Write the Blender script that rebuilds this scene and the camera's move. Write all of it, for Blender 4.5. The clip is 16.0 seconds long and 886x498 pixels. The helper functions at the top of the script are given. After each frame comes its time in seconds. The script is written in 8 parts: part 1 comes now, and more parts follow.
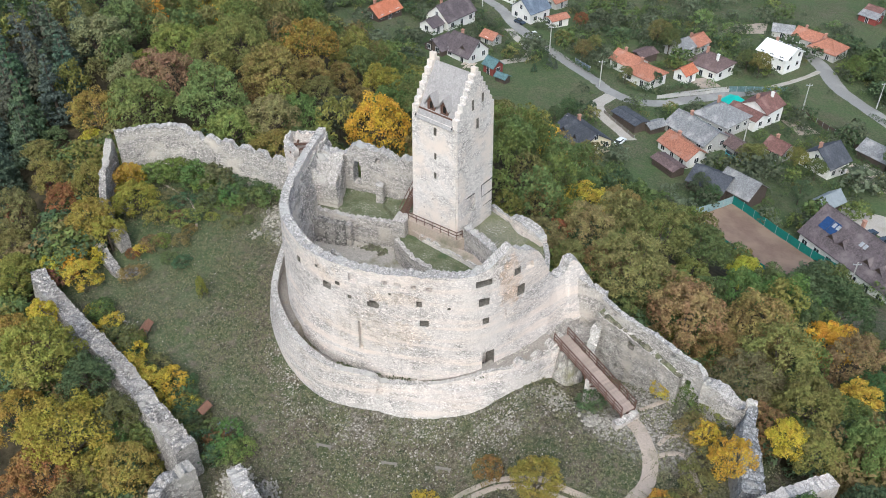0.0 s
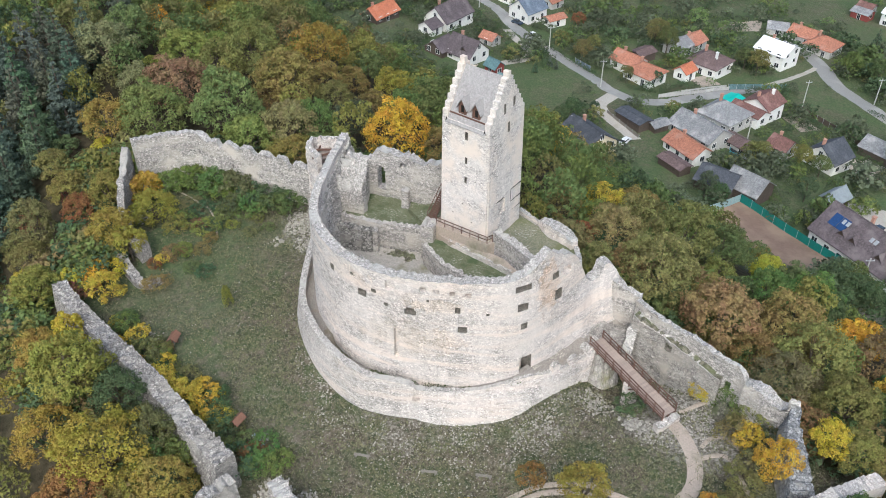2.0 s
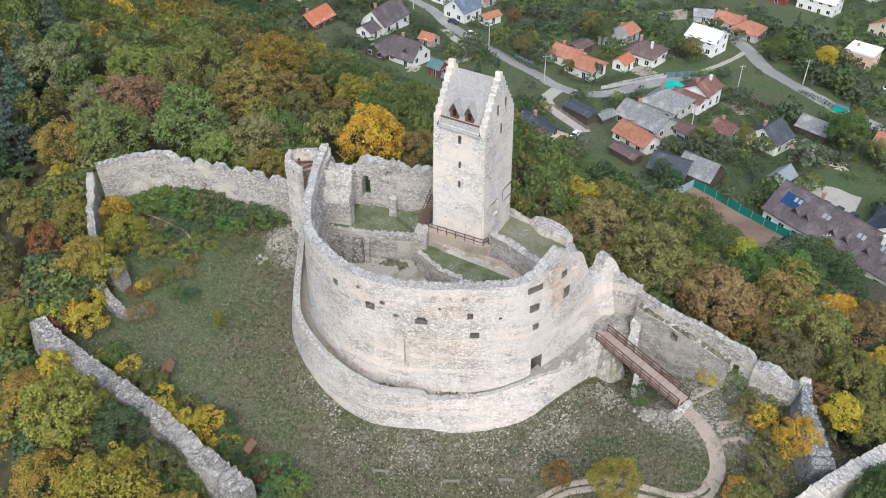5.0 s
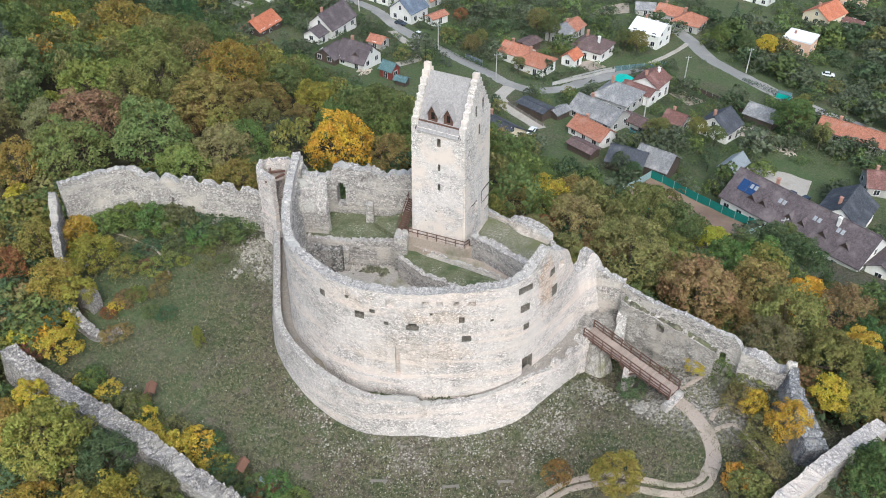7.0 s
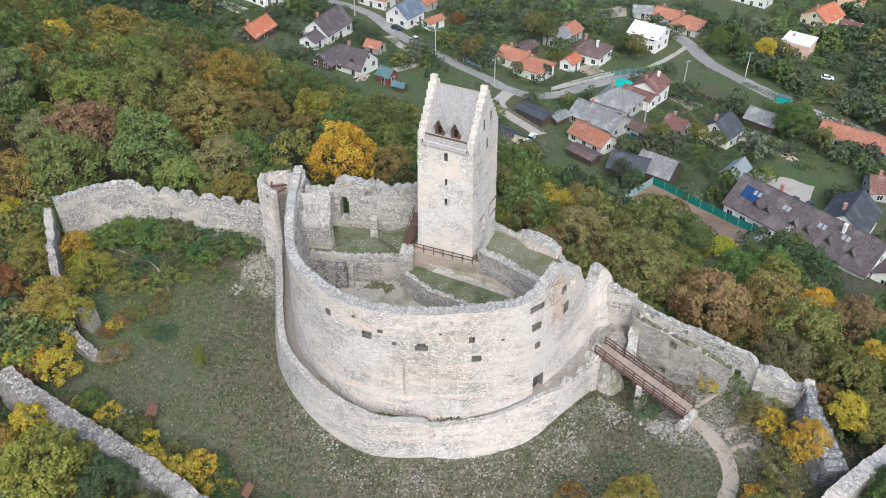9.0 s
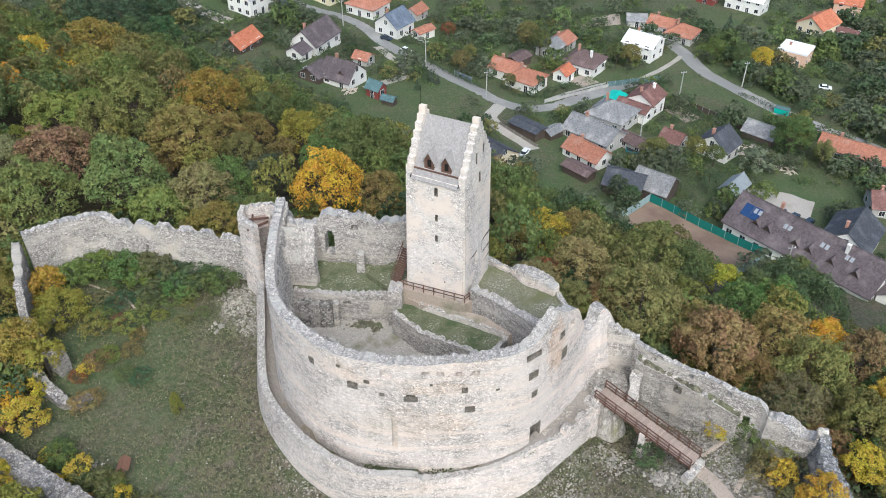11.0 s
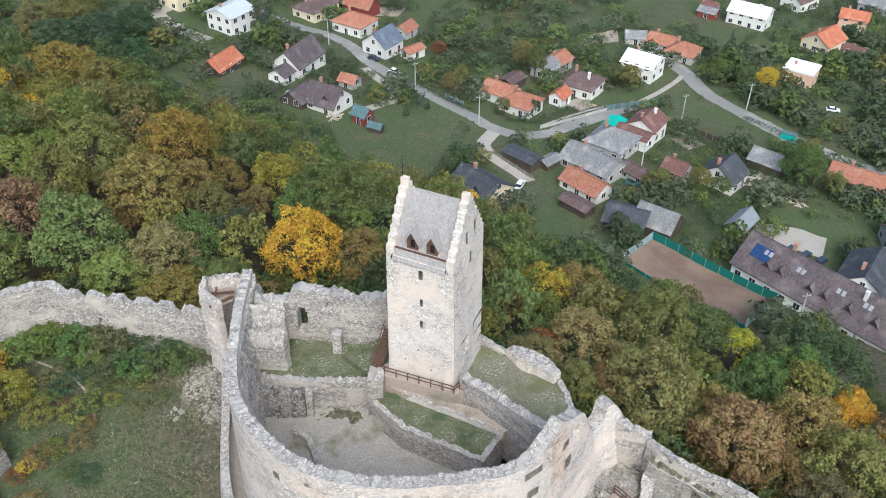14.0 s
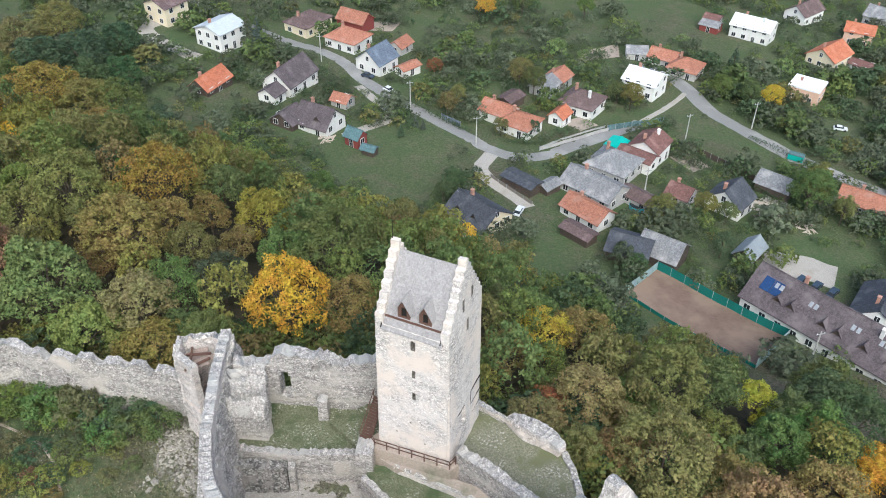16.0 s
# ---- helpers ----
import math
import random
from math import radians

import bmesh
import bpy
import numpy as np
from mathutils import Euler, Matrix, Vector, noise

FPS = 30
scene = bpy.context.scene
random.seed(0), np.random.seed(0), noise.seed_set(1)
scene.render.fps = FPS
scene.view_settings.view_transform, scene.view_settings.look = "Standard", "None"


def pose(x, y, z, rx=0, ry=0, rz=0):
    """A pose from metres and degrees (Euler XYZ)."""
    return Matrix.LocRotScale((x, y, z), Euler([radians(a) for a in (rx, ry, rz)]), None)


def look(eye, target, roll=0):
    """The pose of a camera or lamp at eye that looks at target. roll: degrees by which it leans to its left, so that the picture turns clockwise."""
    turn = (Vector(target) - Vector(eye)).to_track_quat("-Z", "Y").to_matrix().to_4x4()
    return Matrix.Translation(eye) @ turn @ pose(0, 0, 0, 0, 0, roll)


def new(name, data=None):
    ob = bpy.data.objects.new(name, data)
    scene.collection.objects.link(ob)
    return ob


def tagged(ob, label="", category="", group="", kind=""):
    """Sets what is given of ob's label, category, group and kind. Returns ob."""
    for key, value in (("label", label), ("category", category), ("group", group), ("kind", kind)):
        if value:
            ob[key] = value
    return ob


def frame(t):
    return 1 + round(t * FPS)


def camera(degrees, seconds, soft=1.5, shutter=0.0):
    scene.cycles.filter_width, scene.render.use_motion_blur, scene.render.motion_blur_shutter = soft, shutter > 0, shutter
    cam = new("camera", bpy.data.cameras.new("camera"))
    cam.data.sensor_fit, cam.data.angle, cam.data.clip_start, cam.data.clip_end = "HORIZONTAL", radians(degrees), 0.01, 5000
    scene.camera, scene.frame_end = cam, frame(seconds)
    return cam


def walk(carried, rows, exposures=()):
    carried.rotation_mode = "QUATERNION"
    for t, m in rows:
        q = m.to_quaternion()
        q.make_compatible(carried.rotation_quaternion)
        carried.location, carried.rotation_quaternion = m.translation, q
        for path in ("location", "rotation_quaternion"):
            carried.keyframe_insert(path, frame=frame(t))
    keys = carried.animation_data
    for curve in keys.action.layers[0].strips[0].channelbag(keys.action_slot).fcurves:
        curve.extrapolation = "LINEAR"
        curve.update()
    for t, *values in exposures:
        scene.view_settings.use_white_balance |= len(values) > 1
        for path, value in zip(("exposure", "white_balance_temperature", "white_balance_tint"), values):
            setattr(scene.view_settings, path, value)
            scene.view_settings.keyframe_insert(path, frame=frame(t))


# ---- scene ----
cam = camera(54.3, 16.0, soft=1.0)
METRES, EYE, TILT, LEAN, TURN = 54.0, 79.2, -38.2, 0.0, 0.0
ROWS = [
    (0.0, 0.0, 0.0, 0.0, 0.0, 0.0, 0.0),
    (0.5, -0.0278, 0.0037, 0.0031, -0.0, 0.0, -0.0),
    (1.0, -0.0556, 0.0078, 0.0061, -0.06, -0.0, 0.06),
    (1.5, -0.0835, 0.0121, 0.0093, -0.63, -0.0, 0.5),
    (2.0, -0.1118, 0.0166, 0.0124, -1.26, -0.01, 1.0),
    (2.5, -0.1405, 0.0212, 0.0158, -1.83, -0.02, 1.43),
    (3.0, -0.1691, 0.0261, 0.0192, -2.41, -0.03, 1.9),
    (3.5, -0.198, 0.0311, 0.023, -3.08, -0.05, 2.42),
    (6.0, -0.3249, 0.0597, 0.0435, -9.34, -0.59, 7.17),
    (6.5, -0.3454, 0.0661, 0.0484, -10.32, -0.72, 7.88),
    (7.0, -0.3631, 0.0727, 0.0535, -10.37, -0.75, 7.96),
    (7.5, -0.3757, 0.0801, 0.0597, -10.43, -0.78, 8.02),
    (8.0, -0.3821, 0.0903, 0.0675, -10.54, -0.79, 8.08),
    (8.5, -0.3835, 0.1036, 0.0777, -10.65, -0.78, 8.17),
    (9.0, -0.3814, 0.1203, 0.0908, -10.88, -0.8, 8.34),
    (11.5, -0.3343, 0.2508, 0.1897, -11.48, -0.88, 8.68),
    (12.0, -0.3212, 0.2834, 0.2137, -11.57, -0.9, 8.7),
    (12.5, -0.3083, 0.3175, 0.2383, -11.65, -0.93, 8.7),
    (13.0, -0.2949, 0.351, 0.2642, -11.71, -0.96, 8.72),
    (13.5, -0.282, 0.3848, 0.2898, -11.77, -0.97, 8.75),
    (14.0, -0.2694, 0.4188, 0.3153, -11.83, -0.98, 8.76),
    (14.5, -0.2571, 0.4532, 0.341, -11.88, -0.98, 8.77),
    (15.0, -0.2446, 0.4872, 0.3663, -11.92, -0.98, 8.8),
    (15.5, -0.2322, 0.5201, 0.3921, -11.97, -0.83, 8.8),
    (16.0, -0.2233, 0.546, 0.4123, -12.03, -0.84, 8.81),
]
walk(cam, [(t, pose(0, 0, EYE, TILT, LEAN, TURN) @ pose(METRES * x, METRES * y, METRES * z, 90 + pitch, roll, yaw)) for t, x, y, z, yaw, pitch, roll in ROWS], exposures=[(0.0, 0.60, 5600, 3), (13.0, 0.60, 5600, 3), (16.0, 0.70, 5560, 3)])
from math import cos, pi, sin

# ---- world, sun ----
world = bpy.data.worlds.new("overcast_sky")
scene.world = world
world.use_nodes = True
wn, wl = world.node_tree.nodes, world.node_tree.links
SUN_DIR = Vector((-0.10, -0.66, 0.72)).normalized()
sky = wn.new("ShaderNodeTexSky")
sky.sky_type = "NISHITA"
sky.sun_disc = False
sky.sun_elevation = math.asin(SUN_DIR.z)
sky.sun_rotation = math.atan2(SUN_DIR.x, SUN_DIR.y)
sky.air_density, sky.dust_density, sky.ozone_density = 1.0, 6.0, 1.0
wl.new(sky.outputs[0], wn["Background"].inputs[0])
wn["Background"].inputs[1].default_value = 0.15
sun = new("sun", bpy.data.lights.new("sun", "SUN"))
sun.data.energy, sun.data.angle, sun.data.color = 1.25, radians(50), (1.0, 0.93, 0.84)
sun.matrix_world = look((0, 0, 200), Vector((0, 0, 200)) - SUN_DIR)

# ---- materials ----
def material(name, base, second=None, scale=1.0, rough=0.9, bump=0.0, cells=0.0, cell_amount=0.25, joint=0.0,
             stain=None, stain_scale=0.12, stain_at=0.55, streaks=0.0, random=0.0, island=0.0, metal=0.0, detail=8.0, bands=None, flat=1.0, pits=0.0, patches=(), specks=None, plaster=0.0):
    """A surface with fine grain, optional stones with joints, large stains, and streaks that run down."""
    m = bpy.data.materials.new(name)
    m.use_nodes = True
    n, l = m.node_tree.nodes, m.node_tree.links
    bsdf = n["Principled BSDF"]
    bsdf.inputs["Roughness"].default_value, bsdf.inputs["Metallic"].default_value = rough, metal
    bsdf.inputs["Specular IOR Level"].default_value = 0.25
    co = n.new("ShaderNodeTexCoord").outputs["Object"]

    def mix(kind, fac, a, b):
        x = n.new("ShaderNodeMix")
        x.data_type, x.blend_type = "RGBA", kind
        for slot, v in ((0, fac), (6, a), (7, b)):
            if isinstance(v, (int, float)):
                x.inputs[slot].default_value = v
            elif isinstance(v, tuple):
                x.inputs[slot].default_value = (*v[:3], 1)
            else:
                l.new(v, x.inputs[slot])
        return x.outputs[2]

    def ramp(v, a, b, lo=0.0, hi=1.0):
        r = n.new("ShaderNodeMapRange")
        l.new(v, r.inputs[0])
        for i, q in enumerate((a, b, lo, hi)):
            r.inputs[i + 1].default_value = q
        return r.outputs[0]

    def cloud(s, det=detail, vec=None, rgh=0.6):
        t = n.new("ShaderNodeTexNoise")
        l.new(vec or co, t.inputs["Vector"])
        t.inputs["Scale"].default_value, t.inputs["Detail"].default_value, t.inputs["Roughness"].default_value = s, det, rgh
        return t.outputs[0]

    grain = cloud(2.2 * scale, rgh=0.7)
    col = mix("MIX", ramp(grain, 0.35, 0.65), base, second or tuple(c * 0.7 for c in base))
    height = grain
    for where, radius, tint in patches:
        mp = n.new("ShaderNodeMapping")
        mp.inputs["Location"].default_value = tuple(-c / r for c, r in zip(where, radius))
        mp.inputs["Scale"].default_value = tuple(1 / r for r in radius)
        l.new(co, mp.inputs[0])
        far = n.new("ShaderNodeVectorMath")
        far.operation = "LENGTH"
        l.new(mp.outputs[0], far.inputs[0])
        wav = n.new("ShaderNodeMath")
        l.new(far.outputs["Value"], wav.inputs[0])
        l.new(ramp(cloud(0.9, 5), 0.3, 0.7, -0.5, 0.5), wav.inputs[1])
        col = mix("MIX", ramp(wav.outputs[0], 0.75, 1.1, 0.75, 0.0), col, tint)
    if cells:
        cc = co
        if flat != 1.0:
            mf = n.new("ShaderNodeMapping")
            mf.inputs["Scale"].default_value = (1, 1, flat)
            l.new(co, mf.inputs[0])
            cc = mf.outputs[0]
        v = n.new("ShaderNodeTexVoronoi")
        l.new(cc, v.inputs["Vector"])
        v.inputs["Scale"].default_value = cells
        bw = n.new("ShaderNodeRGBToBW")
        l.new(v.outputs["Color"], bw.inputs[0])
        tone = ramp(bw.outputs[0], 0.2, 0.8, 1 - cell_amount, 1 + cell_amount * 0.6)
        col = mix("MULTIPLY", 1.0, col, tone)
        e = n.new("ShaderNodeTexVoronoi")
        e.feature = "DISTANCE_TO_EDGE"
        l.new(cc, e.inputs["Vector"])
        e.inputs["Scale"].default_value = cells
        edge = ramp(e.outputs["Distance"], 0.0, 0.11)
        small = n.new("ShaderNodeTexVoronoi")
        l.new(cc, small.inputs["Vector"])
        small.inputs["Scale"].default_value = cells * 2.3
        bs = n.new("ShaderNodeRGBToBW")
        l.new(small.outputs["Color"], bs.inputs[0])
        col = mix("MULTIPLY", 1.0, col, ramp(bs.outputs[0], 0.2, 0.8, 1 - cell_amount * 0.8, 1 + cell_amount * 0.5))
        if joint:
            col = mix("MULTIPLY", joint, col, edge)
        add = n.new("ShaderNodeMath")
        l.new(ramp(edge, 0.0, 1.0, 0.0, 0.55), add.inputs[0])
        l.new(grain, add.inputs[1])
        height = add.outputs[0]
    if pits:
        col = mix("MULTIPLY", 1.0, col, ramp(cloud(4.5, 3, rgh=0.75), 0.57, 0.68, 1.0, 1 - pits))
        col = mix("MULTIPLY", 1.0, col, ramp(cloud(12.0, 2, rgh=0.6), 0.36, 0.64, 1 - pits * 0.9, 1 + pits * 0.4))
    if plaster:
        smooth = mix("MIX", ramp(cloud(3.0, 4), 0.35, 0.65), tuple(min(0.86, c * 1.07) for c in base), tuple(c * 0.90 for c in base))
        col = mix("MIX", ramp(cloud(0.28, 6, rgh=0.65), 0.44, 0.56, 0.0, plaster), col, smooth)
    if specks:
        few = n.new("ShaderNodeMath")
        few.operation = "MULTIPLY"
        l.new(ramp(cloud(5.0, 3, rgh=0.65), 0.55, 0.63), few.inputs[0])
        l.new(ramp(cloud(0.55, 5), 0.46, 0.60, 0.05, 1.0), few.inputs[1])
        col = mix("MIX", few.outputs[0], col, specks)
    if streaks:
        mp = n.new("ShaderNodeMapping")
        mp.inputs["Scale"].default_value = (1.2, 1.2, 0.10)
        l.new(co, mp.inputs[0])
        s = cloud(1.0, 5, mp.outputs[0])
        col = mix("MULTIPLY", streaks, col, ramp(s, 0.3, 0.6, 0.45, 1.0))
    if bands:
        mb = n.new("ShaderNodeMapping")
        mb.inputs["Scale"].default_value = (0.10, 0.10, 0.85)
        l.new(co, mb.inputs[0])
        col = mix("MIX", ramp(cloud(1.0, 6, mb.outputs[0]), 0.5, 0.66, 0.0, 0.7), col, bands)
    if stain:
        big = cloud(stain_scale, 6)
        col = mix("MIX", ramp(big, stain_at - 0.05, stain_at + 0.1), col, stain)
    if random:
        info = n.new("ShaderNodeObjectInfo")
        col = mix("MULTIPLY", 1.0, col, ramp(info.outputs["Random"], 0, 1, 1 - random, 1 + random))
    if island:
        geo = n.new("ShaderNodeNewGeometry")
        col = mix("MULTIPLY", 1.0, col, ramp(geo.outputs["Random Per Island"], 0, 1, 1 - island, 1 + island))
    l.new(col, bsdf.inputs["Base Color"])
    if bump:
        b = n.new("ShaderNodeBump")
        b.inputs["Strength"].default_value, b.inputs["Distance"].default_value = bump, 0.08
        l.new(height, b.inputs["Height"])
        l.new(b.outputs[0], bsdf.inputs["Normal"])
    return m


def leaf_material(name, joined=False):
    """Leaves that take each tree's own tint, varied from clump to clump."""
    m = bpy.data.materials.new(name)
    m.use_nodes = True
    n, l = m.node_tree.nodes, m.node_tree.links
    bsdf = n["Principled BSDF"]
    bsdf.inputs["Roughness"].default_value, bsdf.inputs["Specular IOR Level"].default_value = 0.7, 0.15
    info, geo = n.new("ShaderNodeObjectInfo"), n.new("ShaderNodeNewGeometry")
    hsv = n.new("ShaderNodeHueSaturation")
    if joined:
        tint = n.new("ShaderNodeAttribute")
        tint.attribute_name = "tint"
        l.new(tint.outputs["Color"], hsv.inputs["Color"])
    else:
        l.new(info.outputs["Color"], hsv.inputs["Color"])
    co = n.new("ShaderNodeTexCoord")
    tex = n.new("ShaderNodeTexNoise")
    tex.inputs["Scale"].default_value, tex.inputs["Detail"].default_value = 0.7, 4
    l.new(co.outputs["Object"], tex.inputs["Vector"])
    for src, a, b, lo, hi, slot in ((tex.outputs[0], 0.35, 0.65, 0.480, 0.518, "Hue"), (geo.outputs["Random Per Island"], 0, 1, 0.80, 1.36, "Value")):
        r = n.new("ShaderNodeMapRange")
        l.new(src, r.inputs[0])
        for i, q in enumerate((a, b, lo, hi)):
            r.inputs[i + 1].default_value = q
        l.new(r.outputs[0], hsv.inputs[slot])
    l.new(hsv.outputs[0], bsdf.inputs["Base Color"])
    glow = n.new("ShaderNodeBsdfTranslucent")
    l.new(hsv.outputs[0], glow.inputs["Color"])
    both = n.new("ShaderNodeMixShader")
    both.inputs[0].default_value = 0.15
    l.new(bsdf.outputs[0], both.inputs[1])
    l.new(glow.outputs[0], both.inputs[2])
    l.new(both.outputs[0], n["Material Output"].inputs["Surface"])
    return m


def ground_material():
    """Grass, worn soil, scree and forest litter, mixed by the cover of each place."""
    m = bpy.data.materials.new("ground_cover")
    m.use_nodes = True
    n, l = m.node_tree.nodes, m.node_tree.links
    bsdf = n["Principled BSDF"]
    bsdf.inputs["Roughness"].default_value, bsdf.inputs["Specular IOR Level"].default_value = 0.95, 0.1
    co = n.new("ShaderNodeTexCoord").outputs["Object"]
    at = n.new("ShaderNodeAttribute")
    at.attribute_name = "cover"
    sep = n.new("ShaderNodeSeparateColor")
    l.new(at.outputs["Color"], sep.inputs[0])

    def cloud(s, det=8.0, rgh=0.65):
        t = n.new("ShaderNodeTexNoise")
        l.new(co, t.inputs["Vector"])
        t.inputs["Scale"].default_value, t.inputs["Detail"].default_value, t.inputs["Roughness"].default_value = s, det, rgh
        return t.outputs[0]

    def ramp(v, a, b, lo=0.0, hi=1.0):
        r = n.new("ShaderNodeMapRange")
        l.new(v, r.inputs[0])
        for i, q in enumerate((a, b, lo, hi)):
            r.inputs[i + 1].default_value = q
        return r.outputs[0]

    def mix(fac, a, b, kind="MIX"):
        x = n.new("ShaderNodeMix")
        x.data_type, x.blend_type = "RGBA", kind
        for slot, v in ((0, fac), (6, a), (7, b)):
            if isinstance(v, (int, float)):
                x.inputs[slot].default_value = v
            elif isinstance(v, tuple):
                x.inputs[slot].default_value = (*v, 1)
            else:
                l.new(v, x.inputs[slot])
        return x.outputs[2]

    def plus(a, b, op="ADD"):
        x = n.new("ShaderNodeMath")
        x.operation = op
        l.new(a, x.inputs[0])
        if isinstance(b, (int, float)):
            x.inputs[1].default_value = b
        else:
            l.new(b, x.inputs[1])
        return x.outputs[0]

    fine, mid, big = cloud(2.1, 8, 0.78), cloud(0.6), cloud(0.09, 5)
    dry = mix(ramp(cloud(0.20, 7, 0.7), 0.42, 0.58), mix(ramp(fine, 0.42, 0.60), (0.040, 0.052, 0.022), (0.100, 0.108, 0.055)), mix(ramp(fine, 0.42, 0.60), (0.050, 0.043, 0.028), (0.140, 0.120, 0.086)))
    dry = mix(ramp(cloud(1.1, 4, 0.6), 0.57, 0.66, 0.0, 0.8), dry, (0.032, 0.045, 0.020))
    lush = mix(ramp(fine, 0.40, 0.62), (0.050, 0.070, 0.031), (0.104, 0.124, 0.060))
    worn = mix(ramp(fine, 0.40, 0.62), (0.072, 0.073, 0.042), (0.138, 0.130, 0.084))
    lush = mix(ramp(cloud(0.16, 7, 0.7), 0.47, 0.62, 0.0, 0.8), lush, worn)
    lush = mix(ramp(cloud(0.05, 4), 0.44, 0.62, 0.0, 0.45), lush, (0.058, 0.098, 0.038))
    grass = mix(ramp(plus(sep.outputs["Green"], plus(big, 0.5, "SUBTRACT")), 0.25, 0.75), dry, lush)
    soil = mix(ramp(fine, 0.4, 0.6), (0.088, 0.072, 0.056), (0.155, 0.128, 0.102))
    bare = plus(ramp(mid, 0.52, 0.66), ramp(sep.outputs["Green"], 0.3, 0.9, 0.8, 0.15), "MULTIPLY")
    grass = mix(bare, grass, soil)
    pebbles = mix(ramp(fine, 0.45, 0.62), (0.09, 0.08, 0.062), (0.36, 0.335, 0.30))
    col = mix(ramp(plus(sep.outputs["Red"], plus(mid, 0.5, "SUBTRACT")), 0.3, 0.75), grass, pebbles)
    speck = ramp(cloud(9.0, 2, 0.5), 0.61, 0.67)
    keep = ramp(plus(sep.outputs["Green"], plus(mid, 0.5, "SUBTRACT")), 0.15, 0.7, 0.75, 0.0)
    col = mix(plus(speck, keep, "MULTIPLY"), col, (0.33, 0.305, 0.255))
    litter = mix(ramp(mid, 0.35, 0.65), (0.034, 0.033, 0.019), (0.085, 0.068, 0.042))
    col = mix(sep.outputs["Blue"], col, litter)
    l.new(col, bsdf.inputs["Base Color"])
    b = n.new("ShaderNodeBump")
    b.inputs["Strength"].default_value, b.inputs["Distance"].default_value = 0.6, 0.15
    l.new(fine, b.inputs["Height"])
    l.new(b.outputs[0], bsdf.inputs["Normal"])
    return m


OCHRE = (0.70, 0.51, 0.37)
SAND = (0.71, 0.595, 0.495)
M_WALL = material("rubble_limestone", (0.755, 0.69, 0.645), (0.58, 0.525, 0.485), 2.6, 0.95, 0.9, cells=3.2, cell_amount=0.26, joint=0.38, flat=1.6, pits=0.5, plaster=0.42,
                  stain=(0.60, 0.545, 0.50), stain_scale=0.13, stain_at=0.62, streaks=0.12, bands=(0.72, 0.61, 0.525),
                  patches=[((7.4, 71.2, 18.6), (1.5, 1.7, 3.6), OCHRE), ((-4.2, 69.5, 17.3), (4.2, 2.0, 0.9), SAND), ((-4.2, 69.5, 12.6), (2.8, 2.0, 1.5), SAND), ((-14.5, 74.5, 18.6), (3.5, 3.5, 1.2), SAND), ((-10.0, 69.0, 12.0), (5.0, 5.0, 3.0), (0.58, 0.505, 0.43))])
M_RUIN = material("grey_rubble", (0.66, 0.615, 0.575), (0.43, 0.395, 0.365), 2.6, 0.95, 1.0, cells=3.3, cell_amount=0.32, joint=0.5, flat=1.5, pits=0.5,
                  stain=(0.50, 0.455, 0.40), stain_scale=0.2, stain_at=0.58, streaks=0.2, bands=(0.56, 0.51, 0.455))
M_TOWER = material("tower_limestone", (0.77, 0.71, 0.66), (0.60, 0.55, 0.51), 2.4, 0.95, 0.6, cells=3.2, cell_amount=0.26, joint=0.32, flat=1.7, pits=0.54, plaster=0.38,
                   stain=(0.66, 0.575, 0.50), stain_scale=0.22, stain_at=0.52, streaks=0.12, bands=(0.62, 0.58, 0.535))
M_ROCK = material("bare_rock", (0.50, 0.465, 0.42), (0.30, 0.275, 0.245), 2.4, 0.95, 1.0, cells=2.2, cell_amount=0.22, joint=0.2, flat=0.45, pits=0.5, stain=(0.22, 0.21, 0.13), stain_scale=0.5, stain_at=0.52)
M_EAST = material("brown_rubble", (0.49, 0.455, 0.42), (0.31, 0.285, 0.255), 2.6, 0.95, 1.0, cells=3.9, cell_amount=0.25, joint=0.32, flat=1.6, pits=0.48,
                  stain=(0.38, 0.34, 0.295), stain_scale=0.25, stain_at=0.56, streaks=0.2, bands=(0.45, 0.415, 0.375))
# darkened stone: the shade inside deep holes is put into this colour
M_RECESS = material("recess_shade_stone", (0.25, 0.225, 0.195), (0.16, 0.145, 0.125), 2.4, 0.95, 0.6, cells=3.6, cell_amount=0.2, joint=0.3)
M_OUTER = material("worn_outer_limestone", (0.70, 0.645, 0.60), (0.51, 0.465, 0.43), 2.6, 0.95, 0.9, cells=3.4, cell_amount=0.28, joint=0.4, flat=1.6, pits=0.5, plaster=0.3,
                   stain=(0.47, 0.43, 0.395), stain_scale=0.16, stain_at=0.56, streaks=0.18, bands=(0.62, 0.53, 0.455))
M_CAP = material("lichened_wall_top", (0.62, 0.58, 0.54), (0.46, 0.425, 0.39), 2.6, 0.95, 0.9, cells=4.6, cell_amount=0.28, joint=0.4, pits=0.4, stain=(0.44, 0.42, 0.385), stain_scale=0.4, stain_at=0.55)
M_SLATESTONE = material("blue_grey_slabs", (0.36, 0.36, 0.365), (0.22, 0.22, 0.225), 2.6, 0.95, 1.0, cells=3.4, cell_amount=0.35, joint=0.5, flat=0.7, pits=0.45, stain=(0.28, 0.265, 0.24), stain_scale=0.4, stain_at=0.56)
M_GREYWALL = material("weathered_grey_rubble", (0.50, 0.465, 0.43), (0.33, 0.30, 0.275), 2.6, 0.95, 1.0, cells=3.3, cell_amount=0.32, joint=0.5, flat=1.3, pits=0.5, stain=(0.36, 0.335, 0.30), stain_scale=0.2, stain_at=0.57, streaks=0.15)
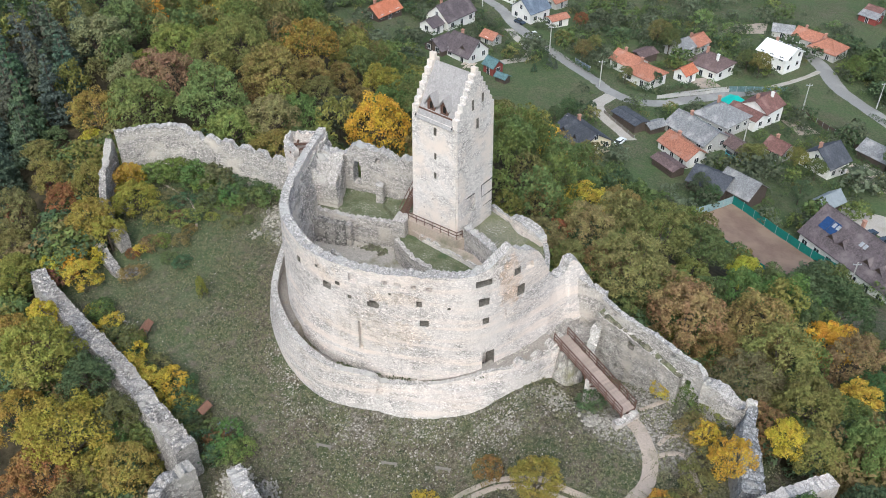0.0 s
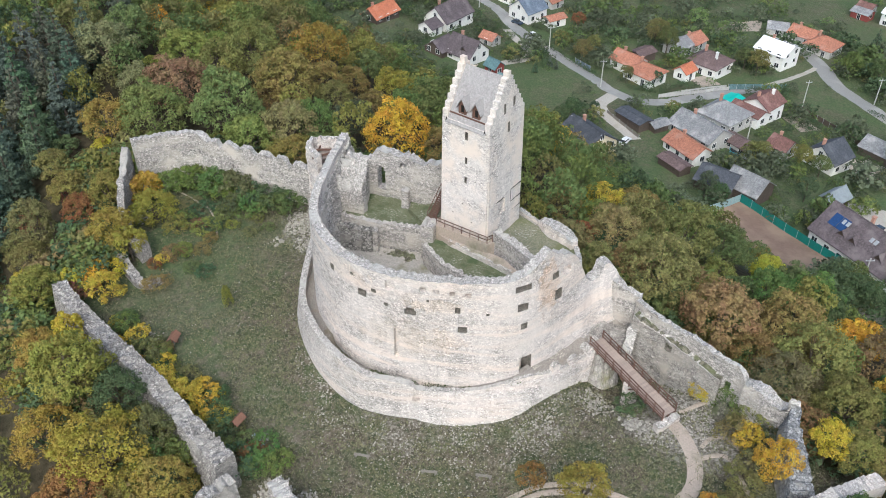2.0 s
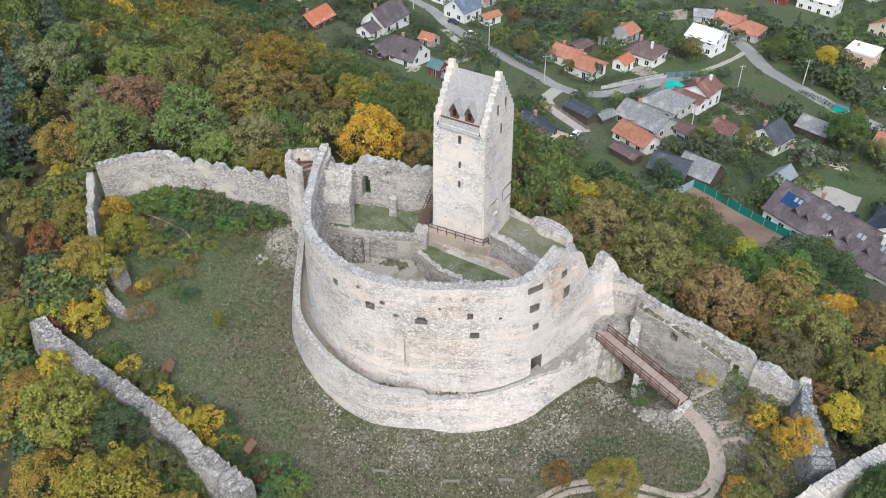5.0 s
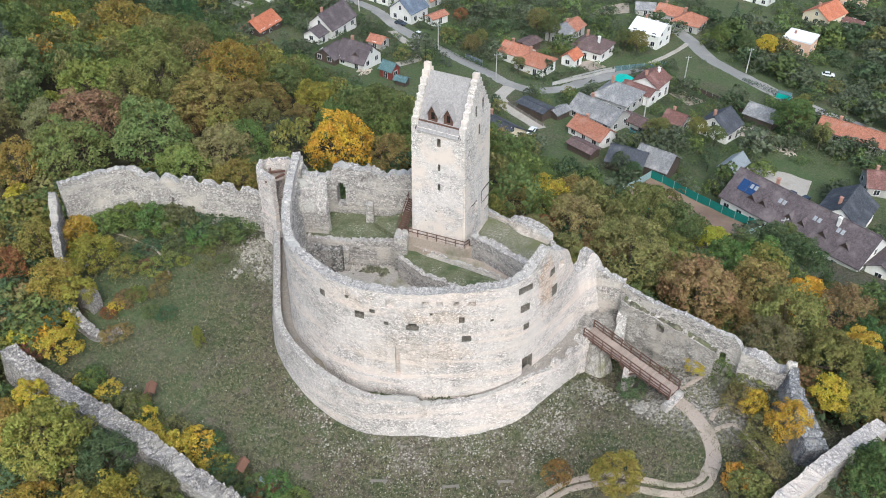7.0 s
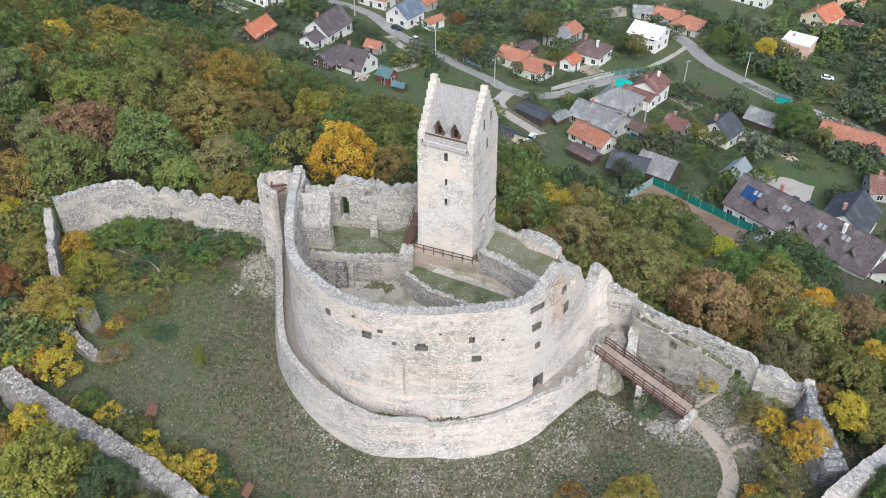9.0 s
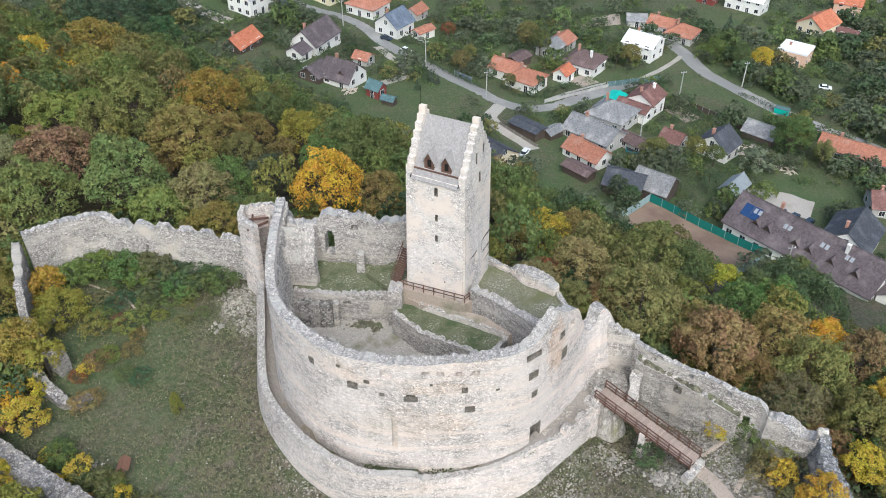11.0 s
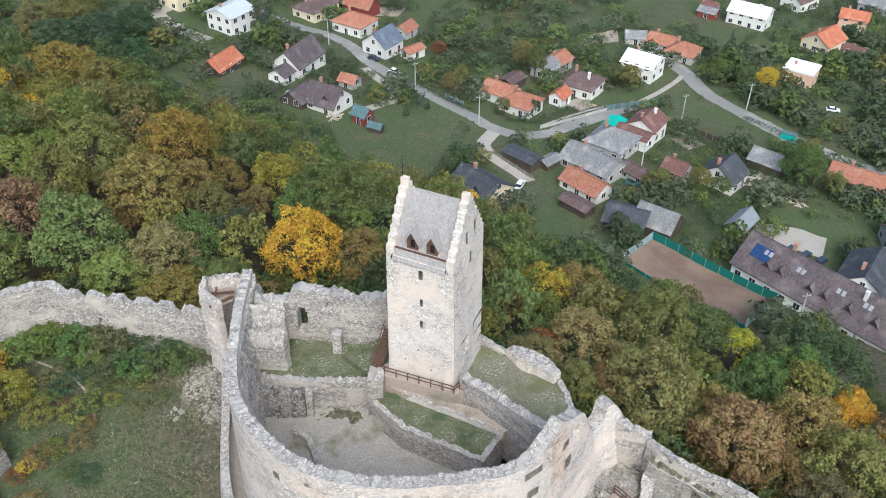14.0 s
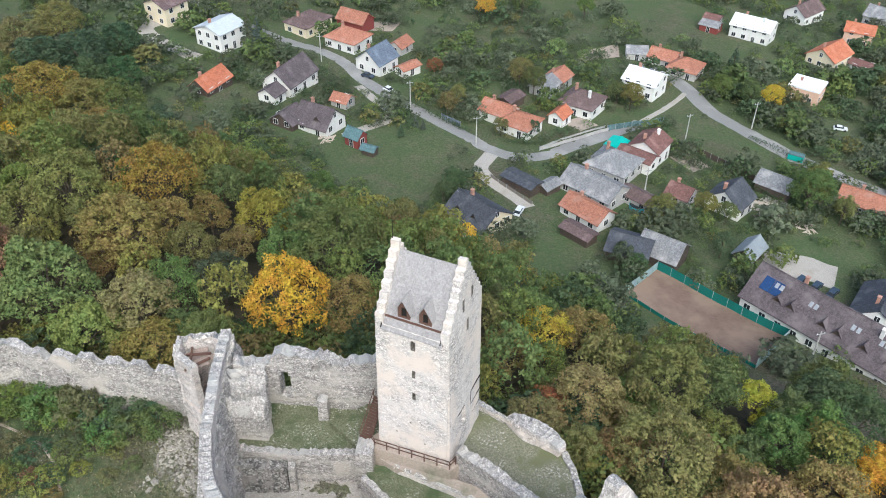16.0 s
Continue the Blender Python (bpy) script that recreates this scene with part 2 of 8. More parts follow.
M_COBBLE = material("dark_cobbles", (0.44, 0.415, 0.385), (0.27, 0.25, 0.23), 2.6, 0.95, 1.0, cells=2.7, cell_amount=0.4, joint=0.75, flat=1.1, pits=0.4, stain=(0.30, 0.28, 0.25), stain_scale=0.5, stain_at=0.56)
M_SCRUB = material("stony_scrub", (0.27, 0.245, 0.195), (0.15, 0.145, 0.095), 1.8, 0.95, 1.0, cells=2.6, cell_amount=0.45, joint=0.4, pits=0.4, stain=(0.11, 0.12, 0.06), stain_scale=0.6, stain_at=0.52)
M_GROUND = ground_material()
M_LEAF = leaf_material("leaves")
M_BARK = material("bark", (0.10, 0.08, 0.06), None, 3, 0.95, 0.5)
M_SHINGLE = material("weathered_shingle", (0.36, 0.34, 0.335), (0.25, 0.235, 0.23), 3.0, 0.9, 0.3, island=0.11, streaks=0.15)
M_BROWN = material("brown_timber", (0.135, 0.075, 0.056), None, 4, 0.75, 0.3)
M_PLANK = material("worn_planks", (0.36, 0.29, 0.25), (0.26, 0.205, 0.175), 2.5, 0.85, 0.3, random=0.12)
M_DARK = material("dark_room", (0.02, 0.018, 0.016), None, 2, 1.0)
M_DIRT = material("trodden_dirt", (0.41, 0.345, 0.29), (0.27, 0.22, 0.18), 3.0, 0.95, 0.3, stain=(0.19, 0.18, 0.13), stain_scale=0.3, stain_at=0.58)
M_COURT = material("courtyard_earth", (0.42, 0.385, 0.345), (0.30, 0.272, 0.24), 2.6, 0.95, 0.5, pits=0.3, specks=(0.50, 0.47, 0.43), stain=(0.19, 0.18, 0.125), stain_scale=0.32, stain_at=0.58)
M_GRASS = material("rough_grass", (0.085, 0.105, 0.048), (0.19, 0.185, 0.12), 3.0, 0.95, 0.9, pits=0.4, specks=(0.42, 0.40, 0.35), stain=(0.065, 0.088, 0.038), stain_scale=0.4, stain_at=0.54)
M_DRYGRASS = material("stony_dry_grass", (0.125, 0.13, 0.075), (0.26, 0.245, 0.18), 2.6, 0.95, 0.9, pits=0.4, specks=(0.50, 0.48, 0.44), stain=(0.13, 0.135, 0.07), stain_scale=0.35, stain_at=0.52)
M_ASPHALT = material("asphalt_road", (0.25, 0.242, 0.23), (0.20, 0.193, 0.183), 1.5, 0.9, 0.1, stain=(0.30, 0.29, 0.272), stain_scale=0.1, stain_at=0.55)


# ---- small tools ----
def mesh_of(name, verts, faces, mat, parent=None, smooth=False, label=""):
    me = bpy.data.meshes.new(name)
    me.from_pydata([tuple(v) for v in verts], [], [tuple(f) for f in faces])
    me.materials.append(mat)
    if smooth:
        me.polygons.foreach_set("use_smooth", [True] * len(me.polygons))
    me.update()
    ob = new(name, me)
    if parent:
        ob.parent = parent
    return tagged(ob, label) if label else ob


def part(name, bm, mat, parent=None, label="", smooth=False):
    bmesh.ops.recalc_face_normals(bm, faces=bm.faces[:])
    me = bpy.data.meshes.new(name)
    bm.to_mesh(me)
    bm.free()
    me.materials.append(mat)
    if smooth:
        me.polygons.foreach_set("use_smooth", [True] * len(me.polygons))
    ob = new(name, me)
    if parent:
        ob.parent = parent
    return tagged(ob, label) if label else ob


def empty(name, m, label, category, group="", kind=""):
    ob = new(name)
    ob.matrix_basis = m
    return tagged(ob, label, category, group, kind)


def boxes(bm, *items, bevel=0.0):
    """Adds boxes (x0, y0, z0, x1, y1, z1) to bm."""
    for x0, y0, z0, x1, y1, z1 in items:
        got = bmesh.ops.create_cube(bm, size=1.0, matrix=Matrix.Translation(((x0 + x1) / 2, (y0 + y1) / 2, (z0 + z1) / 2)) @ Matrix.Diagonal((x1 - x0, y1 - y0, z1 - z0, 1)))
        if bevel:
            edges = {e for v in got["verts"] for e in v.link_edges}
            bmesh.ops.bevel(bm, geom=list(edges), offset=bevel, segments=1, affect="EDGES")
    return bm


def beam(bm, a, b, w, h=None):
    """Adds a squared beam from a to b."""
    a, b = Vector(a), Vector(b)
    d = b - a
    turn = d.to_track_quat("X", "Z").to_matrix().to_4x4()
    bmesh.ops.create_cube(bm, size=1.0, matrix=Matrix.Translation((a + b) / 2) @ turn @ Matrix.Diagonal((d.length, w, h or w, 1)))
    return bm


def smoothstep(a, b, x):
    t = min(1.0, max(0.0, (x - a) / (b - a)))
    return t * t * (3 - 2 * t)


# ---- the lie of the land ----
def seg_dist(x, y, ax, ay, bx, by):
    dx, dy = bx - ax, by - ay
    t = max(0.0, min(1.0, ((x - ax) * dx + (y - ay) * dy) / (dx * dx + dy * dy)))
    return math.hypot(x - ax - t * dx, y - ay - t * dy)


def valley(x, y):
    x, y = max(-250, min(400, x)), max(-100, min(420, y))
    return -16.5 - 0.1 * x - 0.03 * y


def fall(d):
    d = max(0.0, d)
    return 0.35 * d + 0.006 * d * d


def hill(x, y):
    top = 4.5 + 0.11 * (max(52, min(112, y)) - 85)
    a = top - fall(seg_dist(x, y, -30, 85, 10, 70) - 20)
    b = 6.8 - 0.45 * max(0.0, seg_dist(x, y, 20, 58, 27, 53) - 8)
    c = 6.0 - fall(min(seg_dist(x, y, -12, 110, -45, 118), seg_dist(x, y, -45, 118, -130, 230)) - 12)
    d = max(0.0, seg_dist(x, y, -22, 118, -36, 150) - 7)
    return max(a, b, c, 6.0 - 0.35 * d - 0.012 * d * d)


def ground_z(x, y):
    h, v = hill(x, y), valley(x, y)
    k = 2.5
    z = v + k * math.log1p(math.exp(min(40.0, (h - v) / k)))
    # ditch below the bridge
    z -= 2.2 * math.exp(-((x - 17) ** 2 + (y - 67) ** 2) / 14)
    z += 1.6 * math.exp(-((x - 8) ** 2 + (y - 69) ** 2) / 40)
    z += 0.35 * noise.noise(Vector((x * 0.11, y * 0.11, 0.3))) + 0.12 * noise.noise(Vector((x * 0.45, y * 0.45, 4.1)))
    return z


ENCLOSURE = [(-23, 106), (-39, 113), (-49, 110), (-49, 101), (-45, 93), (-54, 86), (-38, 68), (-27, 56), (-15, 45), (20, 44), (38, 50), (33, 59), (26, 66), (19, 77), (13, 86), (6, 93), (-5, 97), (-17, 103)]


def inside(poly, x, y):
    got = False
    for (x0, y0), (x1, y1) in zip(poly, poly[1:] + poly[:1]):
        if (y0 > y) != (y1 > y) and x < (x1 - x0) * (y - y0) / (y1 - y0) + x0:
            got = not got
    return got


def build_ground():
    def axis(lo, hi, step):
        mid = np.arange(lo, hi + 0.01, step)
        out = [step * 1.35 ** k for k in range(1, 22)]
        far = np.cumsum(out)
        return np.concatenate([(lo - far)[::-1], mid, hi + far])
    xs, ys = axis(-110, 200, 1.6), axis(30, 330, 1.6)
    verts, cover = [], []
    for y in ys:
        for x in xs:
            z = ground_z(x, y)
            verts.append((x, y, z))
            h = hill(x, y) - valley(x, y)
            enclosed = inside(ENCLOSURE, x, y)
            wood = 0.0 if enclosed or not (inside(FOREST, x, y) or y < 60) else smoothstep(2.0, 8.0, h)
            near = seg_dist(x, y, -10, 68, 8, 66)
            scree = 0.0
            if enclosed:
                scree = 0.40 * (1 - smoothstep(2, 12, near)) + 0.7 * (1 - smoothstep(1, 6, seg_dist(x, y, -21, 96, -23, 101)))
                scree = max(scree, 0.75 * (1 - smoothstep(3, 9, seg_dist(x, y, 20, 64, 24, 61))))
            lush = 0.80 + 0.45 * noise.noise(Vector((x * 0.035, y * 0.035, 2.0))) if h < 1.5 else (0.10 + 0.34 * smoothstep(-22, -36, x) + 0.24 * smoothstep(80, 95, y) if enclosed else 0.3)
            cover.append((scree, lush, wood, 1.0))
    nx = len(xs)
    faces = [(j * nx + i, j * nx + i + 1, (j + 1) * nx + i + 1, (j + 1) * nx + i) for j in range(len(ys) - 1) for i in range(nx - 1)]
    ob = mesh_of("ground", verts, faces, M_GROUND, smooth=True)
    ca = ob.data.color_attributes.new("cover", "FLOAT_COLOR", "POINT")
    ca.data.foreach_set("color", np.array(cover, dtype=np.float32).ravel())
    return tagged(ob, "grassy castle hill falling to a wide village valley", "ground", kind="structure")




FOREST = [(-63, 243), (-42, 208), (-29, 195), (-10, 188), (3, 174), (10, 168), (18, 156), (32, 141), (38, 129), (43, 114), (50, 102), (60, 95), (70, 88), (88, 76), (90, 40), (-125, 25), (-145, 245)]
ground = build_ground()


def ribbon(name, pts, width, mat, label, category, lift=0.06, step=1.5, kind="structure", surface=ground_z):
    """A strip that follows the ground along a smooth line."""
    line = smooth_line([(x, y) for x, y in pts], step)
    verts, faces = [], []
    across = 5
    for k, p in enumerate(line):
        q = line[min(k + 1, len(line) - 1)] - line[max(k - 1, 0)]
        nrm = np.array([q[1], -q[0]]) / (np.hypot(*q) + 1e-9)
        for c in range(across):
            w = width * (c / (across - 1) - 0.5) * (1 + 0.12 * noise.noise(Vector((p[0] * 0.4, p[1] * 0.4, c))))
            x, y = p + nrm * w
            edge = 0.05 if c in (0, across - 1) else 0.0
            verts.append((x, y, surface(x, y) + lift - edge))
    for k in range(len(line) - 1):
        for c in range(across - 1):
            a = k * across + c
            faces.append((a, a + 1, a + across + 1, a + across))
    return tagged(mesh_of(name, verts, faces, mat, smooth=True), label, category, kind=kind)


def smooth_line(pts, step):
    """Points at even steps along a Catmull-Rom line through pts (any number of columns)."""
    p = np.array(pts, dtype=float)
    ext = np.vstack([2 * p[0] - p[1], p, 2 * p[-1] - p[-2]])
    out = []
    for i in range(1, len(ext) - 2):
        a, b, c, d = ext[i - 1:i + 3]
        n = max(2, int(np.hypot(*(c - b)[:2]) / step))
        for k in range(n):
            t = k / n
            out.append(0.5 * (2 * b + (c - a) * t + (2 * a - 5 * b + 4 * c - d) * t * t + (3 * b - a - 3 * c + d) * t ** 3))
    return out + [p[-1]]


# ---- masonry ----
def masonry(name, pts, mat, holes=(), side=1, batter=0.0, ragged=0.3, dents=(), step=0.32, row=0.42, rough=0.09, sharp=False, jag=0.13, seed=0.0, parent=None, cap=None):
    """A wall along pts (x, y, foot, top, thickness); the given line is the upper edge of its outer face, which lies to the right of
    the way for side 1. holes: (x, y, width, z0, z1, depth), depth 0 for one that goes through. dents: (x, y, width, depth) gaps in the top."""
    if sharp:
        cols = []
        p = np.array(pts, dtype=float)
        for a, b in zip(p, p[1:]):
            n = max(1, int(np.hypot(*(b - a)[:2]) / step))
            cols += [a + (b - a) * k / n for k in range(n)]
        cols.append(p[-1])
    else:
        cols = smooth_line(pts, step)
    cols = np.array(cols)
    if cols.shape[1] == 5:
        cols = np.hstack([cols, np.full((len(cols), 1), batter)])
    s = np.concatenate([[0], np.cumsum(np.hypot(*np.diff(cols[:, :2], axis=0).T))])
    cuts, zcuts, opened = list(s), [], []
    for hx, hy, w, z0, z1, depth in holes:
        c = s[int(np.argmin(np.hypot(cols[:, 0] - hx, cols[:, 1] - hy)))]
        opened.append((c - w / 2, c + w / 2, z0, z1, depth))
        cuts = [q for q in cuts if min(abs(q - c + w / 2), abs(q - c - w / 2)) > 0.08] + [c - w / 2, c + w / 2]
        zcuts += [z0, z1]
    cuts = np.array(sorted(q for q in cuts if 0 <= q <= s[-1]))
    cols = np.stack([np.interp(cuts, s, cols[:, k]) for k in range(6)], axis=1)
    s = cuts
    d = np.gradient(cols[:, :2], axis=0)
    d /= np.maximum(1e-9, np.hypot(*d.T))[:, None]
    nrm = np.stack([d[:, 1], -d[:, 0]], axis=1) * side
    foot = cols[:, 2]
    top = cols[:, 3] + np.array([ragged * (noise.noise(Vector((q * 0.8, seed, 0))) + 0.6 * noise.noise(Vector((q * 2.3, seed, 5)))) for q in s])
    for dx, dy, w, depth in dents:
        c = s[int(np.argmin(np.hypot(cols[:, 0] - dx, cols[:, 1] - dy)))]
        top -= depth * np.clip(1.6 - np.abs(s - c) / (w / 2) * 1.0, 0, 1)
    # broken courses: every stone of the crown ends at a height of its own
    crown = random.Random(int(seed * 1000) + 7)
    top = top + np.array([jag * (1.3 * noise.noise(Vector((q * 1.7, seed, 9))) + crown.uniform(-0.7, 0.7)) for q in s])
    back = top + np.array([jag * 1.6 * crown.uniform(-1, 1) for q in s])
    lo, hi = foot.min(), max(top.max(), back.max())
    zs = [z for z in np.arange(lo, hi + row, row) if all(abs(z - q) > 0.12 for q in zcuts)] + zcuts
    zs = sorted(z for z in set(zs) if lo <= z < hi) + [hi + 0.01]
    n, r = len(s), len(zs)

    def level(i, j):
        cs, cz = (s[i] + s[i + 1]) / 2, (zs[j] + zs[j + 1]) / 2
        for a, b, z0, z1, depth in opened:
            if a < cs < b and z0 < cz < z1:
                return "through" if depth == 0 else depth
        return 0.0

    verts, index, faces, deep, capped = [], {}, [], [], []

    def vert(i, j, lev):
        z = min(zs[j], back[i] if lev == "through" else top[i])
        key = (i, round(z, 3), lev)
        if key not in index:
            p = cols[i, :2]
            if lev == "through":
                off = -cols[i, 4]
            else:
                off = cols[i, 5] * (top[i] - z) - lev
            v = Vector((p[0] * 0.9, p[1] * 0.9, z * 0.9 + (7 if lev == "through" else 0)))
            off += rough * (noise.noise(v) + 0.7 * noise.noise(v * 2.7))
            x, y = p + nrm[i] * off
            index[key] = len(verts)
            verts.append((x, y, z + rough * 0.5 * noise.noise(v * 3.1 + Vector((9, 9, 9)))))
        return index[key]

    def quad(*q):
        u = []
        for k in q:
            if k not in u:
                u.append(k)
        if len(u) > 2:
            faces.append(tuple(u))

    crests = {}

    def crest(i):
        """The crown of the wall across its thickness, with uneven stones."""
        if i not in crests:
            inner = max(1, int(cols[:, 4].mean() / 0.45))
            got = [vert(i, r - 1, 0.0)]
            for c in range(1, inner):
                q = c / inner
                x, y = cols[i, :2] - nrm[i] * cols[i, 4] * q
                got.append(len(verts))
                verts.append((x, y, top[i] * (1 - q) + back[i] * q + jag * crown.uniform(-1.1, 0.9)))
            crests[i] = got + [vert(i, r - 1, "through")]
        return crests[i]

    def dark_side(a, b):
        return "through" not in (a, b) and max(a, b) > 0.65

    lev = {}
    for i in range(n - 1):
        for j in range(r - 1):
            if zs[j] >= max(top[i], top[i + 1]) or zs[j + 1] <= min(foot[i], foot[i + 1]):
                continue
            lev[i, j] = level(i, j)
    for (i, j), a in lev.items():
        if a != "through":
            quad(vert(i, j, a), vert(i + 1, j, a), vert(i + 1, j + 1, a), vert(i, j + 1, a))
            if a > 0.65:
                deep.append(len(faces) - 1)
            quad(vert(i, j, "through"), vert(i, j + 1, "through"), vert(i + 1, j + 1, "through"), vert(i + 1, j, "through"))
        b = lev.get((i + 1, j))
        if b is not None and b != a:
            quad(vert(i + 1, j, a), vert(i + 1, j, b), vert(i + 1, j + 1, b), vert(i + 1, j + 1, a))
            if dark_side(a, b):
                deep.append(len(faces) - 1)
        b = lev.get((i, j + 1))
        if b is not None and b != a:
            quad(vert(i, j + 1, a), vert(i + 1, j + 1, a), vert(i + 1, j + 1, b), vert(i, j + 1, b))
            if dark_side(a, b):
                deep.append(len(faces) - 1)
        if (i, j + 1) not in lev:
            row_a, row_b = crest(i), crest(i + 1)
            for c in range(len(row_a) - 1):
                quad(row_a[c], row_b[c], row_b[c + 1], row_a[c + 1])
                capped.append(len(faces) - 1)
        for k, e in ((i - 1, i), (i + 1, i + 1)):
            if (k, j) not in lev:
                quad(vert(e, j, a), vert(e, j + 1, a), vert(e, j + 1, "through"), vert(e, j, "through"))
    me = bpy.data.meshes.new(name)
    me.from_pydata(verts, [], faces)
    for k in capped:
        me.polygons[k].material_index = 2
    # backs and sides of deep holes take the shade-coloured stone
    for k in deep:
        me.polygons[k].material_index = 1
    bm = bmesh.new()
    bm.from_mesh(me)
    bpy.data.meshes.remove(me)
    bmesh.ops.dissolve_degenerate(bm, edges=bm.edges[:], dist=0.01)
    ob = part(name, bm, mat, parent)
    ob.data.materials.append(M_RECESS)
    ob.data.materials.append(cap or M_CAP)
    return ob


def sheet(name, outline, z, mat, label, category, parent=None, kind="structure", cell=0.8, bumps=0.06, tilt=(0, 0), skirt=1.0):
    """A floor or terrace of uneven ground inside an outline, with a skirt that reaches down."""
    bm = bmesh.new()
    cx, cy = outline[0]

    def h(x, y):
        return z + tilt[0] * (x - cx) + tilt[1] * (y - cy) + bumps * (noise.noise(Vector((x * 0.5, y * 0.5, z))) + noise.noise(Vector((x * 1.3, y * 1.3, z))))
    vs = [bm.verts.new((x, y, 0)) for x, y in outline]
    bm.faces.new(vs)
    for ax, k in ((0, 0), (1, 1)):
        lo, hi = min(p[k] for p in outline), max(p[k] for p in outline)
        nrm = (1, 0, 0) if ax == 0 else (0, 1, 0)
        for q in np.arange(lo + cell, hi, cell):
            co = (q, 0, 0) if ax == 0 else (0, q, 0)
            bmesh.ops.bisect_plane(bm, geom=bm.verts[:] + bm.edges[:] + bm.faces[:], plane_co=co, plane_no=nrm)
    for v in bm.verts:
        v.co.z = h(v.co.x, v.co.y)
    rim = [e for e in bm.edges if e.is_boundary]
    got = bmesh.ops.extrude_edge_only(bm, edges=rim)
    for v in got["geom"]:
        if isinstance(v, bmesh.types.BMVert):
            v.co.z -= skirt
    ob = part(name, bm, mat, parent)
    return tagged(ob, label, category, kind=kind)


def mound(name, x, y, z, rx, ry, h, mat, label, category, turn=0.0, rough=0.5, seed=0.0, n=26, flat=0.35):
    """A heap with an uneven, stony face, standing from z up to z + h."""
    verts, faces = [], []
    rings = n // 2
    for r in range(rings + 1):
        q = r / rings
        for k in range(n):
            a = 2 * pi * k / n
            wob = 1 + 0.25 * noise.noise(Vector((cos(a) * 1.3, sin(a) * 1.3, seed)))
            u, v = cos(a) * rx * q * wob, sin(a) * ry * q * wob
            px, py = x + u * cos(turn) - v * sin(turn), y + u * sin(turn) + v * cos(turn)
            up = h * (1 - smoothstep(flat, 1.0, q))
            pz = z + up + rough * (0.6 * noise.noise(Vector((px * 0.8, py * 0.8, seed))) + 0.5 * noise.noise(Vector((px * 2.1, py * 2.1, seed + 3)))) * (1 if q < 1 else 0) - (1.2 if q == 1 else 0)
            verts.append((px, py, pz))
    for r in range(rings):
        for k in range(n):
            a, b = r * n + k, r * n + (k + 1) % n
            faces.append((a, b, b + n, a + n) if r else (a, b + n, a + n))
    return tagged(mesh_of(name, verts, faces, mat, label=label), label, category, kind="structure")


# ---- castle: great curtain ----
MAIN = [(-16.9, 102.5, 6.0, 19.6, 1.0, 0.02), (-18.4, 96.0, 5.6, 19.6, 1.0, 0.02), (-19.5, 88.5, 5.4, 19.8, 1.0, 0.02), (-19.3, 83.0, 5.2, 19.9, 1.1, 0.03), (-17.2, 77.8, 5.0, 20.2, 1.3, 0.04), (-14.4, 74.2, 5.0, 20.3, 1.2, 0.04),
        (-10.5, 71.6, 5.0, 20.5, 1.2, 0.03), (-6.0, 70.0, 5.0, 20.7, 1.2, 0.02), (-1.5, 69.2, 5.0, 20.9, 1.2, 0.02), (2.5, 69.0, 5.2, 21.1, 1.2, 0.03), (4.56, 69.66, 5.5, 21.5, 1.2, 0.045), (5.57, 70.16, 5.6, 22.2, 1.2, 0.04), (6.31, 70.63, 5.8, 22.7, 1.1, 0.04),
        (7.18, 71.21, 6.0, 23.5, 1.1, 0.04), (7.96, 71.81, 6.3, 22.6, 1.1, 0.05), (8.9, 72.6, 6.4, 22.0, 1.1, 0.055), (9.95, 73.48, 6.5, 21.2, 1.1, 0.07), (10.88, 74.29, 6.7, 19.9, 1.1, 0.09), (11.63, 74.92, 6.8, 17.9, 1.2, 0.13), (12.31, 75.43, 6.9, 16.2, 1.2, 0.15),
        (13.04, 75.98, 7.0, 15.2, 1.3, 0.16), (14.1, 76.68, 7.0, 15.4, 1.3, 0.16), (14.58, 76.95, 7.0, 16.7, 1.5, 0.15), (15.33, 77.34, 7.0, 16.6, 1.5, 0.15), (16.1, 77.6, 6.0, 15.7, 1.3, 0.15), (16.82, 77.84, 6.0, 14.2, 1.1, 0.15), (17.6, 78.0, 6.0, 13.0, 1.1, 0.15)]
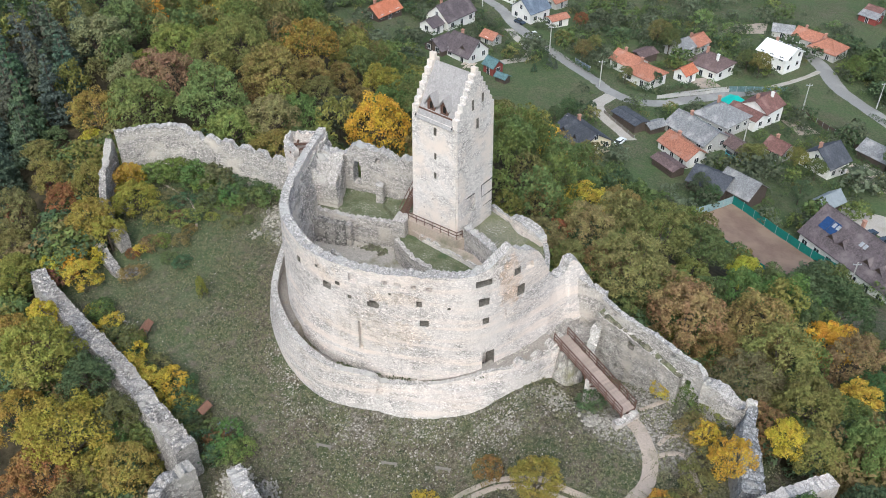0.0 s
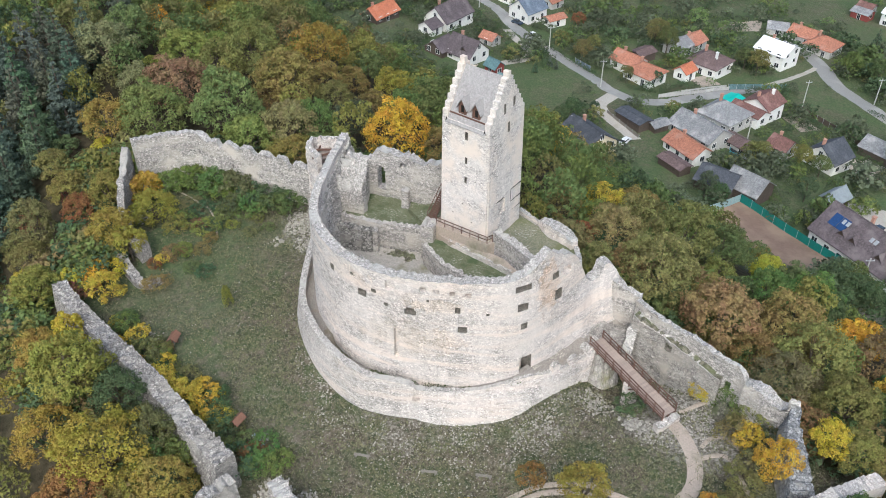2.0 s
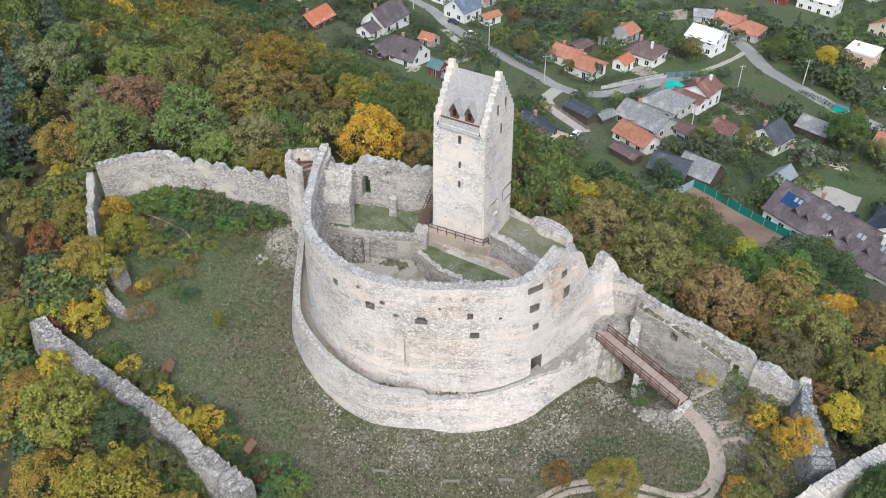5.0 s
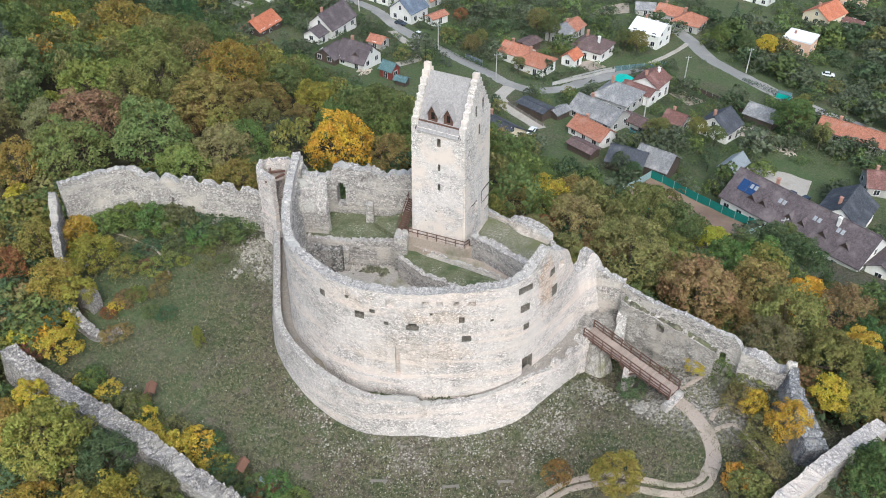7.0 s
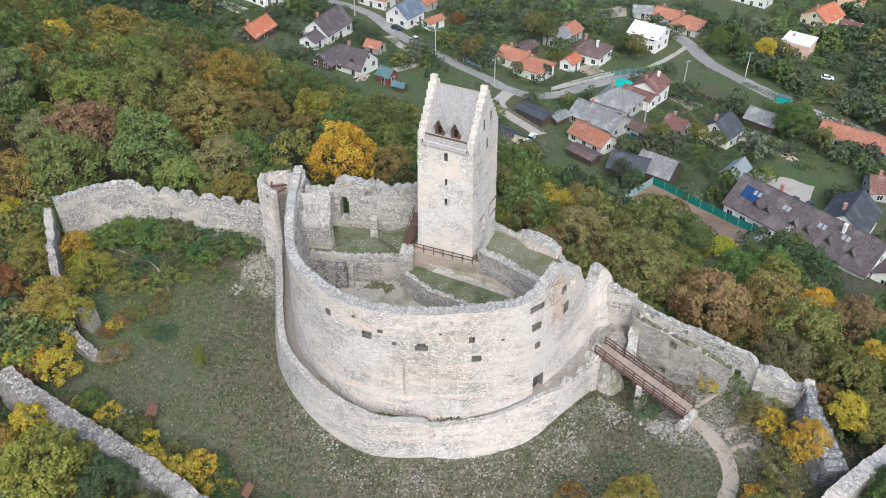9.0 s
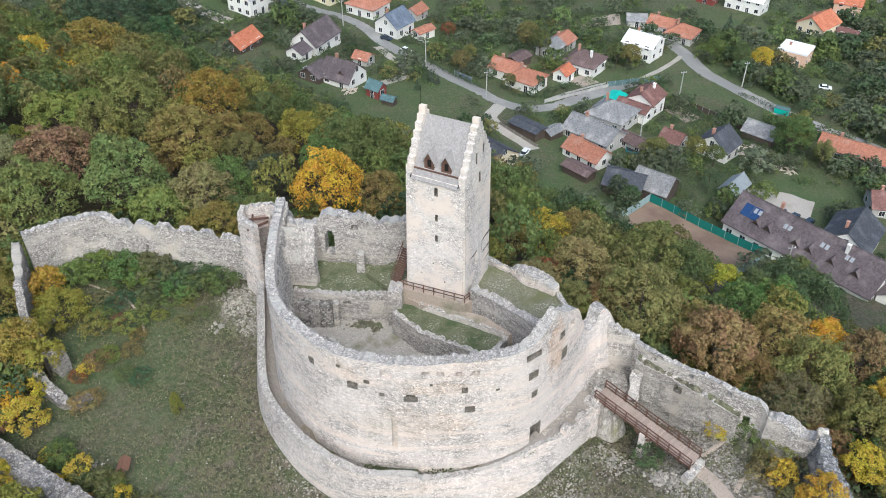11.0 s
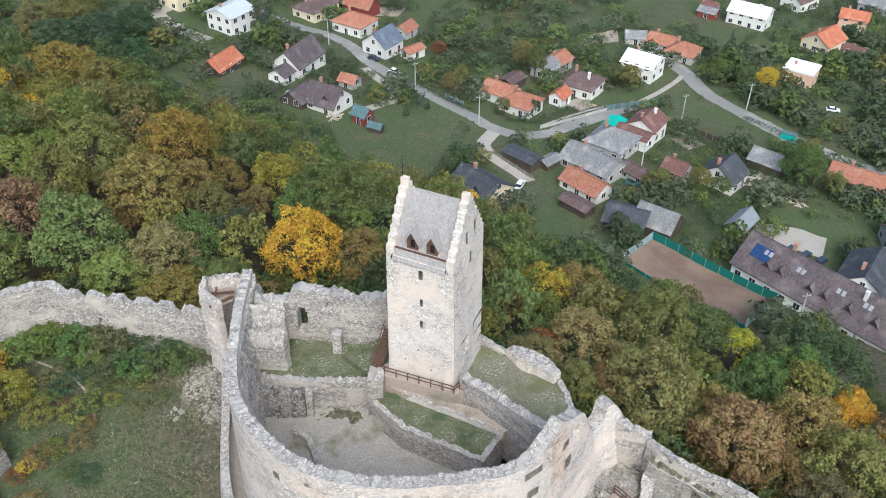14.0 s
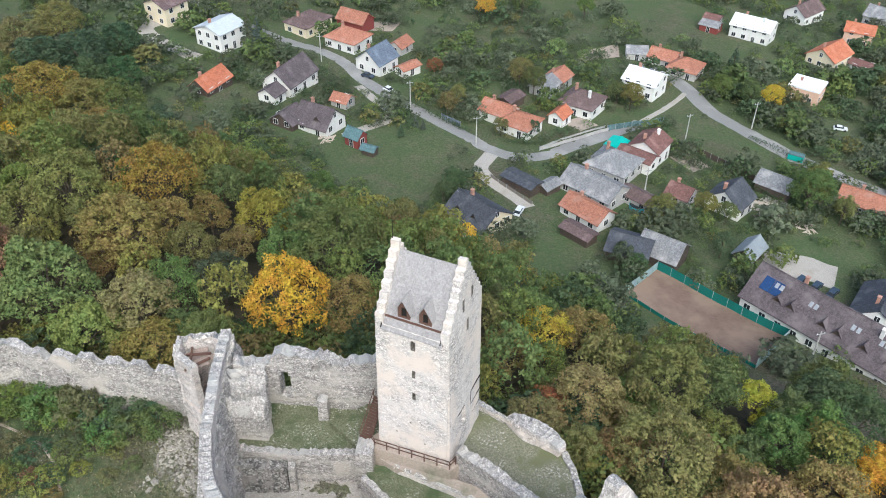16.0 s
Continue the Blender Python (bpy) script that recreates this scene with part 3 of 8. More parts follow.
main_wall = masonry("curtain_wall", MAIN, M_WALL, ragged=0.16, rough=0.055, jag=0.09, step=0.28, row=0.36, seed=1.0, holes=[
    (-9.6, 71.3, 1.15, 18.5, 19.7, 0.5), (-9.3, 71.2, 0.55, 8.9, 13.2, 0.55), (-7.7, 70.6, 1.35, 15.7, 16.4, 1.6), (-7.7, 70.6, 0.9, 16.4, 16.65, 1.6), (-1.94, 69.3, 1.0, 14.0, 14.8, 1.6), (-2.68, 69.4, 0.65, 16.7, 17.5, 1.6),
    (4.37, 69.6, 1.9, 19.5, 20.3, 1.6), (4.4, 69.6, 1.2, 16.8, 17.8, 1.5), (4.68, 69.7, 0.8, 14.2, 15.0, 1.6), (8.4, 72.16, 1.1, 16.2, 17.6, 1.6), (7.9, 71.77, 0.9, 19.3, 20.2, 1.4), (9.5, 73.1, 1.2, 19.1, 20.1, 0.5), (5.0, 69.8, 1.5, 6.0, 10.0, 1.9),
    (-6.32, 70.1, 0.65, 19.2, 19.75, 0.6), (-4.73, 69.8, 0.75, 19.2, 19.75, 0.6), (-3.1, 69.5, 0.6, 19.1, 19.65, 0.6), (-1.39, 69.2, 0.7, 19.0, 19.6, 0.6), (-12.8, 73.1, 1.1, 16.4, 17.3, 1.2), (-11.56, 72.3, 0.6, 17.5, 18.0, 1.2),
    (-10.25, 71.5, 0.45, 16.15, 16.6, 1.2), (-14.0, 74.0, 0.4, 18.6, 19.0, 0.8), (-5.6, 69.9, 0.3, 17.9, 18.2, 0.8), (0.6, 69.1, 0.35, 16.6, 16.9, 0.8), (-16.2, 76.4, 0.8, 17.4, 18.2, 0.8)])
inner_mass = masonry("curtain_core", [(-15.7, 102.0, 8, 18.9, 1.0), (-17.2, 96.0, 8, 18.6, 1.0), (-18.3, 90.5, 8, 18.4, 1.0), (-18.5, 87.0, 8, 17.6, 0.9), (-18.0, 83.4, 8, 16.0, 0.8), (-16.8, 80.0, 8, 13.5, 0.7)], M_RUIN, side=-1, batter=0.17, ragged=0.5, rough=0.3, jag=0.3, seed=1.5)
tagged(inner_mass, "rough broken core along the inside of the curtain wall", "castle wall")
tagged(main_wall, "high pale limestone curtain wall with a broken top", "castle wall")

OUTER = [(-20.6, 101.5, 3.5, 9.3, 0.8, 0.16), (-21.2, 94.0, 3.2, 8.8, 0.8, 0.16), (-21.9, 86.0, 3.0, 7.9, 0.8, 0.16), (-21.3, 81.0, 3.0, 8.0, 0.8, 0.16), (-18.9, 75.4, 2.5, 8.2, 0.8, 0.16), (-16.0, 71.6, 2.0, 8.0, 0.8, 0.16),
         (-12.8, 69.2, 2.0, 7.6, 0.8, 0.16), (-8.0, 68.0, 2.0, 7.2, 0.8, 0.2), (-7.2, 67.95, 2.0, 6.4, 0.8, 0.3), (-3.9, 67.75, 2.0, 6.2, 0.7, 0.5), (-0.5, 67.6, 2.0, 6.5, 0.5, 0.48), (2.6, 67.75, 2.4, 7.2, 0.5, 0.46), (5.5, 68.3, 2.6, 7.75, 0.5, 0.42),
         (7.9, 68.7, 3.0, 7.9, 0.5, 0.34), (9.6, 69.4, 3.4, 7.9, 0.5, 0.30), (12.2, 71.1, 4.0, 8.0, 0.6, 0.3), (13.6, 72.0, 4.0, 8.5, 0.6, 0.25)]
outer_wall = masonry("outer_wall", OUTER, M_OUTER, batter=0.16, ragged=0.08, rough=0.05, jag=0.06, step=0.28, row=0.36, seed=2.0, holes=[(-7.3, 67.6, 0.8, 5.0, 5.7, 0.5)])
tagged(outer_wall, "low pale limestone outer wall round the curtain wall", "castle wall")
for k, (x, y, w, h) in enumerate(((8.7, 69.0, 1.1, 1.0), (10.8, 70.2, 1.2, 1.0), (12.9, 71.55, 1.1, 0.9))):
    dx, dy = 0.85 * w / 2, 0.52 * w / 2
    tagged(masonry("merlon", [(x - dx, y - dy, 7.3, 7.9 + h * 0.7, 0.55), (x, y, 7.3, 7.9 + h, 0.55), (x + dx, y + dy, 7.3, 7.9 + h * 0.8, 0.55)], M_WALL, sharp=True, ragged=0.2, jag=0.15, rough=0.1, seed=2.5 + k),
           "broken pale stone merlon on the outer wall", "merlon", "merlons of the outer wall")

# walkway between the two walls
def walkway():
    """The ground between the outer wall and the foot of the curtain."""
    outer = np.array(smooth_line(OUTER, 0.6))
    inner = np.array(smooth_line(MAIN, 0.3))
    xs = [-22, -16, -8, -2, 1, 3, 5.4, 8, 13.4]
    verts, faces, n = [], [], 7
    for k, p in enumerate(outer):
        q = outer[min(k + 1, len(outer) - 1)] - outer[max(k - 1, 0)]
        nrm = np.array([-q[1], q[0]]) / np.hypot(q[0], q[1])
        a = p[:2] + nrm * 0.35
        b = inner[int(np.argmin(np.hypot(inner[:, 0] - p[0], inner[:, 1] - p[1])))][:2]
        z = p[3] - (1.3 if p[1] > 75 else float(np.interp(p[0], xs, [2.4, 2.3, 1.5, 0.6, 0.3, 0.1, 0.0, -0.04, -0.04])))
        for c in range(n):
            x, y = a + (b - a) * c / (n - 1)
            verts.append((x, y, z + 0.12 * noise.noise(Vector((x, y, 2))) + 0.06 * noise.noise(Vector((x * 3, y * 3, 2)))))
    for k in range(len(outer) - 1):
        for c in range(n - 1):
            i = k * n + c
            faces.append((i, i + 1, i + n + 1, i + n))
    return tagged(mesh_of("walkway", verts, faces, M_WALKWAY, smooth=True), "trodden dirt walkway between two castle walls", "walkway", kind="structure")


M_WALKWAY = material("walkway_dirt", (0.31, 0.28, 0.25), (0.21, 0.185, 0.16), 2.2, 0.95, 0.4, pits=0.3, stain=(0.24, 0.19, 0.14), stain_scale=0.35, stain_at=0.60,
                     patches=[((-10.0, 70.6, 5.6), (3.2, 2.2, 2.0), (0.075, 0.095, 0.04)), ((-4.0, 68.2, 5.5), (3.0, 0.9, 2.0), (0.09, 0.105, 0.05)), ((-16.5, 75.0, 6), (2.5, 3.0, 3.0), (0.17, 0.14, 0.10))])
walkway()

# ---- castle: inner walls and terraces ----
north_palace = masonry("palace_wall", [(-2.6, 94.6, 10, 19.0, 1.3), (-5.5, 95.2, 10, 19.3, 1.3), (-8.3, 96.2, 10, 19.5, 1.3), (-12.0, 97.6, 10, 19.6, 1.4), (-13.2, 98.0, 10, 18.0, 1.4), (-16.2, 98.4, 10, 18.6, 1.4)], M_RUIN,
                       side=-1, ragged=0.5, rough=0.12, seed=3.0, holes=[(-11.4, 97.35, 1.15, 13.9, 16.8, 0), (-11.4, 97.35, 0.7, 16.8, 17.3, 0), (-8.6, 96.3, 0.8, 17.8, 18.5, 0)], dents=[(-6.5, 95.6, 1.6, 0.7)])
tagged(north_palace, "ruined grey stone palace wall with an arched window hole", "castle wall")
buttress = masonry("buttress", [(-8.9, 94.6, 11.5, 15.6, 0.9), (-8.0, 94.3, 11.5, 15.2, 0.9)], M_RUIN, side=1, sharp=True, ragged=0.3, rough=0.12, seed=4.0)
tagged(buttress, "short broken stone buttress on the palace wall", "buttress")
stub = masonry("wall_stub", [(-13.9, 93.3, 11, 16.2, 4.2), (-13.6, 94.2, 11, 17.0, 4.2), (-13.5, 95.2, 11, 16.6, 4.2), (-13.4, 96.2, 11, 17.6, 4.2), (-13.2, 98.2, 11, 18.3, 4.0)], M_RUIN, side=1, ragged=0.8, rough=0.3, jag=0.4, seed=5.0)
tagged(stub, "broken stub of a pale stone cross wall", "castle wall")
cross_wall = masonry("cross_wall", [(-16.8, 92.4, 8, 13.2, 0.8), (-12.1, 90.7, 8, 13.1, 0.8), (-6.2, 89.1, 8, 13.1, 0.8)], M_RUIN, side=1, sharp=True, ragged=0.12, rough=0.07, seed=6.0,
                     holes=[(-11.0, 90.3, 1.0, 11.6, 12.2, 0.4)])
tagged(cross_wall, "grey stone wall holding up the upper terrace", "castle wall")
pier_block = masonry("wall_pier", [(-12.6, 89.6, 8, 12.7, 0.7), (-12.0, 89.4, 8, 12.7, 0.7)], M_RUIN, side=1, sharp=True, ragged=0.05, seed=6.5)
tagged(pier_block, "narrow stone pier against the terrace wall", "castle wall")
end_block = masonry("wall_end", [(-6.4, 88.3, 8, 14.4, 1.9), (-4.9, 87.7, 8, 14.4, 1.9)], M_RUIN, side=1, sharp=True, ragged=0.1, rough=0.06, seed=7.0)
tagged(end_block, "squared stone wall end beside the tower", "castle wall")
terrace_wall = masonry("terrace_wall", [(-6.2, 87.0, 8, 12.4, 0.6), (-3.8, 82.9, 8, 12.3, 0.6), (2.6, 77.2, 8, 12.3, 0.6), (5.4, 79.8, 8, 12.4, 0.6)], M_RUIN, side=1, sharp=True, ragged=0.08, rough=0.06, seed=8.0)
tagged(terrace_wall, "grey stone retaining wall round a small grass terrace", "castle wall")
tower_wall = masonry("ward_wall", [(2.4, 85.2, 8, 15.6, 1.1), (4.4, 82.4, 8, 15.7, 1.1), (6.3, 79.3, 8, 15.8, 1.1), (8.0, 76.2, 8, 16.4, 1.1), (8.6, 74.4, 8, 17.5, 1.1)], M_RUIN, side=1, ragged=0.12, rough=0.06, seed=9.0,
                     holes=[(5.6, 80.6, 1.3, 13.9, 14.1, 0.2)])
tagged(tower_wall, "thick grey stone wall between tower and curtain", "castle wall")
east_parapet = masonry("parapet", [(6.6, 91.9, 5, 14.4, 0.45), (8.7, 89.2, 5, 14.3, 0.45), (9.3, 88.9, 5, 14.9, 1.0), (10.6, 87.8, 4, 15.2, 1.6), (12.0, 86.4, 4, 15.0, 1.7), (12.9, 84.2, 4, 14.8, 1.0)], M_WALL, side=-1, ragged=0.2, rough=0.2, jag=0.1, seed=10.0)
tagged(east_parapet, "broken pale stone parapet round the upper terrace", "castle wall")
low_parapet = masonry("low_wall", [(12.9, 84.2, 4, 13.9, 0.6), (13.0, 82.0, 4, 13.9, 0.6), (12.6, 79.0, 4, 13.9, 0.6), (12.5, 77.0, 4, 14.5, 0.6)], M_RUIN, side=-1, ragged=0.15, rough=0.08, seed=11.0)
tagged(low_parapet, "low crumbling stone edge of the upper terrace", "castle wall")

sheet("courtyard", [(-17.6, 92.4), (-19, 84), (-14, 75.5), (-4, 70.6), (3, 70.6), (7.0, 73.0), (6.2, 78.5), (2.7, 77.3), (-4, 83.1), (-6.2, 87), (-5, 90)], 9.2, M_COURT, "bare dirt courtyard floor of the castle", "courtyard")
sheet("upper_terrace", [(-16.8, 92.9), (-6.1, 89.6), (-3.6, 89.8), (-1, 93.6), (-3, 95.5), (-12, 98.6), (-17, 99)], 12.6, M_GRASS, "uneven grass terrace below the palace wall", "terrace", tilt=(0, 0.02))
sheet("small_terrace", [(-6.0, 87.0), (-3.7, 83.0), (2.6, 77.4), (5.4, 79.9), (4.8, 82.0), (2.0, 85.2), (-4.8, 88.6)], 12.0, M_GRASS, "grass terrace inside low stone walls", "terrace", bumps=0.05)
sheet("east_terrace", [(2.4, 86.4), (6.6, 79.2), (9.0, 75.0), (12.2, 77.0), (12.6, 84.2), (11.5, 86.2), (8.6, 88.9), (6.4, 91.6), (3, 90)], 13.6, M_DRYGRASS, "dry stony grass terrace beside the tower", "terrace", bumps=0.12, skirt=5)
sheet("tower_path", [(-5.0, 89.9), (-4.5, 88.8), (1.7, 84.5), (2.8, 84.9), (1.9, 86.4), (-3.6, 90.6)], 14.05, M_DIRT, "narrow dirt path along the foot of the tower", "path", bumps=0.02, skirt=2.5)
sheet("lower_path", [(-4.4, 88.9), (-2.8, 87.0), (-2.0, 86.4), (3.0, 82.1), (5.4, 79.9), (6.0, 80.0), (4.0, 83.2), (1.8, 84.7)], 12.75, M_DIRT, "pale dirt slope below the tower path", "path", bumps=0.1, tilt=(0.03, 0.05), skirt=1.5)
sheet("north_bank", [(-5.2, 89.2), (-3.4, 90.2), (-0.5, 93.8), (-3.2, 95.2), (-8, 93.6), (-6.2, 90.6)], 13.3, M_GRASS, "grass bank beside the tower steps", "terrace", bumps=0.1, skirt=2)

# ---- castle: tower ----
TOWER = Matrix.Translation((1.62, 85.25, 0)) @ Matrix(((0.632, -0.775, 0, 0), (0.775, 0.632, 0, 0), (0, 0, 1, 0), (0, 0, 0, 1)))
TV, TU, TB, TE, TR = 6.95, 6.75, 12.0, 29.3, 34.75
# local x runs along the gabled face to the far corner, local y along the front to the other corner
tower = empty("tower", TOWER, "tall square pale stone tower with stepped gables", "tower")


def tower_body():
    t = 0.25
    walls = [((0, 0), (0, TU), [(3.3, 27.3, 0.46, 1.05), (3.35, 24.1, 0.32, 0.85), (3.35, 21.4, 0.32, 0.85), (3.4, 18.2, 0.16, 0.18), (2.2, 16.0, 0.16, 0.18), (4.9, 16.4, 0.16, 0.18)]),
             ((TV, 0), (0, 0), [(4.1, 30.6, 0.4, 1.3), (2.2, 30.9, 0.45, 1.2), (3.2, 27.9, 0.4, 1.3), (4.3, 16.9, 1.3, 2.0)]),
             ((TV, TU), (TV, 0), []), ((0, TU), (TV, TU), [])]
    for (ax, ay), (bx, by), slits in walls:
        gable = ay == by
        n = 9
        length = TV if gable else TU
        pts = []
        if gable:
            steps = 7
            for k in range(2 * steps + 1):
                x0, x1 = k * length / (2 * steps + 1), (k + 1) * length / (2 * steps + 1)
                zt = TE + 1.0 + (min(k, 2 * steps - k)) * (TR + 0.9 - TE - 1.0) / steps
                for x in (x0 + 0.001, x1 - 0.001):
                    q = x / length
                    pts.append((ax + (bx - ax) * q, ay + (by - ay) * q, TB, zt, 0.75))
        else:
            pts = [(ax, ay, TB, TE, 0.8), (bx, by, TB, TE, 0.8)]
        holes = []
        for along, z, w, h in slits:
            q = along / length
            holes.append((ax + (bx - ax) * q, ay + (by - ay) * q, w, z, z + h, 0.7 if w < 1 else 0.35))
        ob = masonry("wall", pts, M_TOWER, holes=holes, side=-1, sharp=True, batter=0.016, ragged=0.03 if gable else 0.0, rough=0.035, step=0.35, row=0.45, jag=0.04, seed=ax + 3 * ay, parent=tower, cap=M_TOWER)
    return None


tower_body()


def tower_roof():
    lo, run = TE - 0.1, TV / 2
    slope = (TR - lo) / run
    rows = 28
    for sgn in (1, -1):
        bm = bmesh.new()
        for r in range(rows):
            a, b = r / rows, (r + 1.12) / rows
            y = 0.55
            while y < TU - 0.56:
                w = min(random.uniform(0.14, 0.24), TU - 0.55 - y)
                lift = random.uniform(0.0, 0.02)
                pts = []
                for q, up in ((a, 0.05), (b, 0.0)):
                    for yy in (y, y + w - 0.012):
                        x = -0.22 + (run + 0.22) * q
                        z = lo - 0.22 * slope + (TR - lo + 0.22 * slope) * q
                        x = x if sgn > 0 else TV - x
                        pts.append((x, yy, z + up + lift))
                vs = [bm.verts.new(p) for p in pts] + [bm.verts.new((p[0], p[1], p[2] - 0.06)) for p in pts]
                for f in ((0, 1, 3, 2), (0, 4, 5, 1), (0, 2, 6, 4), (1, 5, 7, 3), (4, 6, 7, 5)):
                    bm.faces.new([vs[k] for k in f])
                y += w
        tagged(part("shingles", bm, M_SHINGLE, tower, "grey weathered wooden shingles"), kind="stuff")
    bm = bmesh.new()
    deck = [(-0.1, lo - 0.28), (run, TR - 0.1), (TV + 0.1, lo - 0.28)]
    a = [bm.verts.new((x, 0.5, z)) for x, z in deck]
    b = [bm.verts.new((x, TU - 0.5, z)) for x, z in deck]
    for k in range(2):
        bm.faces.new((a[k], a[k + 1], b[k + 1], b[k]))
    part("roof_deck", bm, M_BROWN, tower)
    bm = bmesh.new()
    x = 0.42
    beam(bm, (x, 0.5, lo + slope * x + 0.1), (x, TU - 0.5, lo + slope * x + 0.1), 0.12, 0.16)
    part("snow_board", bm, M_BROWN, tower, "dark brown board along the roof")
    bm = bmesh.new()
    for y in (0.72, TU - 0.62):
        beam(bm, (-0.2, y, lo - 0.15), (run, y, TR + 0.12), 0.07, 0.1)
    part("flashing", bm, M_DARK, tower, "dark metal flashing")
    # dormers on the front slope
    for yc in (2.35, 4.3):
        d = empty("dormer", Matrix(), "", "")
        d.parent = tower
        for k in list(d.keys()):
            del d[k]
        x0, z0, w, h = 0.55, lo + slope * 0.55, 0.56, 1.1
        bm = bmesh.new()
        boxes(bm, (x0, yc - w, z0 - 0.1, x0 + 0.12, yc - 0.24, z0 + h), (x0, yc + 0.24, z0 - 0.1, x0 + 0.12, yc + w, z0 + h), (x0, yc - 0.24, z0 - 0.1, x0 + 0.12, yc + 0.24, z0 + 0.2))
        for s in (-1, 1):
            v = [bm.verts.new(p) for p in ((x0 + 0.05, yc + s * w, z0), (x0 + 0.05, yc + s * w, z0 + h), (x0 + 0.9, yc + s * w, z0 + h))]
            bm.faces.new(v)
        v = [bm.verts.new(p) for p in ((x0 + 0.06, yc - w, z0 + h), (x0 + 0.06, yc + w, z0 + h), (x0 + 0.06, yc, z0 + h + 0.95))]
        bm.faces.new(v)
        part("front", bm, M_BROWN, d, "dark brown boarded dormer front")
        # black panel put in as the shade behind the gap in the front
        part("opening", boxes(bmesh.new(), (x0 + 0.10, yc - 0.3, z0 + 0.1, x0 + 0.16, yc + 0.3, z0 + h + 0.2)), M_DARK, d, "black panel for the shade in the dormer")
        bm = bmesh.new()
        for s in (-1, 1):
            e0, e1 = (x0 - 0.3, yc + s * (w + 0.22), z0 + h - 0.35), (x0 - 0.3, yc, z0 + h + 1.05)
            f0, f1 = (x0 + 0.75, yc + s * (w + 0.22), z0 + h - 0.35), (x0 + 1.45, yc, z0 + h + 1.05)
            vs = [bm.verts.new(p) for p in (e0, e1, f1, f0)] + [bm.verts.new((p[0], p[1], p[2] - 0.08)) for p in (e0, e1, f1, f0)]
            for f in ((0, 1, 2, 3), (4, 7, 6, 5), (0, 4, 5, 1), (0, 3, 7, 4)):
                bm.faces.new([vs[k] for k in f])
        part("roof", bm, M_SHINGLE, d)
    bm = bmesh.new()
    bmesh.ops.create_cone(bm, cap_ends=True, segments=8, radius1=0.035, radius2=0.025, depth=2.6, matrix=Matrix.Translation((run, TU - 0.1, TR + 1.8)))
    part("lightning_rod", bm, M_DARK, tower)
    # floors inside; the slits stop short, their dark comes from the recess colour
    for z in (20.0, 26.0):
        part("floor", boxes(bmesh.new(), (0.7, 0.7, z, TV - 0.7, TU - 0.7, z + 0.2)), M_BROWN, tower)


tower_roof()


def tower_frames():
    """Weathered beam frames that hold panels on the gabled face."""
    bm = bmesh.new()
    y = -0.06
    q = 0.016 * 10
    for a, b in (((4.6, 19.4), (6.9, 19.4)), ((4.6, 17.6), (6.9, 17.6)), ((4.6, 16.1), (6.9, 16.1)), ((4.65, 16.1), (4.65, 19.4)), ((1.7, 18.95), (3.6, 18.95))):
        beam(bm, (a[0], y - q, a[1]), (b[0], y - q, b[1]), 0.09)
    part("beam_frame", bm, M_DARK, tower, "thin dark beams fixed to the wall")


tower_frames()

# railing on the tower path
def railing(name, line, label, height=1.05, spacing=1.3, mat=M_BROWN, rails=(1.0, 0.55), post=0.1):
    th = empty(name, Matrix(), label, "railing")
    pts = [Vector(p) for p in line]
    for a, b in zip(pts, pts[1:]):
        n = max(1, round((b - a).length / spacing))
        for k in range(n + (1 if b is pts[-1] else 0)):
            p = a.lerp(b, k / n)
            bm = bmesh.new()
            beam(bm, p, p + Vector((0, 0, height)), post)
            part("post", bm, mat, th)
        for r in rails:
            bm = bmesh.new()
            beam(bm, a + Vector((0, 0, height * r)), b + Vector((0, 0, height * r)), 0.06, 0.09)
            part("rail", bm, mat, th)
    return th


railing("railing", [(-4.6, 89.7, 14.05), (-4.4, 89.0, 14.05), (1.7, 84.65, 14.05), (2.4, 85.1, 14.05)], "brown wooden railing along the tower path")


def tower_stairs():
    th = empty("staircase", Matrix(), "brown wooden steps up to the tower door", "staircase")
    a, b = Vector((-5.2, 89.8, 14.0)), Vector((-3.2, 92.0, 17.2))
    side = Vector((0.74, -0.67, 0)) * 0.5
    for s in (-1, 1):
        bm = bmesh.new()
        beam(bm, a + side * s, b + side * s, 0.06, 0.25)
        part("stringer", bm, M_BROWN, th)
        bm = bmesh.new()
        beam(bm, a + side * s + Vector((0, 0, 1)), b + side * s + Vector((0, 0, 1)), 0.06, 0.08)
        part("handrail", bm, M_BROWN, th)
        for k in range(4):
            p = a.lerp(b, (k + 0.1) / 3.3) + side * s
            bm = bmesh.new()
            beam(bm, p, p + Vector((0, 0, 1)), 0.07)
            part("post", bm, M_BROWN, th)
    for k in range(16):
        p = a.lerp(b, (k + 0.5) / 16)
        bm = bmesh.new()
        beam(bm, p - side, p + side, 0.25, 0.05)
        part("tread", bm, M_BROWN, th)


tower_stairs()

# ---- castle: gate turret at the north corner ----
turret = masonry("gate_turret", [(-21.9, 102.2, 5, 17.7, 0.6), (-21.3, 104.5, 5, 17.9, 0.6), (-17.6, 103.9, 5, 18.3, 0.6), (-16.6, 102.0, 5, 18.6, 0.6)], M_WALL, side=-1, sharp=True, ragged=0.45, jag=0.25, rough=0.14, batter=0.01, seed=12.0)
tagged(turret, "ragged pale stone gate turret, open to the sky", "turret")
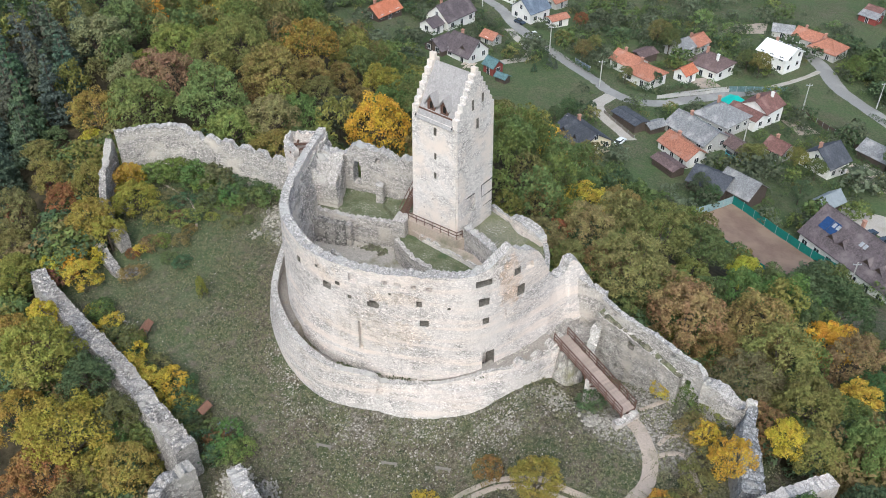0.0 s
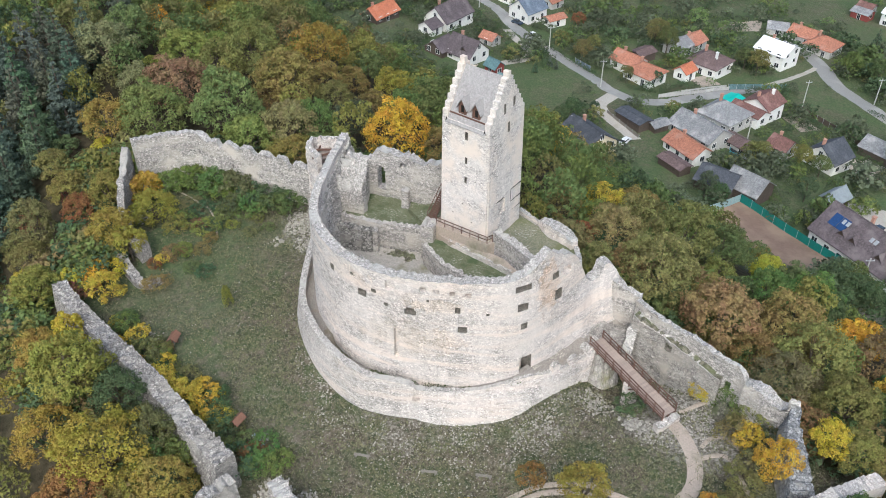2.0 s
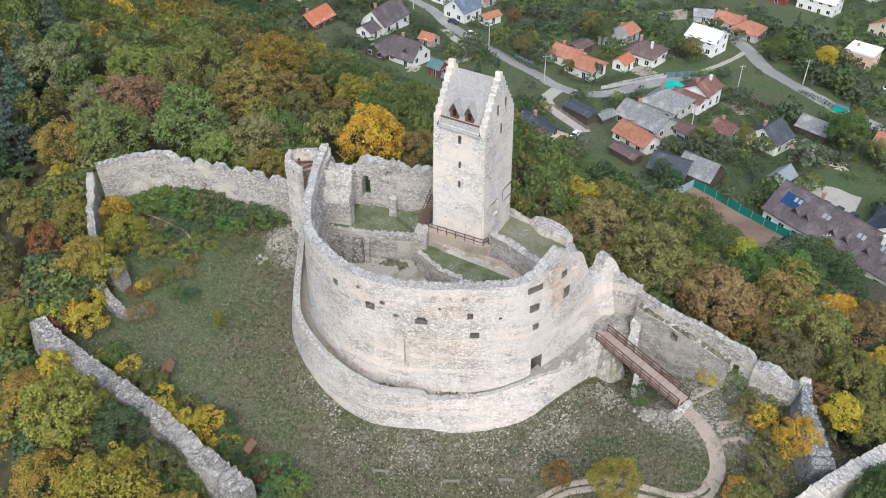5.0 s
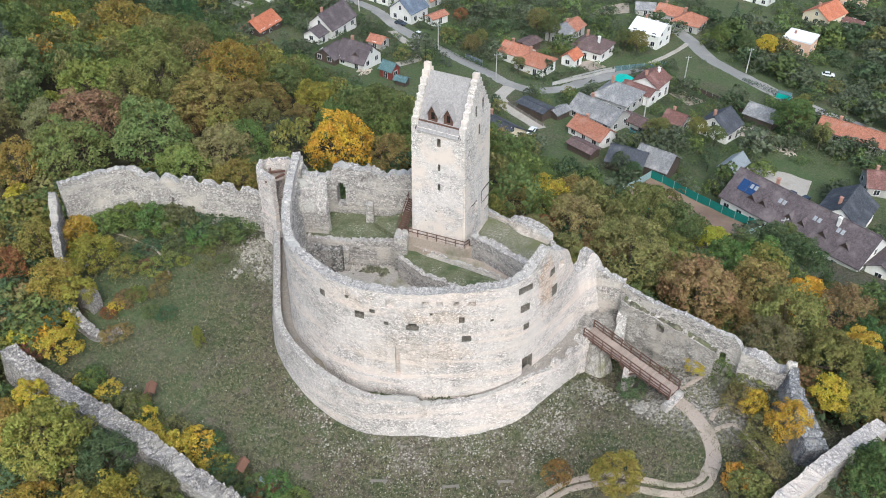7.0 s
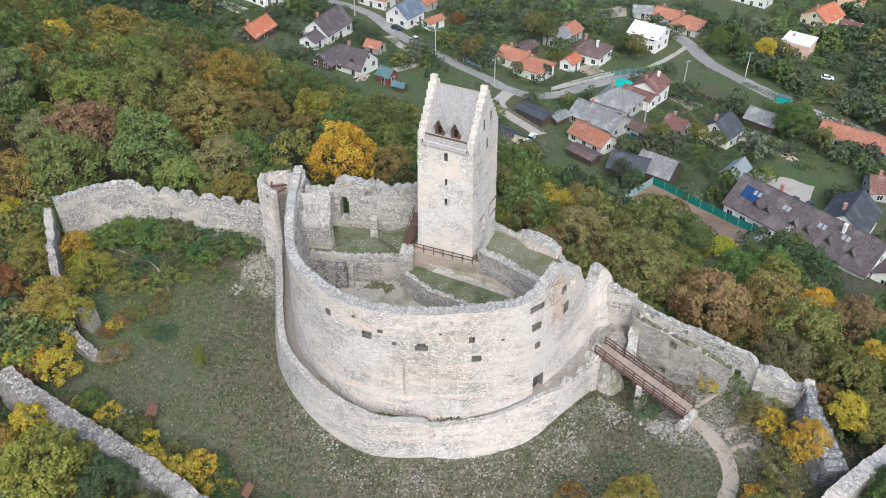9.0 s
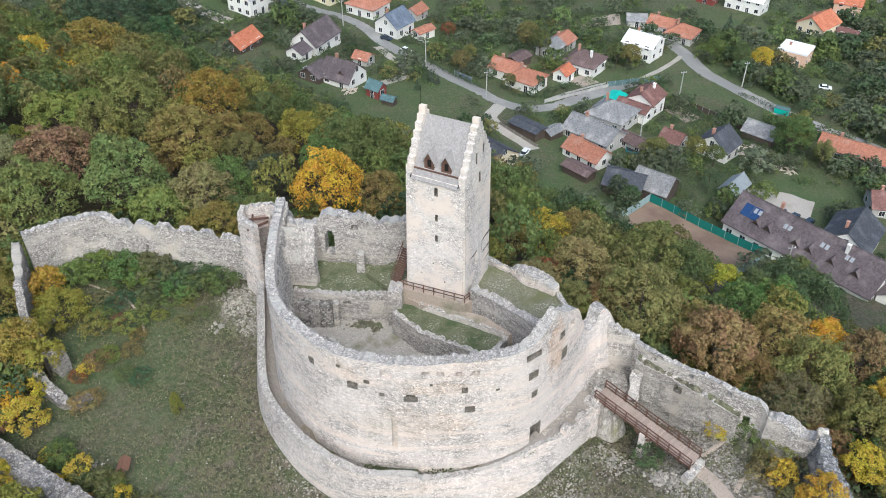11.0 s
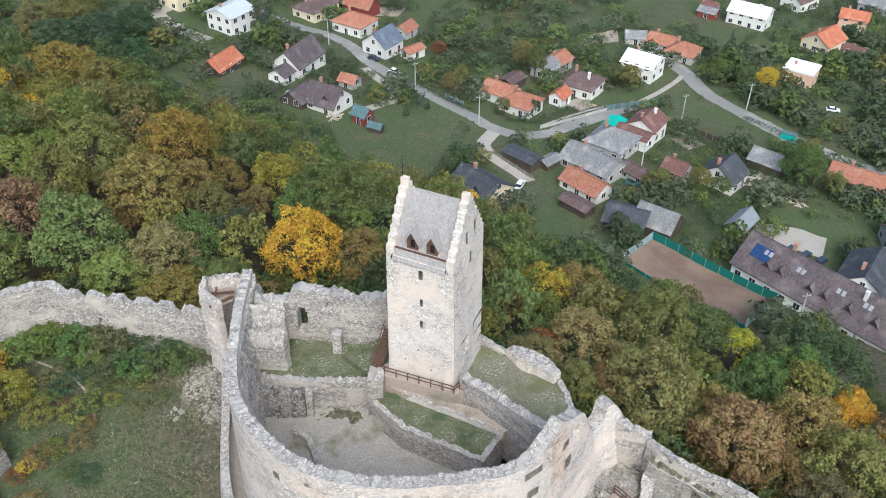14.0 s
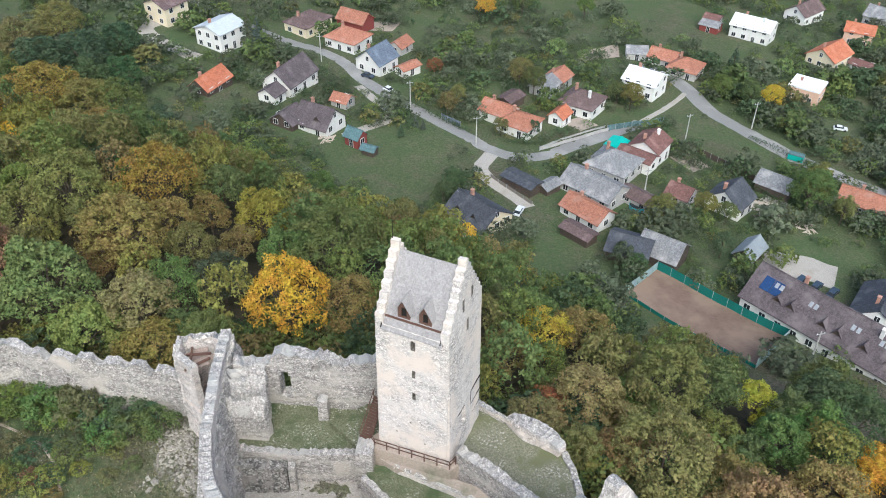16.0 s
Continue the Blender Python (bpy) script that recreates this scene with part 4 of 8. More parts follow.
turret_face = masonry("gate_turret", [(-20.2, 99.9, 5, 17.4, 0.7), (-20.9, 100.9, 6, 17.6, 0.7), (-21.9, 102.3, 5, 17.6, 0.7)], M_WALL, side=-1, sharp=True, ragged=0.3, jag=0.2, rough=0.14, batter=0.01, seed=13.0)
tagged(turret_face, "narrow pale stone front of the gate turret", "turret")
def turret_deck():
    """Sagging reddish planks and beams left inside the open turret."""
    th = empty("turret_deck", Matrix(), "sagging red-brown planks and beams inside the turret", "timber deck")
    for k in range(9):
        y = 100.9 + k * 0.31
        bm = bmesh.new()
        beam(bm, (-20.9, y, 16.2 + 0.02 * (k % 3)), (-18.5, y + 0.25, 16.75 - 0.04 * (k % 2)), 0.27, 0.05)
        part("plank", bm, M_PLANK, th)
    for a, b in (((-20.9, 100.7, 16.7), (-18.3, 101.2, 17.3)), ((-20.6, 102.6, 16.9), (-18.2, 101.6, 17.5)), ((-20.4, 100.6, 17.0), (-20.0, 103.4, 17.0))):
        bm = bmesh.new()
        beam(bm, a, b, 0.18, 0.24)
        part("beam", bm, M_BROWN, th)


turret_deck()

# ---- curtain walls of the outer ward ----
north_wall = masonry("north_curtain", [(-21.6, 105.0, 5.5, 12.7, 1.0), (-26.5, 107.2, 6, 13.4, 1.0), (-31.9, 108.9, 6, 14.2, 1.0), (-36.2, 110.6, 6, 14.4, 1.0), (-39.0, 112.4, 6, 14.6, 1.0), (-43.5, 111.4, 6, 14.9, 0.9), (-47.9, 109.3, 6, 15.2, 0.9)], M_RUIN,
                     side=1, ragged=0.25, rough=0.14, seed=14.0, holes=[(-33.6, 109.2, 0.9, 10.2, 11.1, 0)],
                     dents=[(-24.6, 106.4, 0.8, 0.9), (-27.2, 107.4, 0.7, 0.8), (-29.6, 108.2, 0.7, 0.9), (-32.3, 109.1, 0.7, 0.8), (-34.9, 110.1, 0.7, 0.9), (-37.0, 111.0, 0.7, 0.6)])
tagged(north_wall, "long grey stone curtain wall with worn battlements", "castle wall")
ledge = masonry("wall_walk", [(-22.0, 104.2, 5.5, 11.0, 0.9), (-26.7, 106.3, 5.5, 11.4, 0.9), (-32.2, 108.0, 5.5, 12.0, 0.9), (-37.0, 110.0, 5.5, 12.2, 0.9)], M_RUIN, side=-1, ragged=0.12, rough=0.1, seed=14.5, holes=[(-33.4, 108.4, 0.9, 10.2, 11.1, 0)])
tagged(ledge, "stone wall walk along the inside of the curtain", "castle wall")
west_ruin = masonry("west_ruin", [(-48.2, 109.0, 6, 14.0, 1.0), (-48.0, 105.5, 6, 12.6, 0.9), (-47.8, 102.4, 6, 11.6, 0.9), (-47.4, 100.0, 5, 9.0, 1.0), (-45.4, 96.4, 4, 8.6, 1.4), (-43.0, 94.0, 4, 8.4, 1.6)], M_GREYWALL, side=-1, ragged=0.45, rough=0.2, seed=15.0, cap=M_GREYWALL)
tagged(west_ruin, "crumbling grey stone wall overgrown by bushes", "castle wall")
west_stub = masonry("west_stub", [(-46.0, 92.6, 3, 7.6, 1.2), (-44.4, 90.6, 3, 6.4, 1.2), (-42.7, 89.2, 3, 5.6, 1.3), (-41.2, 90.0, 3, 5.4, 1.2)], M_GREYWALL, side=-1, ragged=0.4, rough=0.22, seed=16.0, cap=M_GREYWALL)
tagged(west_stub, "low broken stub of grey stone wall", "castle wall")
west_wall = masonry("west_curtain", [(-53.6, 86.2, 1, 7.6, 1.8), (-51.8, 83.6, 1, 7.5, 2.0), (-47.6, 79.0, 1, 7.2, 2.0), (-42.6, 73.9, 1, 7.1, 2.1), (-38.0, 69.4, 1, 6.7, 2.1), (-33.0, 63.6, 1, 6.4, 2.2), (-28.0, 58.0, 1, 6.4, 2.3)], M_GREYWALL,
                    side=1, ragged=0.3, rough=0.16, batter=0.12, jag=0.2, seed=17.0, cap=M_GREYWALL)
tagged(west_wall, "long weathered grey stone wall of the outer ward", "castle wall")
west_bend = masonry("west_bend", [(-26.6, 57.2, 1, 6.3, 1.6), (-28.6, 55.4, 1, 6.4, 1.5), (-29.6, 53.6, 1, 6.4, 1.4), (-29.2, 50.0, 1, 6.4, 1.4)], M_GREYWALL, side=1, ragged=0.25, rough=0.16, seed=18.0, cap=M_GREYWALL)
tagged(west_bend, "bent grey stone wall end above the slope", "castle wall")
south_ruin = masonry("south_ruin", [(-22.6, 56.6, 1, 5.4, 1.6), (-21.2, 54.2, 1, 5.8, 1.6), (-19.4, 51.6, 1, 6.2, 1.6), (-17.0, 49.0, 1, 6.2, 1.6)], M_RUIN, side=1, ragged=0.5, rough=0.25, seed=19.0)
tagged(south_ruin, "heap of a collapsed pale stone wall", "castle wall")
east_wall = masonry("east_curtain", [(18.9, 75.4, 4, 12.9, 0.6), (20.4, 72.4, 4, 13.2, 0.6), (23.2, 69.6, 4, 12.9, 0.6), (25.4, 66.7, 4, 13.0, 0.6), (27.6, 64.6, 4, 12.6, 0.7), (28.4, 63.9, 4, 11.4, 1.1)], M_RUIN,
                    side=-1, ragged=0.25, rough=0.12, seed=20.0, holes=[(19.9, 73.0, 0.5, 12.3, 12.7, 0), (22.8, 70.0, 0.5, 12.0, 12.5, 0), (25.3, 66.8, 0.5, 12.1, 12.6, 0), (26.9, 65.3, 0.7, 8.6, 10.2, 0)])
tagged(east_wall, "grey stone curtain wall with small loopholes", "castle wall")
east_ruin = masonry("east_ruin", [(28.4, 63.9, 4, 11.6, 1.4), (30.0, 62.4, 4, 11.8, 1.5), (31.4, 61.0, 4, 10.8, 1.4), (32.3, 60.2, 4, 12.2, 1.1), (32.0, 59.4, 4, 11.9, 1.0)], M_RUIN, side=-1, ragged=0.4, rough=0.2, jag=0.2, seed=21.0)
slate_spur = masonry("slate_spur", [(31.5, 59.7, 5, 11.7, 0.8), (30.5, 57.9, 5, 11.0, 1.4), (29.7, 54.9, 5, 10.2, 1.9), (29.0, 52.0, 5, 9.5, 2.2), (28.8, 51.0, 5, 9.3, 2.3)], M_SLATESTONE, side=1, batter=0.2, ragged=0.15, rough=0.16, jag=0.12, seed=21.5, cap=M_SLATESTONE)
tagged(slate_spur, "sloping spur of blue grey slabs beside the broken wall", "castle wall")
tagged(east_ruin, "broken grey stone wall running down to the ward", "castle wall")
south_east = masonry("south_curtain", [(38.0, 50.9, 4, 10.4, 1.6), (36.4, 50.3, 4, 10.5, 1.6), (34.0, 49.5, 4, 10.4, 1.6), (31.8, 48.7, 4, 10.4, 1.6), (28.6, 47.4, 4, 10.3, 1.6), (25.6, 46.0, 4, 10.3, 1.6), (16.0, 42.0, 3, 10.2, 1.6), (8.0, 39.0, 2, 10.0, 1.6)], M_OUTER, side=-1, ragged=0.22, rough=0.12, jag=0.1, seed=22.0, cap=M_OUTER)
tagged(south_east, "pale stone wall closing the lower ward", "castle wall")
link_wall = masonry("link_wall", [(15.8, 77.0, 6, 14.4, 0.9), (17.2, 76.2, 6, 13.6, 0.9), (18.9, 75.3, 6, 13.0, 0.9)], M_RUIN, side=1, sharp=True, ragged=0.25, rough=0.12, seed=23.0)
tagged(link_wall, "grey stone wall joining curtain and gate", "castle wall")
spur = masonry("wall_spur", [(18.4, 74.3, 5, 11.6, 0.8), (17.7, 73.5, 5, 10.9, 0.9), (17.2, 72.8, 5, 10.3, 1.0), (16.8, 72.0, 5, 9.2, 1.0), (16.5, 71.4, 5, 8.4, 1.0)], M_RUIN, side=1, ragged=0.6, rough=0.3, jag=0.35, seed=23.5)
tagged(spur, "jagged pale broken spur of wall beside the bridge", "castle wall")
east_plinth = masonry("east_plinth", [(17.8, 73.4, 4, 12.0, 1.5), (19.0, 72.1, 4, 11.8, 1.5), (21.2, 69.8, 4, 11.4, 1.4), (24.4, 65.7, 4, 10.8, 1.3), (25.6, 64.6, 4, 10.4, 1.0)], M_EAST, side=1, batter=0.05, ragged=0.15, rough=0.2, jag=0.1, seed=23.8,
                      holes=[(21.3, 70.1, 0.95, 10.0, 10.9, 0.9), (20.4, 71.1, 0.5, 8.0, 10.4, 0.12), (20.7, 70.7, 1.4, 5.6, 6.8, 0.6)])
ledge_turf = masonry("ledge_turf", [(17.9, 73.5, 11, 12.06, 0.9), (19.1, 72.2, 11, 11.86, 0.9), (21.3, 69.9, 10.5, 11.46, 0.9), (24.5, 65.8, 10, 10.86, 0.9), (25.6, 64.7, 9.5, 10.46, 0.8)], M_SCRUB, side=1, ragged=0.15, rough=0.15, jag=0.1, seed=23.8, cap=M_SCRUB)
tagged(ledge_turf, "strip of brown turf on the wall ledge", "grass")
tagged(east_plinth, "thick weathered lower wall with a window hole and ledge", "castle wall")
kerb_wall = masonry("low_wall", [(-3.0, 87.2, 11, 12.75, 0.4), (-2.2, 86.5, 11, 12.75, 0.4), (2.9, 82.1, 11, 12.65, 0.4), (5.4, 79.8, 11, 12.6, 0.4)], M_WALL, side=1, sharp=True, ragged=0.08, jag=0.08, seed=23.9)
tagged(kerb_wall, "low pale stone edge beside the tower path", "castle wall")
cobble_face = masonry("cobble_face", [(-17.4, 91.2, 8, 12.7, 0.9), (-15.2, 90.5, 8, 12.6, 0.9), (-12.7, 89.9, 8, 12.3, 0.8)], M_COBBLE, side=1, sharp=True, batter=0.12, ragged=0.15, rough=0.14, jag=0.12, seed=6.8, cap=M_COBBLE)
tagged(cobble_face, "rough facing of dark grey cobbles below the terrace", "castle wall")
stair_stub = masonry("broken_stub", [(-14.4, 86.6, 8, 10.9, 0.5), (-13.3, 85.7, 8, 10.6, 0.5), (-12.9, 83.8, 8, 10.3, 0.5), (-12.4, 81.8, 8, 9.8, 0.5)], M_RUIN, side=1, ragged=0.4, rough=0.12, jag=0.2, seed=6.9)
tagged(stair_stub, "low broken stub of wall in the courtyard", "castle wall")
mound("scrub_bank", -8.8, 88.6, 8.9, 3.4, 1.5, 0.5, M_SCRUB, "scrubby bank at the foot of the terrace wall", "bank", -0.3, 1.1, 2.0, 34, 0.1)
mound("gate_bank", 15.8, 75.0, 8.3, 3.4, 2.0, 0.5, M_EAST, "stony bank between the curtain and the gate", "bank", -0.5, 0.7, 3.0)
mound("rock_outcrop", 14.4, 71.3, 4.5, 2.0, 2.3, 3.8, M_ROCK, "bare rock outcrop below the end of the bridge", "rock", 0.2, 1.3, 4.0, 34)
mound("rock_outcrop", 26.4, 63.0, 5.2, 2.6, 2.2, 2.6, M_SCRUB, "stony mound below the broken wall", "rock", 0.2, 0.8, 5.0)
mound("rubble_steps", 5.9, 77.4, 9.0, 1.3, 1.6, 1.8, M_RUIN, "broken stone steps beside the grass terrace", "rubble", 0.3, 0.9, 6.0)

# ---- bridge ----
def bridge():
    a, b = Vector((13.7, 72.6, 9.0)), Vector((20.0, 62.5, 7.7))
    d = (b - a).normalized()
    side = Vector((-d.y, d.x, 0)).normalized()
    th = empty("footbridge", Matrix(), "brown wooden footbridge with plank deck and railings", "bridge")
    n = 46
    pl = None
    for k in range(n):
        p = a.lerp(b, (k + 0.5) / n)
        m = Matrix.Translation(p) @ d.to_track_quat("X", "Z").to_matrix().to_4x4()
        if pl is None:
            bm = boxes(bmesh.new(), (-0.118, -0.95, -0.03, 0.118, 0.95, 0.03))
            pl = part("plank", bm, M_PLANK, th)
            pl.matrix_basis = m
        else:
            o = new("plank", pl.data)
            o.parent, o.matrix_basis = th, m
    for s in (-0.75, 0.0, 0.75):
        bm = bmesh.new()
        beam(bm, a + side * s - Vector((0, 0, 0.22)), b + side * s - Vector((0, 0, 0.22)), 0.2, 0.34)
        part("girder", bm, M_BROWN, th)
    for s in (-0.97, 0.97):
        for k in range(10):
            p = a.lerp(b, k / 9) + side * s
            bm = bmesh.new()
            beam(bm, p - Vector((0, 0, 0.45)), p + Vector((0, 0, 1.1)), 0.12)
            part("post", bm, M_BROWN, th)
        for z, h in ((1.1, 0.12), (0.62, 0.1), (0.2, 0.1)):
            bm = bmesh.new()
            beam(bm, a + side * s + Vector((0, 0, z)), b + side * s + Vector((0, 0, z)), 0.07, h)
            part("rail", bm, M_BROWN, th)
    for q in (0.52, ):
        p = a.lerp(b, q)
        for s in (-0.75, 0.75):
            for e in (-1.1, 1.1):
                bm = bmesh.new()
                beam(bm, p + side * s - Vector((0, 0, 1.5)), p + side * s + d * e - Vector((0, 0, 0.4)), 0.14)
                part("brace", bm, M_BROWN, th)
    p = a.lerp(b, 0.52)
    g = 3.0
    bm = boxes(bmesh.new(), (-0.35, -1.0, g, 0.35, 1.0, p.z - 0.42), bevel=0.05)
    pier = part("pier", bm, M_WALL, th, "pale plastered stone bridge pier")
    pier.matrix_basis = Matrix.Translation((p.x, p.y, 0)) @ Matrix.Rotation(math.atan2(d.y, d.x), 4, "Z")


bridge()
abutment = masonry("abutment", [(18.2, 61.6, 4, 7.3, 0.8), (19.2, 62.0, 4, 7.3, 0.8), (20.9, 63.2, 4, 7.4, 0.8)], M_OUTER, side=-1, ragged=0.1, rough=0.12, batter=0.1, seed=24.0)
tagged(abutment, "pale stone abutment at the end of the bridge", "abutment")
abut2 = masonry("abutment", [(12.6, 71.1, 4, 8.3, 1.6), (13.6, 71.7, 4, 8.6, 1.6), (14.6, 72.4, 4, 8.8, 1.6)], M_WALL, side=1, ragged=0.2, rough=0.16, batter=0.12, seed=25.0)
tagged(abut2, "rough stone abutment below the gate", "abutment")
path = ribbon("path", [(20.2, 62.8), (21.2, 60.2), (21.5, 57.2), (20.6, 53.9), (18.9, 51.9)], 1.6, M_DIRT, "pale trodden gravel path", "path", lift=0.09, step=0.8)
for off in (-0.44, 0.44):
    ribbon("wheel_track", [(20.3 + off * 0.8, 53.4 - off * 0.4), (18.4 + off * 0.4, 51.4 - off), (15.7 - off * 0.2, 51.0 - off), (12.2 - off * 0.5, 52.8 - off), (9.6 - off * 0.4, 54.8 - off), (5.0, 56.0 - off), (0.0 + off * 0.4, 54.5 - off), (-5 + off * 0.6, 50 - off)], 0.66, M_DIRT, "worn wheel track with grass beside it", "path", lift=0.08, step=0.7)

# ---- trees ----
def crown_leaves(seed, width, height, lobes, count, leaf, conifer=False, low=-0.5):
    """Corners of many small leaf clumps on the boughs and twigs of a domed crown that stands on the origin."""
    g = np.random.default_rng(seed)

    def unit(v):
        return v / (np.linalg.norm(v, axis=1)[:, None] + 1e-9)
    if conifer:
        q = np.repeat(np.arange(lobes) / lobes, 7)
        ang = g.uniform(0, math.tau, len(q))
        r = width / 2 * (1 - q) ** 0.8
        mid = np.stack([np.cos(ang) * r * 0.6, np.sin(ang) * r * 0.6, height * (0.12 + 0.86 * q)], 1)
        rad = np.maximum(0.25, r * 0.5)
        flat, core = 0.4, np.array([0, 0, height * 0.3])
    else:
        k = np.arange(lobes) + g.uniform(0.2, 0.8, lobes)
        up = 1 - (1 - low) * k / lobes
        ring = np.sqrt(np.maximum(0, 1 - up * up))
        ang = np.arange(lobes) * 2.39996 + g.uniform(-0.5, 0.5, lobes)
        push = g.uniform(0.80, 1.14, lobes)
        mid = np.stack([np.cos(ang) * ring * width * 0.36 * push, np.sin(ang) * ring * width * 0.36 * push, height * (0.56 + 0.28 * up * push)], 1)
        rad = width * g.uniform(0.10, 0.19, lobes) * (36 / lobes) ** 0.3
        flat, core = 0.9, np.array([0, 0, height * 0.42])
    # every bough carries rounded sprays, every spray its leaves
    out = unit(mid - core)
    sprays = 9
    n1 = unit(g.normal(size=(len(mid) * sprays, 3)) * 0.75 + np.repeat(out, sprays, 0) * 0.8 + np.array([0, 0, 0.35]))
    rep = np.repeat(rad, sprays)
    mid2 = np.repeat(mid, sprays, 0) + n1 * rep[:, None] * np.array([1, 1, flat]) * g.uniform(0.62, 0.95, (len(n1), 1))
    rad2 = rep * g.uniform(0.36, 0.56, len(rep))
    pick = g.choice(len(mid2), size=count, p=rad2 ** 2 / (rad2 ** 2).sum())
    n = unit(g.normal(size=(count, 3)) * 0.8 + n1[pick] * 0.75 + np.array([0, 0, 0.25]))
    p = mid2[pick] + n * rad2[pick][:, None] * np.array([1, 1, flat]) * (1.08 - 0.35 * g.random((count, 1)) ** 1.6)
    ax = unit(n + g.normal(size=(count, 3)) * 0.33)
    u = unit(np.cross(ax, g.normal(size=(count, 3))))
    w = np.cross(ax, u)
    e = leaf * g.uniform(0.55, 1.3, (count, 1))
    return np.stack([p - u * e, p + u * e, p + w * e * 1.15 + ax * e * 0.2], 1).reshape(-1, 3), mid


def leaf_mesh(name, verts, mat):
    me = bpy.data.meshes.new(name)
    n = len(verts) // 3
    me.from_pydata(verts.tolist(), [], np.arange(n * 3).reshape(-1, 3).tolist())
    me.materials.append(mat)
    return me


def tree_meshes(seed, height, width, lobes, leaves, leaf, conifer=False, low=-0.5):
    """Meshes of a trunk with limbs and of a crown of many leaf clumps; foot at the origin."""
    rnd = random.Random(seed)
    verts, mids = crown_leaves(seed, width, height, lobes, leaves, leaf, conifer, low)
    bm = bmesh.new()

    def limb(a, b, r0, r1):
        d = b - a
        bmesh.ops.create_cone(bm, cap_ends=False, segments=6, radius1=r0, radius2=r1, depth=d.length,
                              matrix=Matrix.Translation((a + b) / 2) @ d.to_track_quat("Z", "Y").to_matrix().to_4x4())
    limb(Vector((0, 0, -0.6)), Vector((rnd.uniform(-.3, .3), rnd.uniform(-.3, .3), height * (0.9 if conifer else 0.6))), 0.022 * height + 0.03, 0.05)
    if not conifer:
        for c in mids[::5]:
            limb(Vector((0, 0, height * rnd.uniform(0.2, 0.45))), Vector(c), 0.012 * height, 0.02)
    me = bpy.data.meshes.new("trunk")
    bm.to_mesh(me)
    bm.free()
    me.materials.append(M_BARK)
    return me, leaf_mesh("crown", verts, M_LEAF)


BROAD = [tree_meshes(10 + k, 12.0, w, n, 6900, 0.175) for k, (w, n) in enumerate(((8.4, 44), (9.4, 52), (7.8, 40), (10.0, 56), (8.2, 42), (7.2, 36)))]
SMALL = [tree_meshes(20 + k, 12.0, w, n, 3000, 0.27) for k, (w, n) in enumerate(((8.4, 26), (9.4, 30), (7.8, 24), (8.8, 28)))]
FIRS = [tree_meshes(30 + k, 13.0, 5.0, 11, 2200, 0.27, conifer=True) for k in range(2)]
BUSHES = [tree_meshes(40 + k, 2.6, 3.4, 15, 1300, 0.12, low=-0.6) for k in range(3)]

GREEN, DARK, OLIVE, YELLOW, ORANGE, BROWNISH, RUST, FIR = (0.090, 0.122, 0.042), (0.062, 0.090, 0.043), (0.138, 0.132, 0.048), (0.35, 0.275, 0.04), (0.44, 0.285, 0.035), (0.165, 0.130, 0.055), (0.15, 0.075, 0.04), (0.078, 0.104, 0.070)
LIME, GOLD = (0.118, 0.146, 0.042), (0.162, 0.158, 0.042)
FRESH, AMBER, KHAKI, UMBER, AMBERBROWN, RUSTY, CITRON = (0.112, 0.152, 0.054), (0.202, 0.168, 0.040), (0.180, 0.166, 0.062), (0.178, 0.147, 0.068), (0.178, 0.130, 0.045), (0.19, 0.108, 0.04), (0.235, 0.195, 0.040)
TREE_WORDS = {GREEN: "broad leafy tree with fresh green crown", DARK: "broad leafy tree with dark green crown", OLIVE: "broad leafy tree with olive autumn crown", YELLOW: "broad leafy tree with bright yellow autumn crown",
              ORANGE: "broad leafy tree with golden orange autumn crown", BROWNISH: "broad leafy tree with brownish autumn crown", RUST: "broad leafy tree with rusty red crown", FIR: "tall dark green conifer", GOLD: "broad leafy tree with golden olive autumn crown", LIME: "broad leafy tree with yellowing green crown",
              FRESH: "broad leafy tree with tall bright green crown", AMBER: "broad leafy tree with amber autumn crown", KHAKI: "broad leafy tree with khaki brown autumn crown", UMBER: "broad leafy tree with thin umber brown crown", AMBERBROWN: "broad leafy tree with amber brown crown", RUSTY: "broad leafy tree with rusty orange crown", CITRON: "broad leafy tree with pale yellow autumn crown"}
rnd_t = random.Random(5)
M_LEAF_FAR = leaf_material("far_leaves", True)


def plant(x, y, tint, height, kind="tree", z=None, squash=1.0, variant=None, label="", group=""):
    pool = {"tree": BROAD, "fir": FIRS, "bush": BUSHES}[kind]
    if kind == "tree" and height < 7.2 and variant is None:
        pool = SMALL
    trunk, crown = pool[rnd_t.randrange(len(pool)) if variant is None else variant]
    base = {"tree": 12.0, "fir": 13.0, "bush": 2.6}[kind]
    s = height / base
    name = {"tree": "tree", "fir": "conifer", "bush": "bush"}[kind]
    words = label or (TREE_WORDS[tint].replace("broad leafy tree", "leafy bush") if kind == "bush" else TREE_WORDS[tint])
    th = empty(name, Matrix.Translation((x, y, (ground_z(x, y) if z is None else z) - 0.05)) @ Matrix.Rotation(rnd_t.uniform(0, math.tau), 4, "Z") @ Matrix.Diagonal((s * squash * rnd_t.uniform(0.9, 1.15), s * squash * rnd_t.uniform(0.9, 1.15), s, 1)), words, name, group or ("trees of the hill wood" if kind != "bush" else "bushes of the ward"))
    t = new("trunk", trunk)
    c = new("crown", crown)
    t.parent = c.parent = th
    c.color = (*(min(1, q * rnd_t.uniform(0.85, 1.15)) for q in tint), 1)
    return th


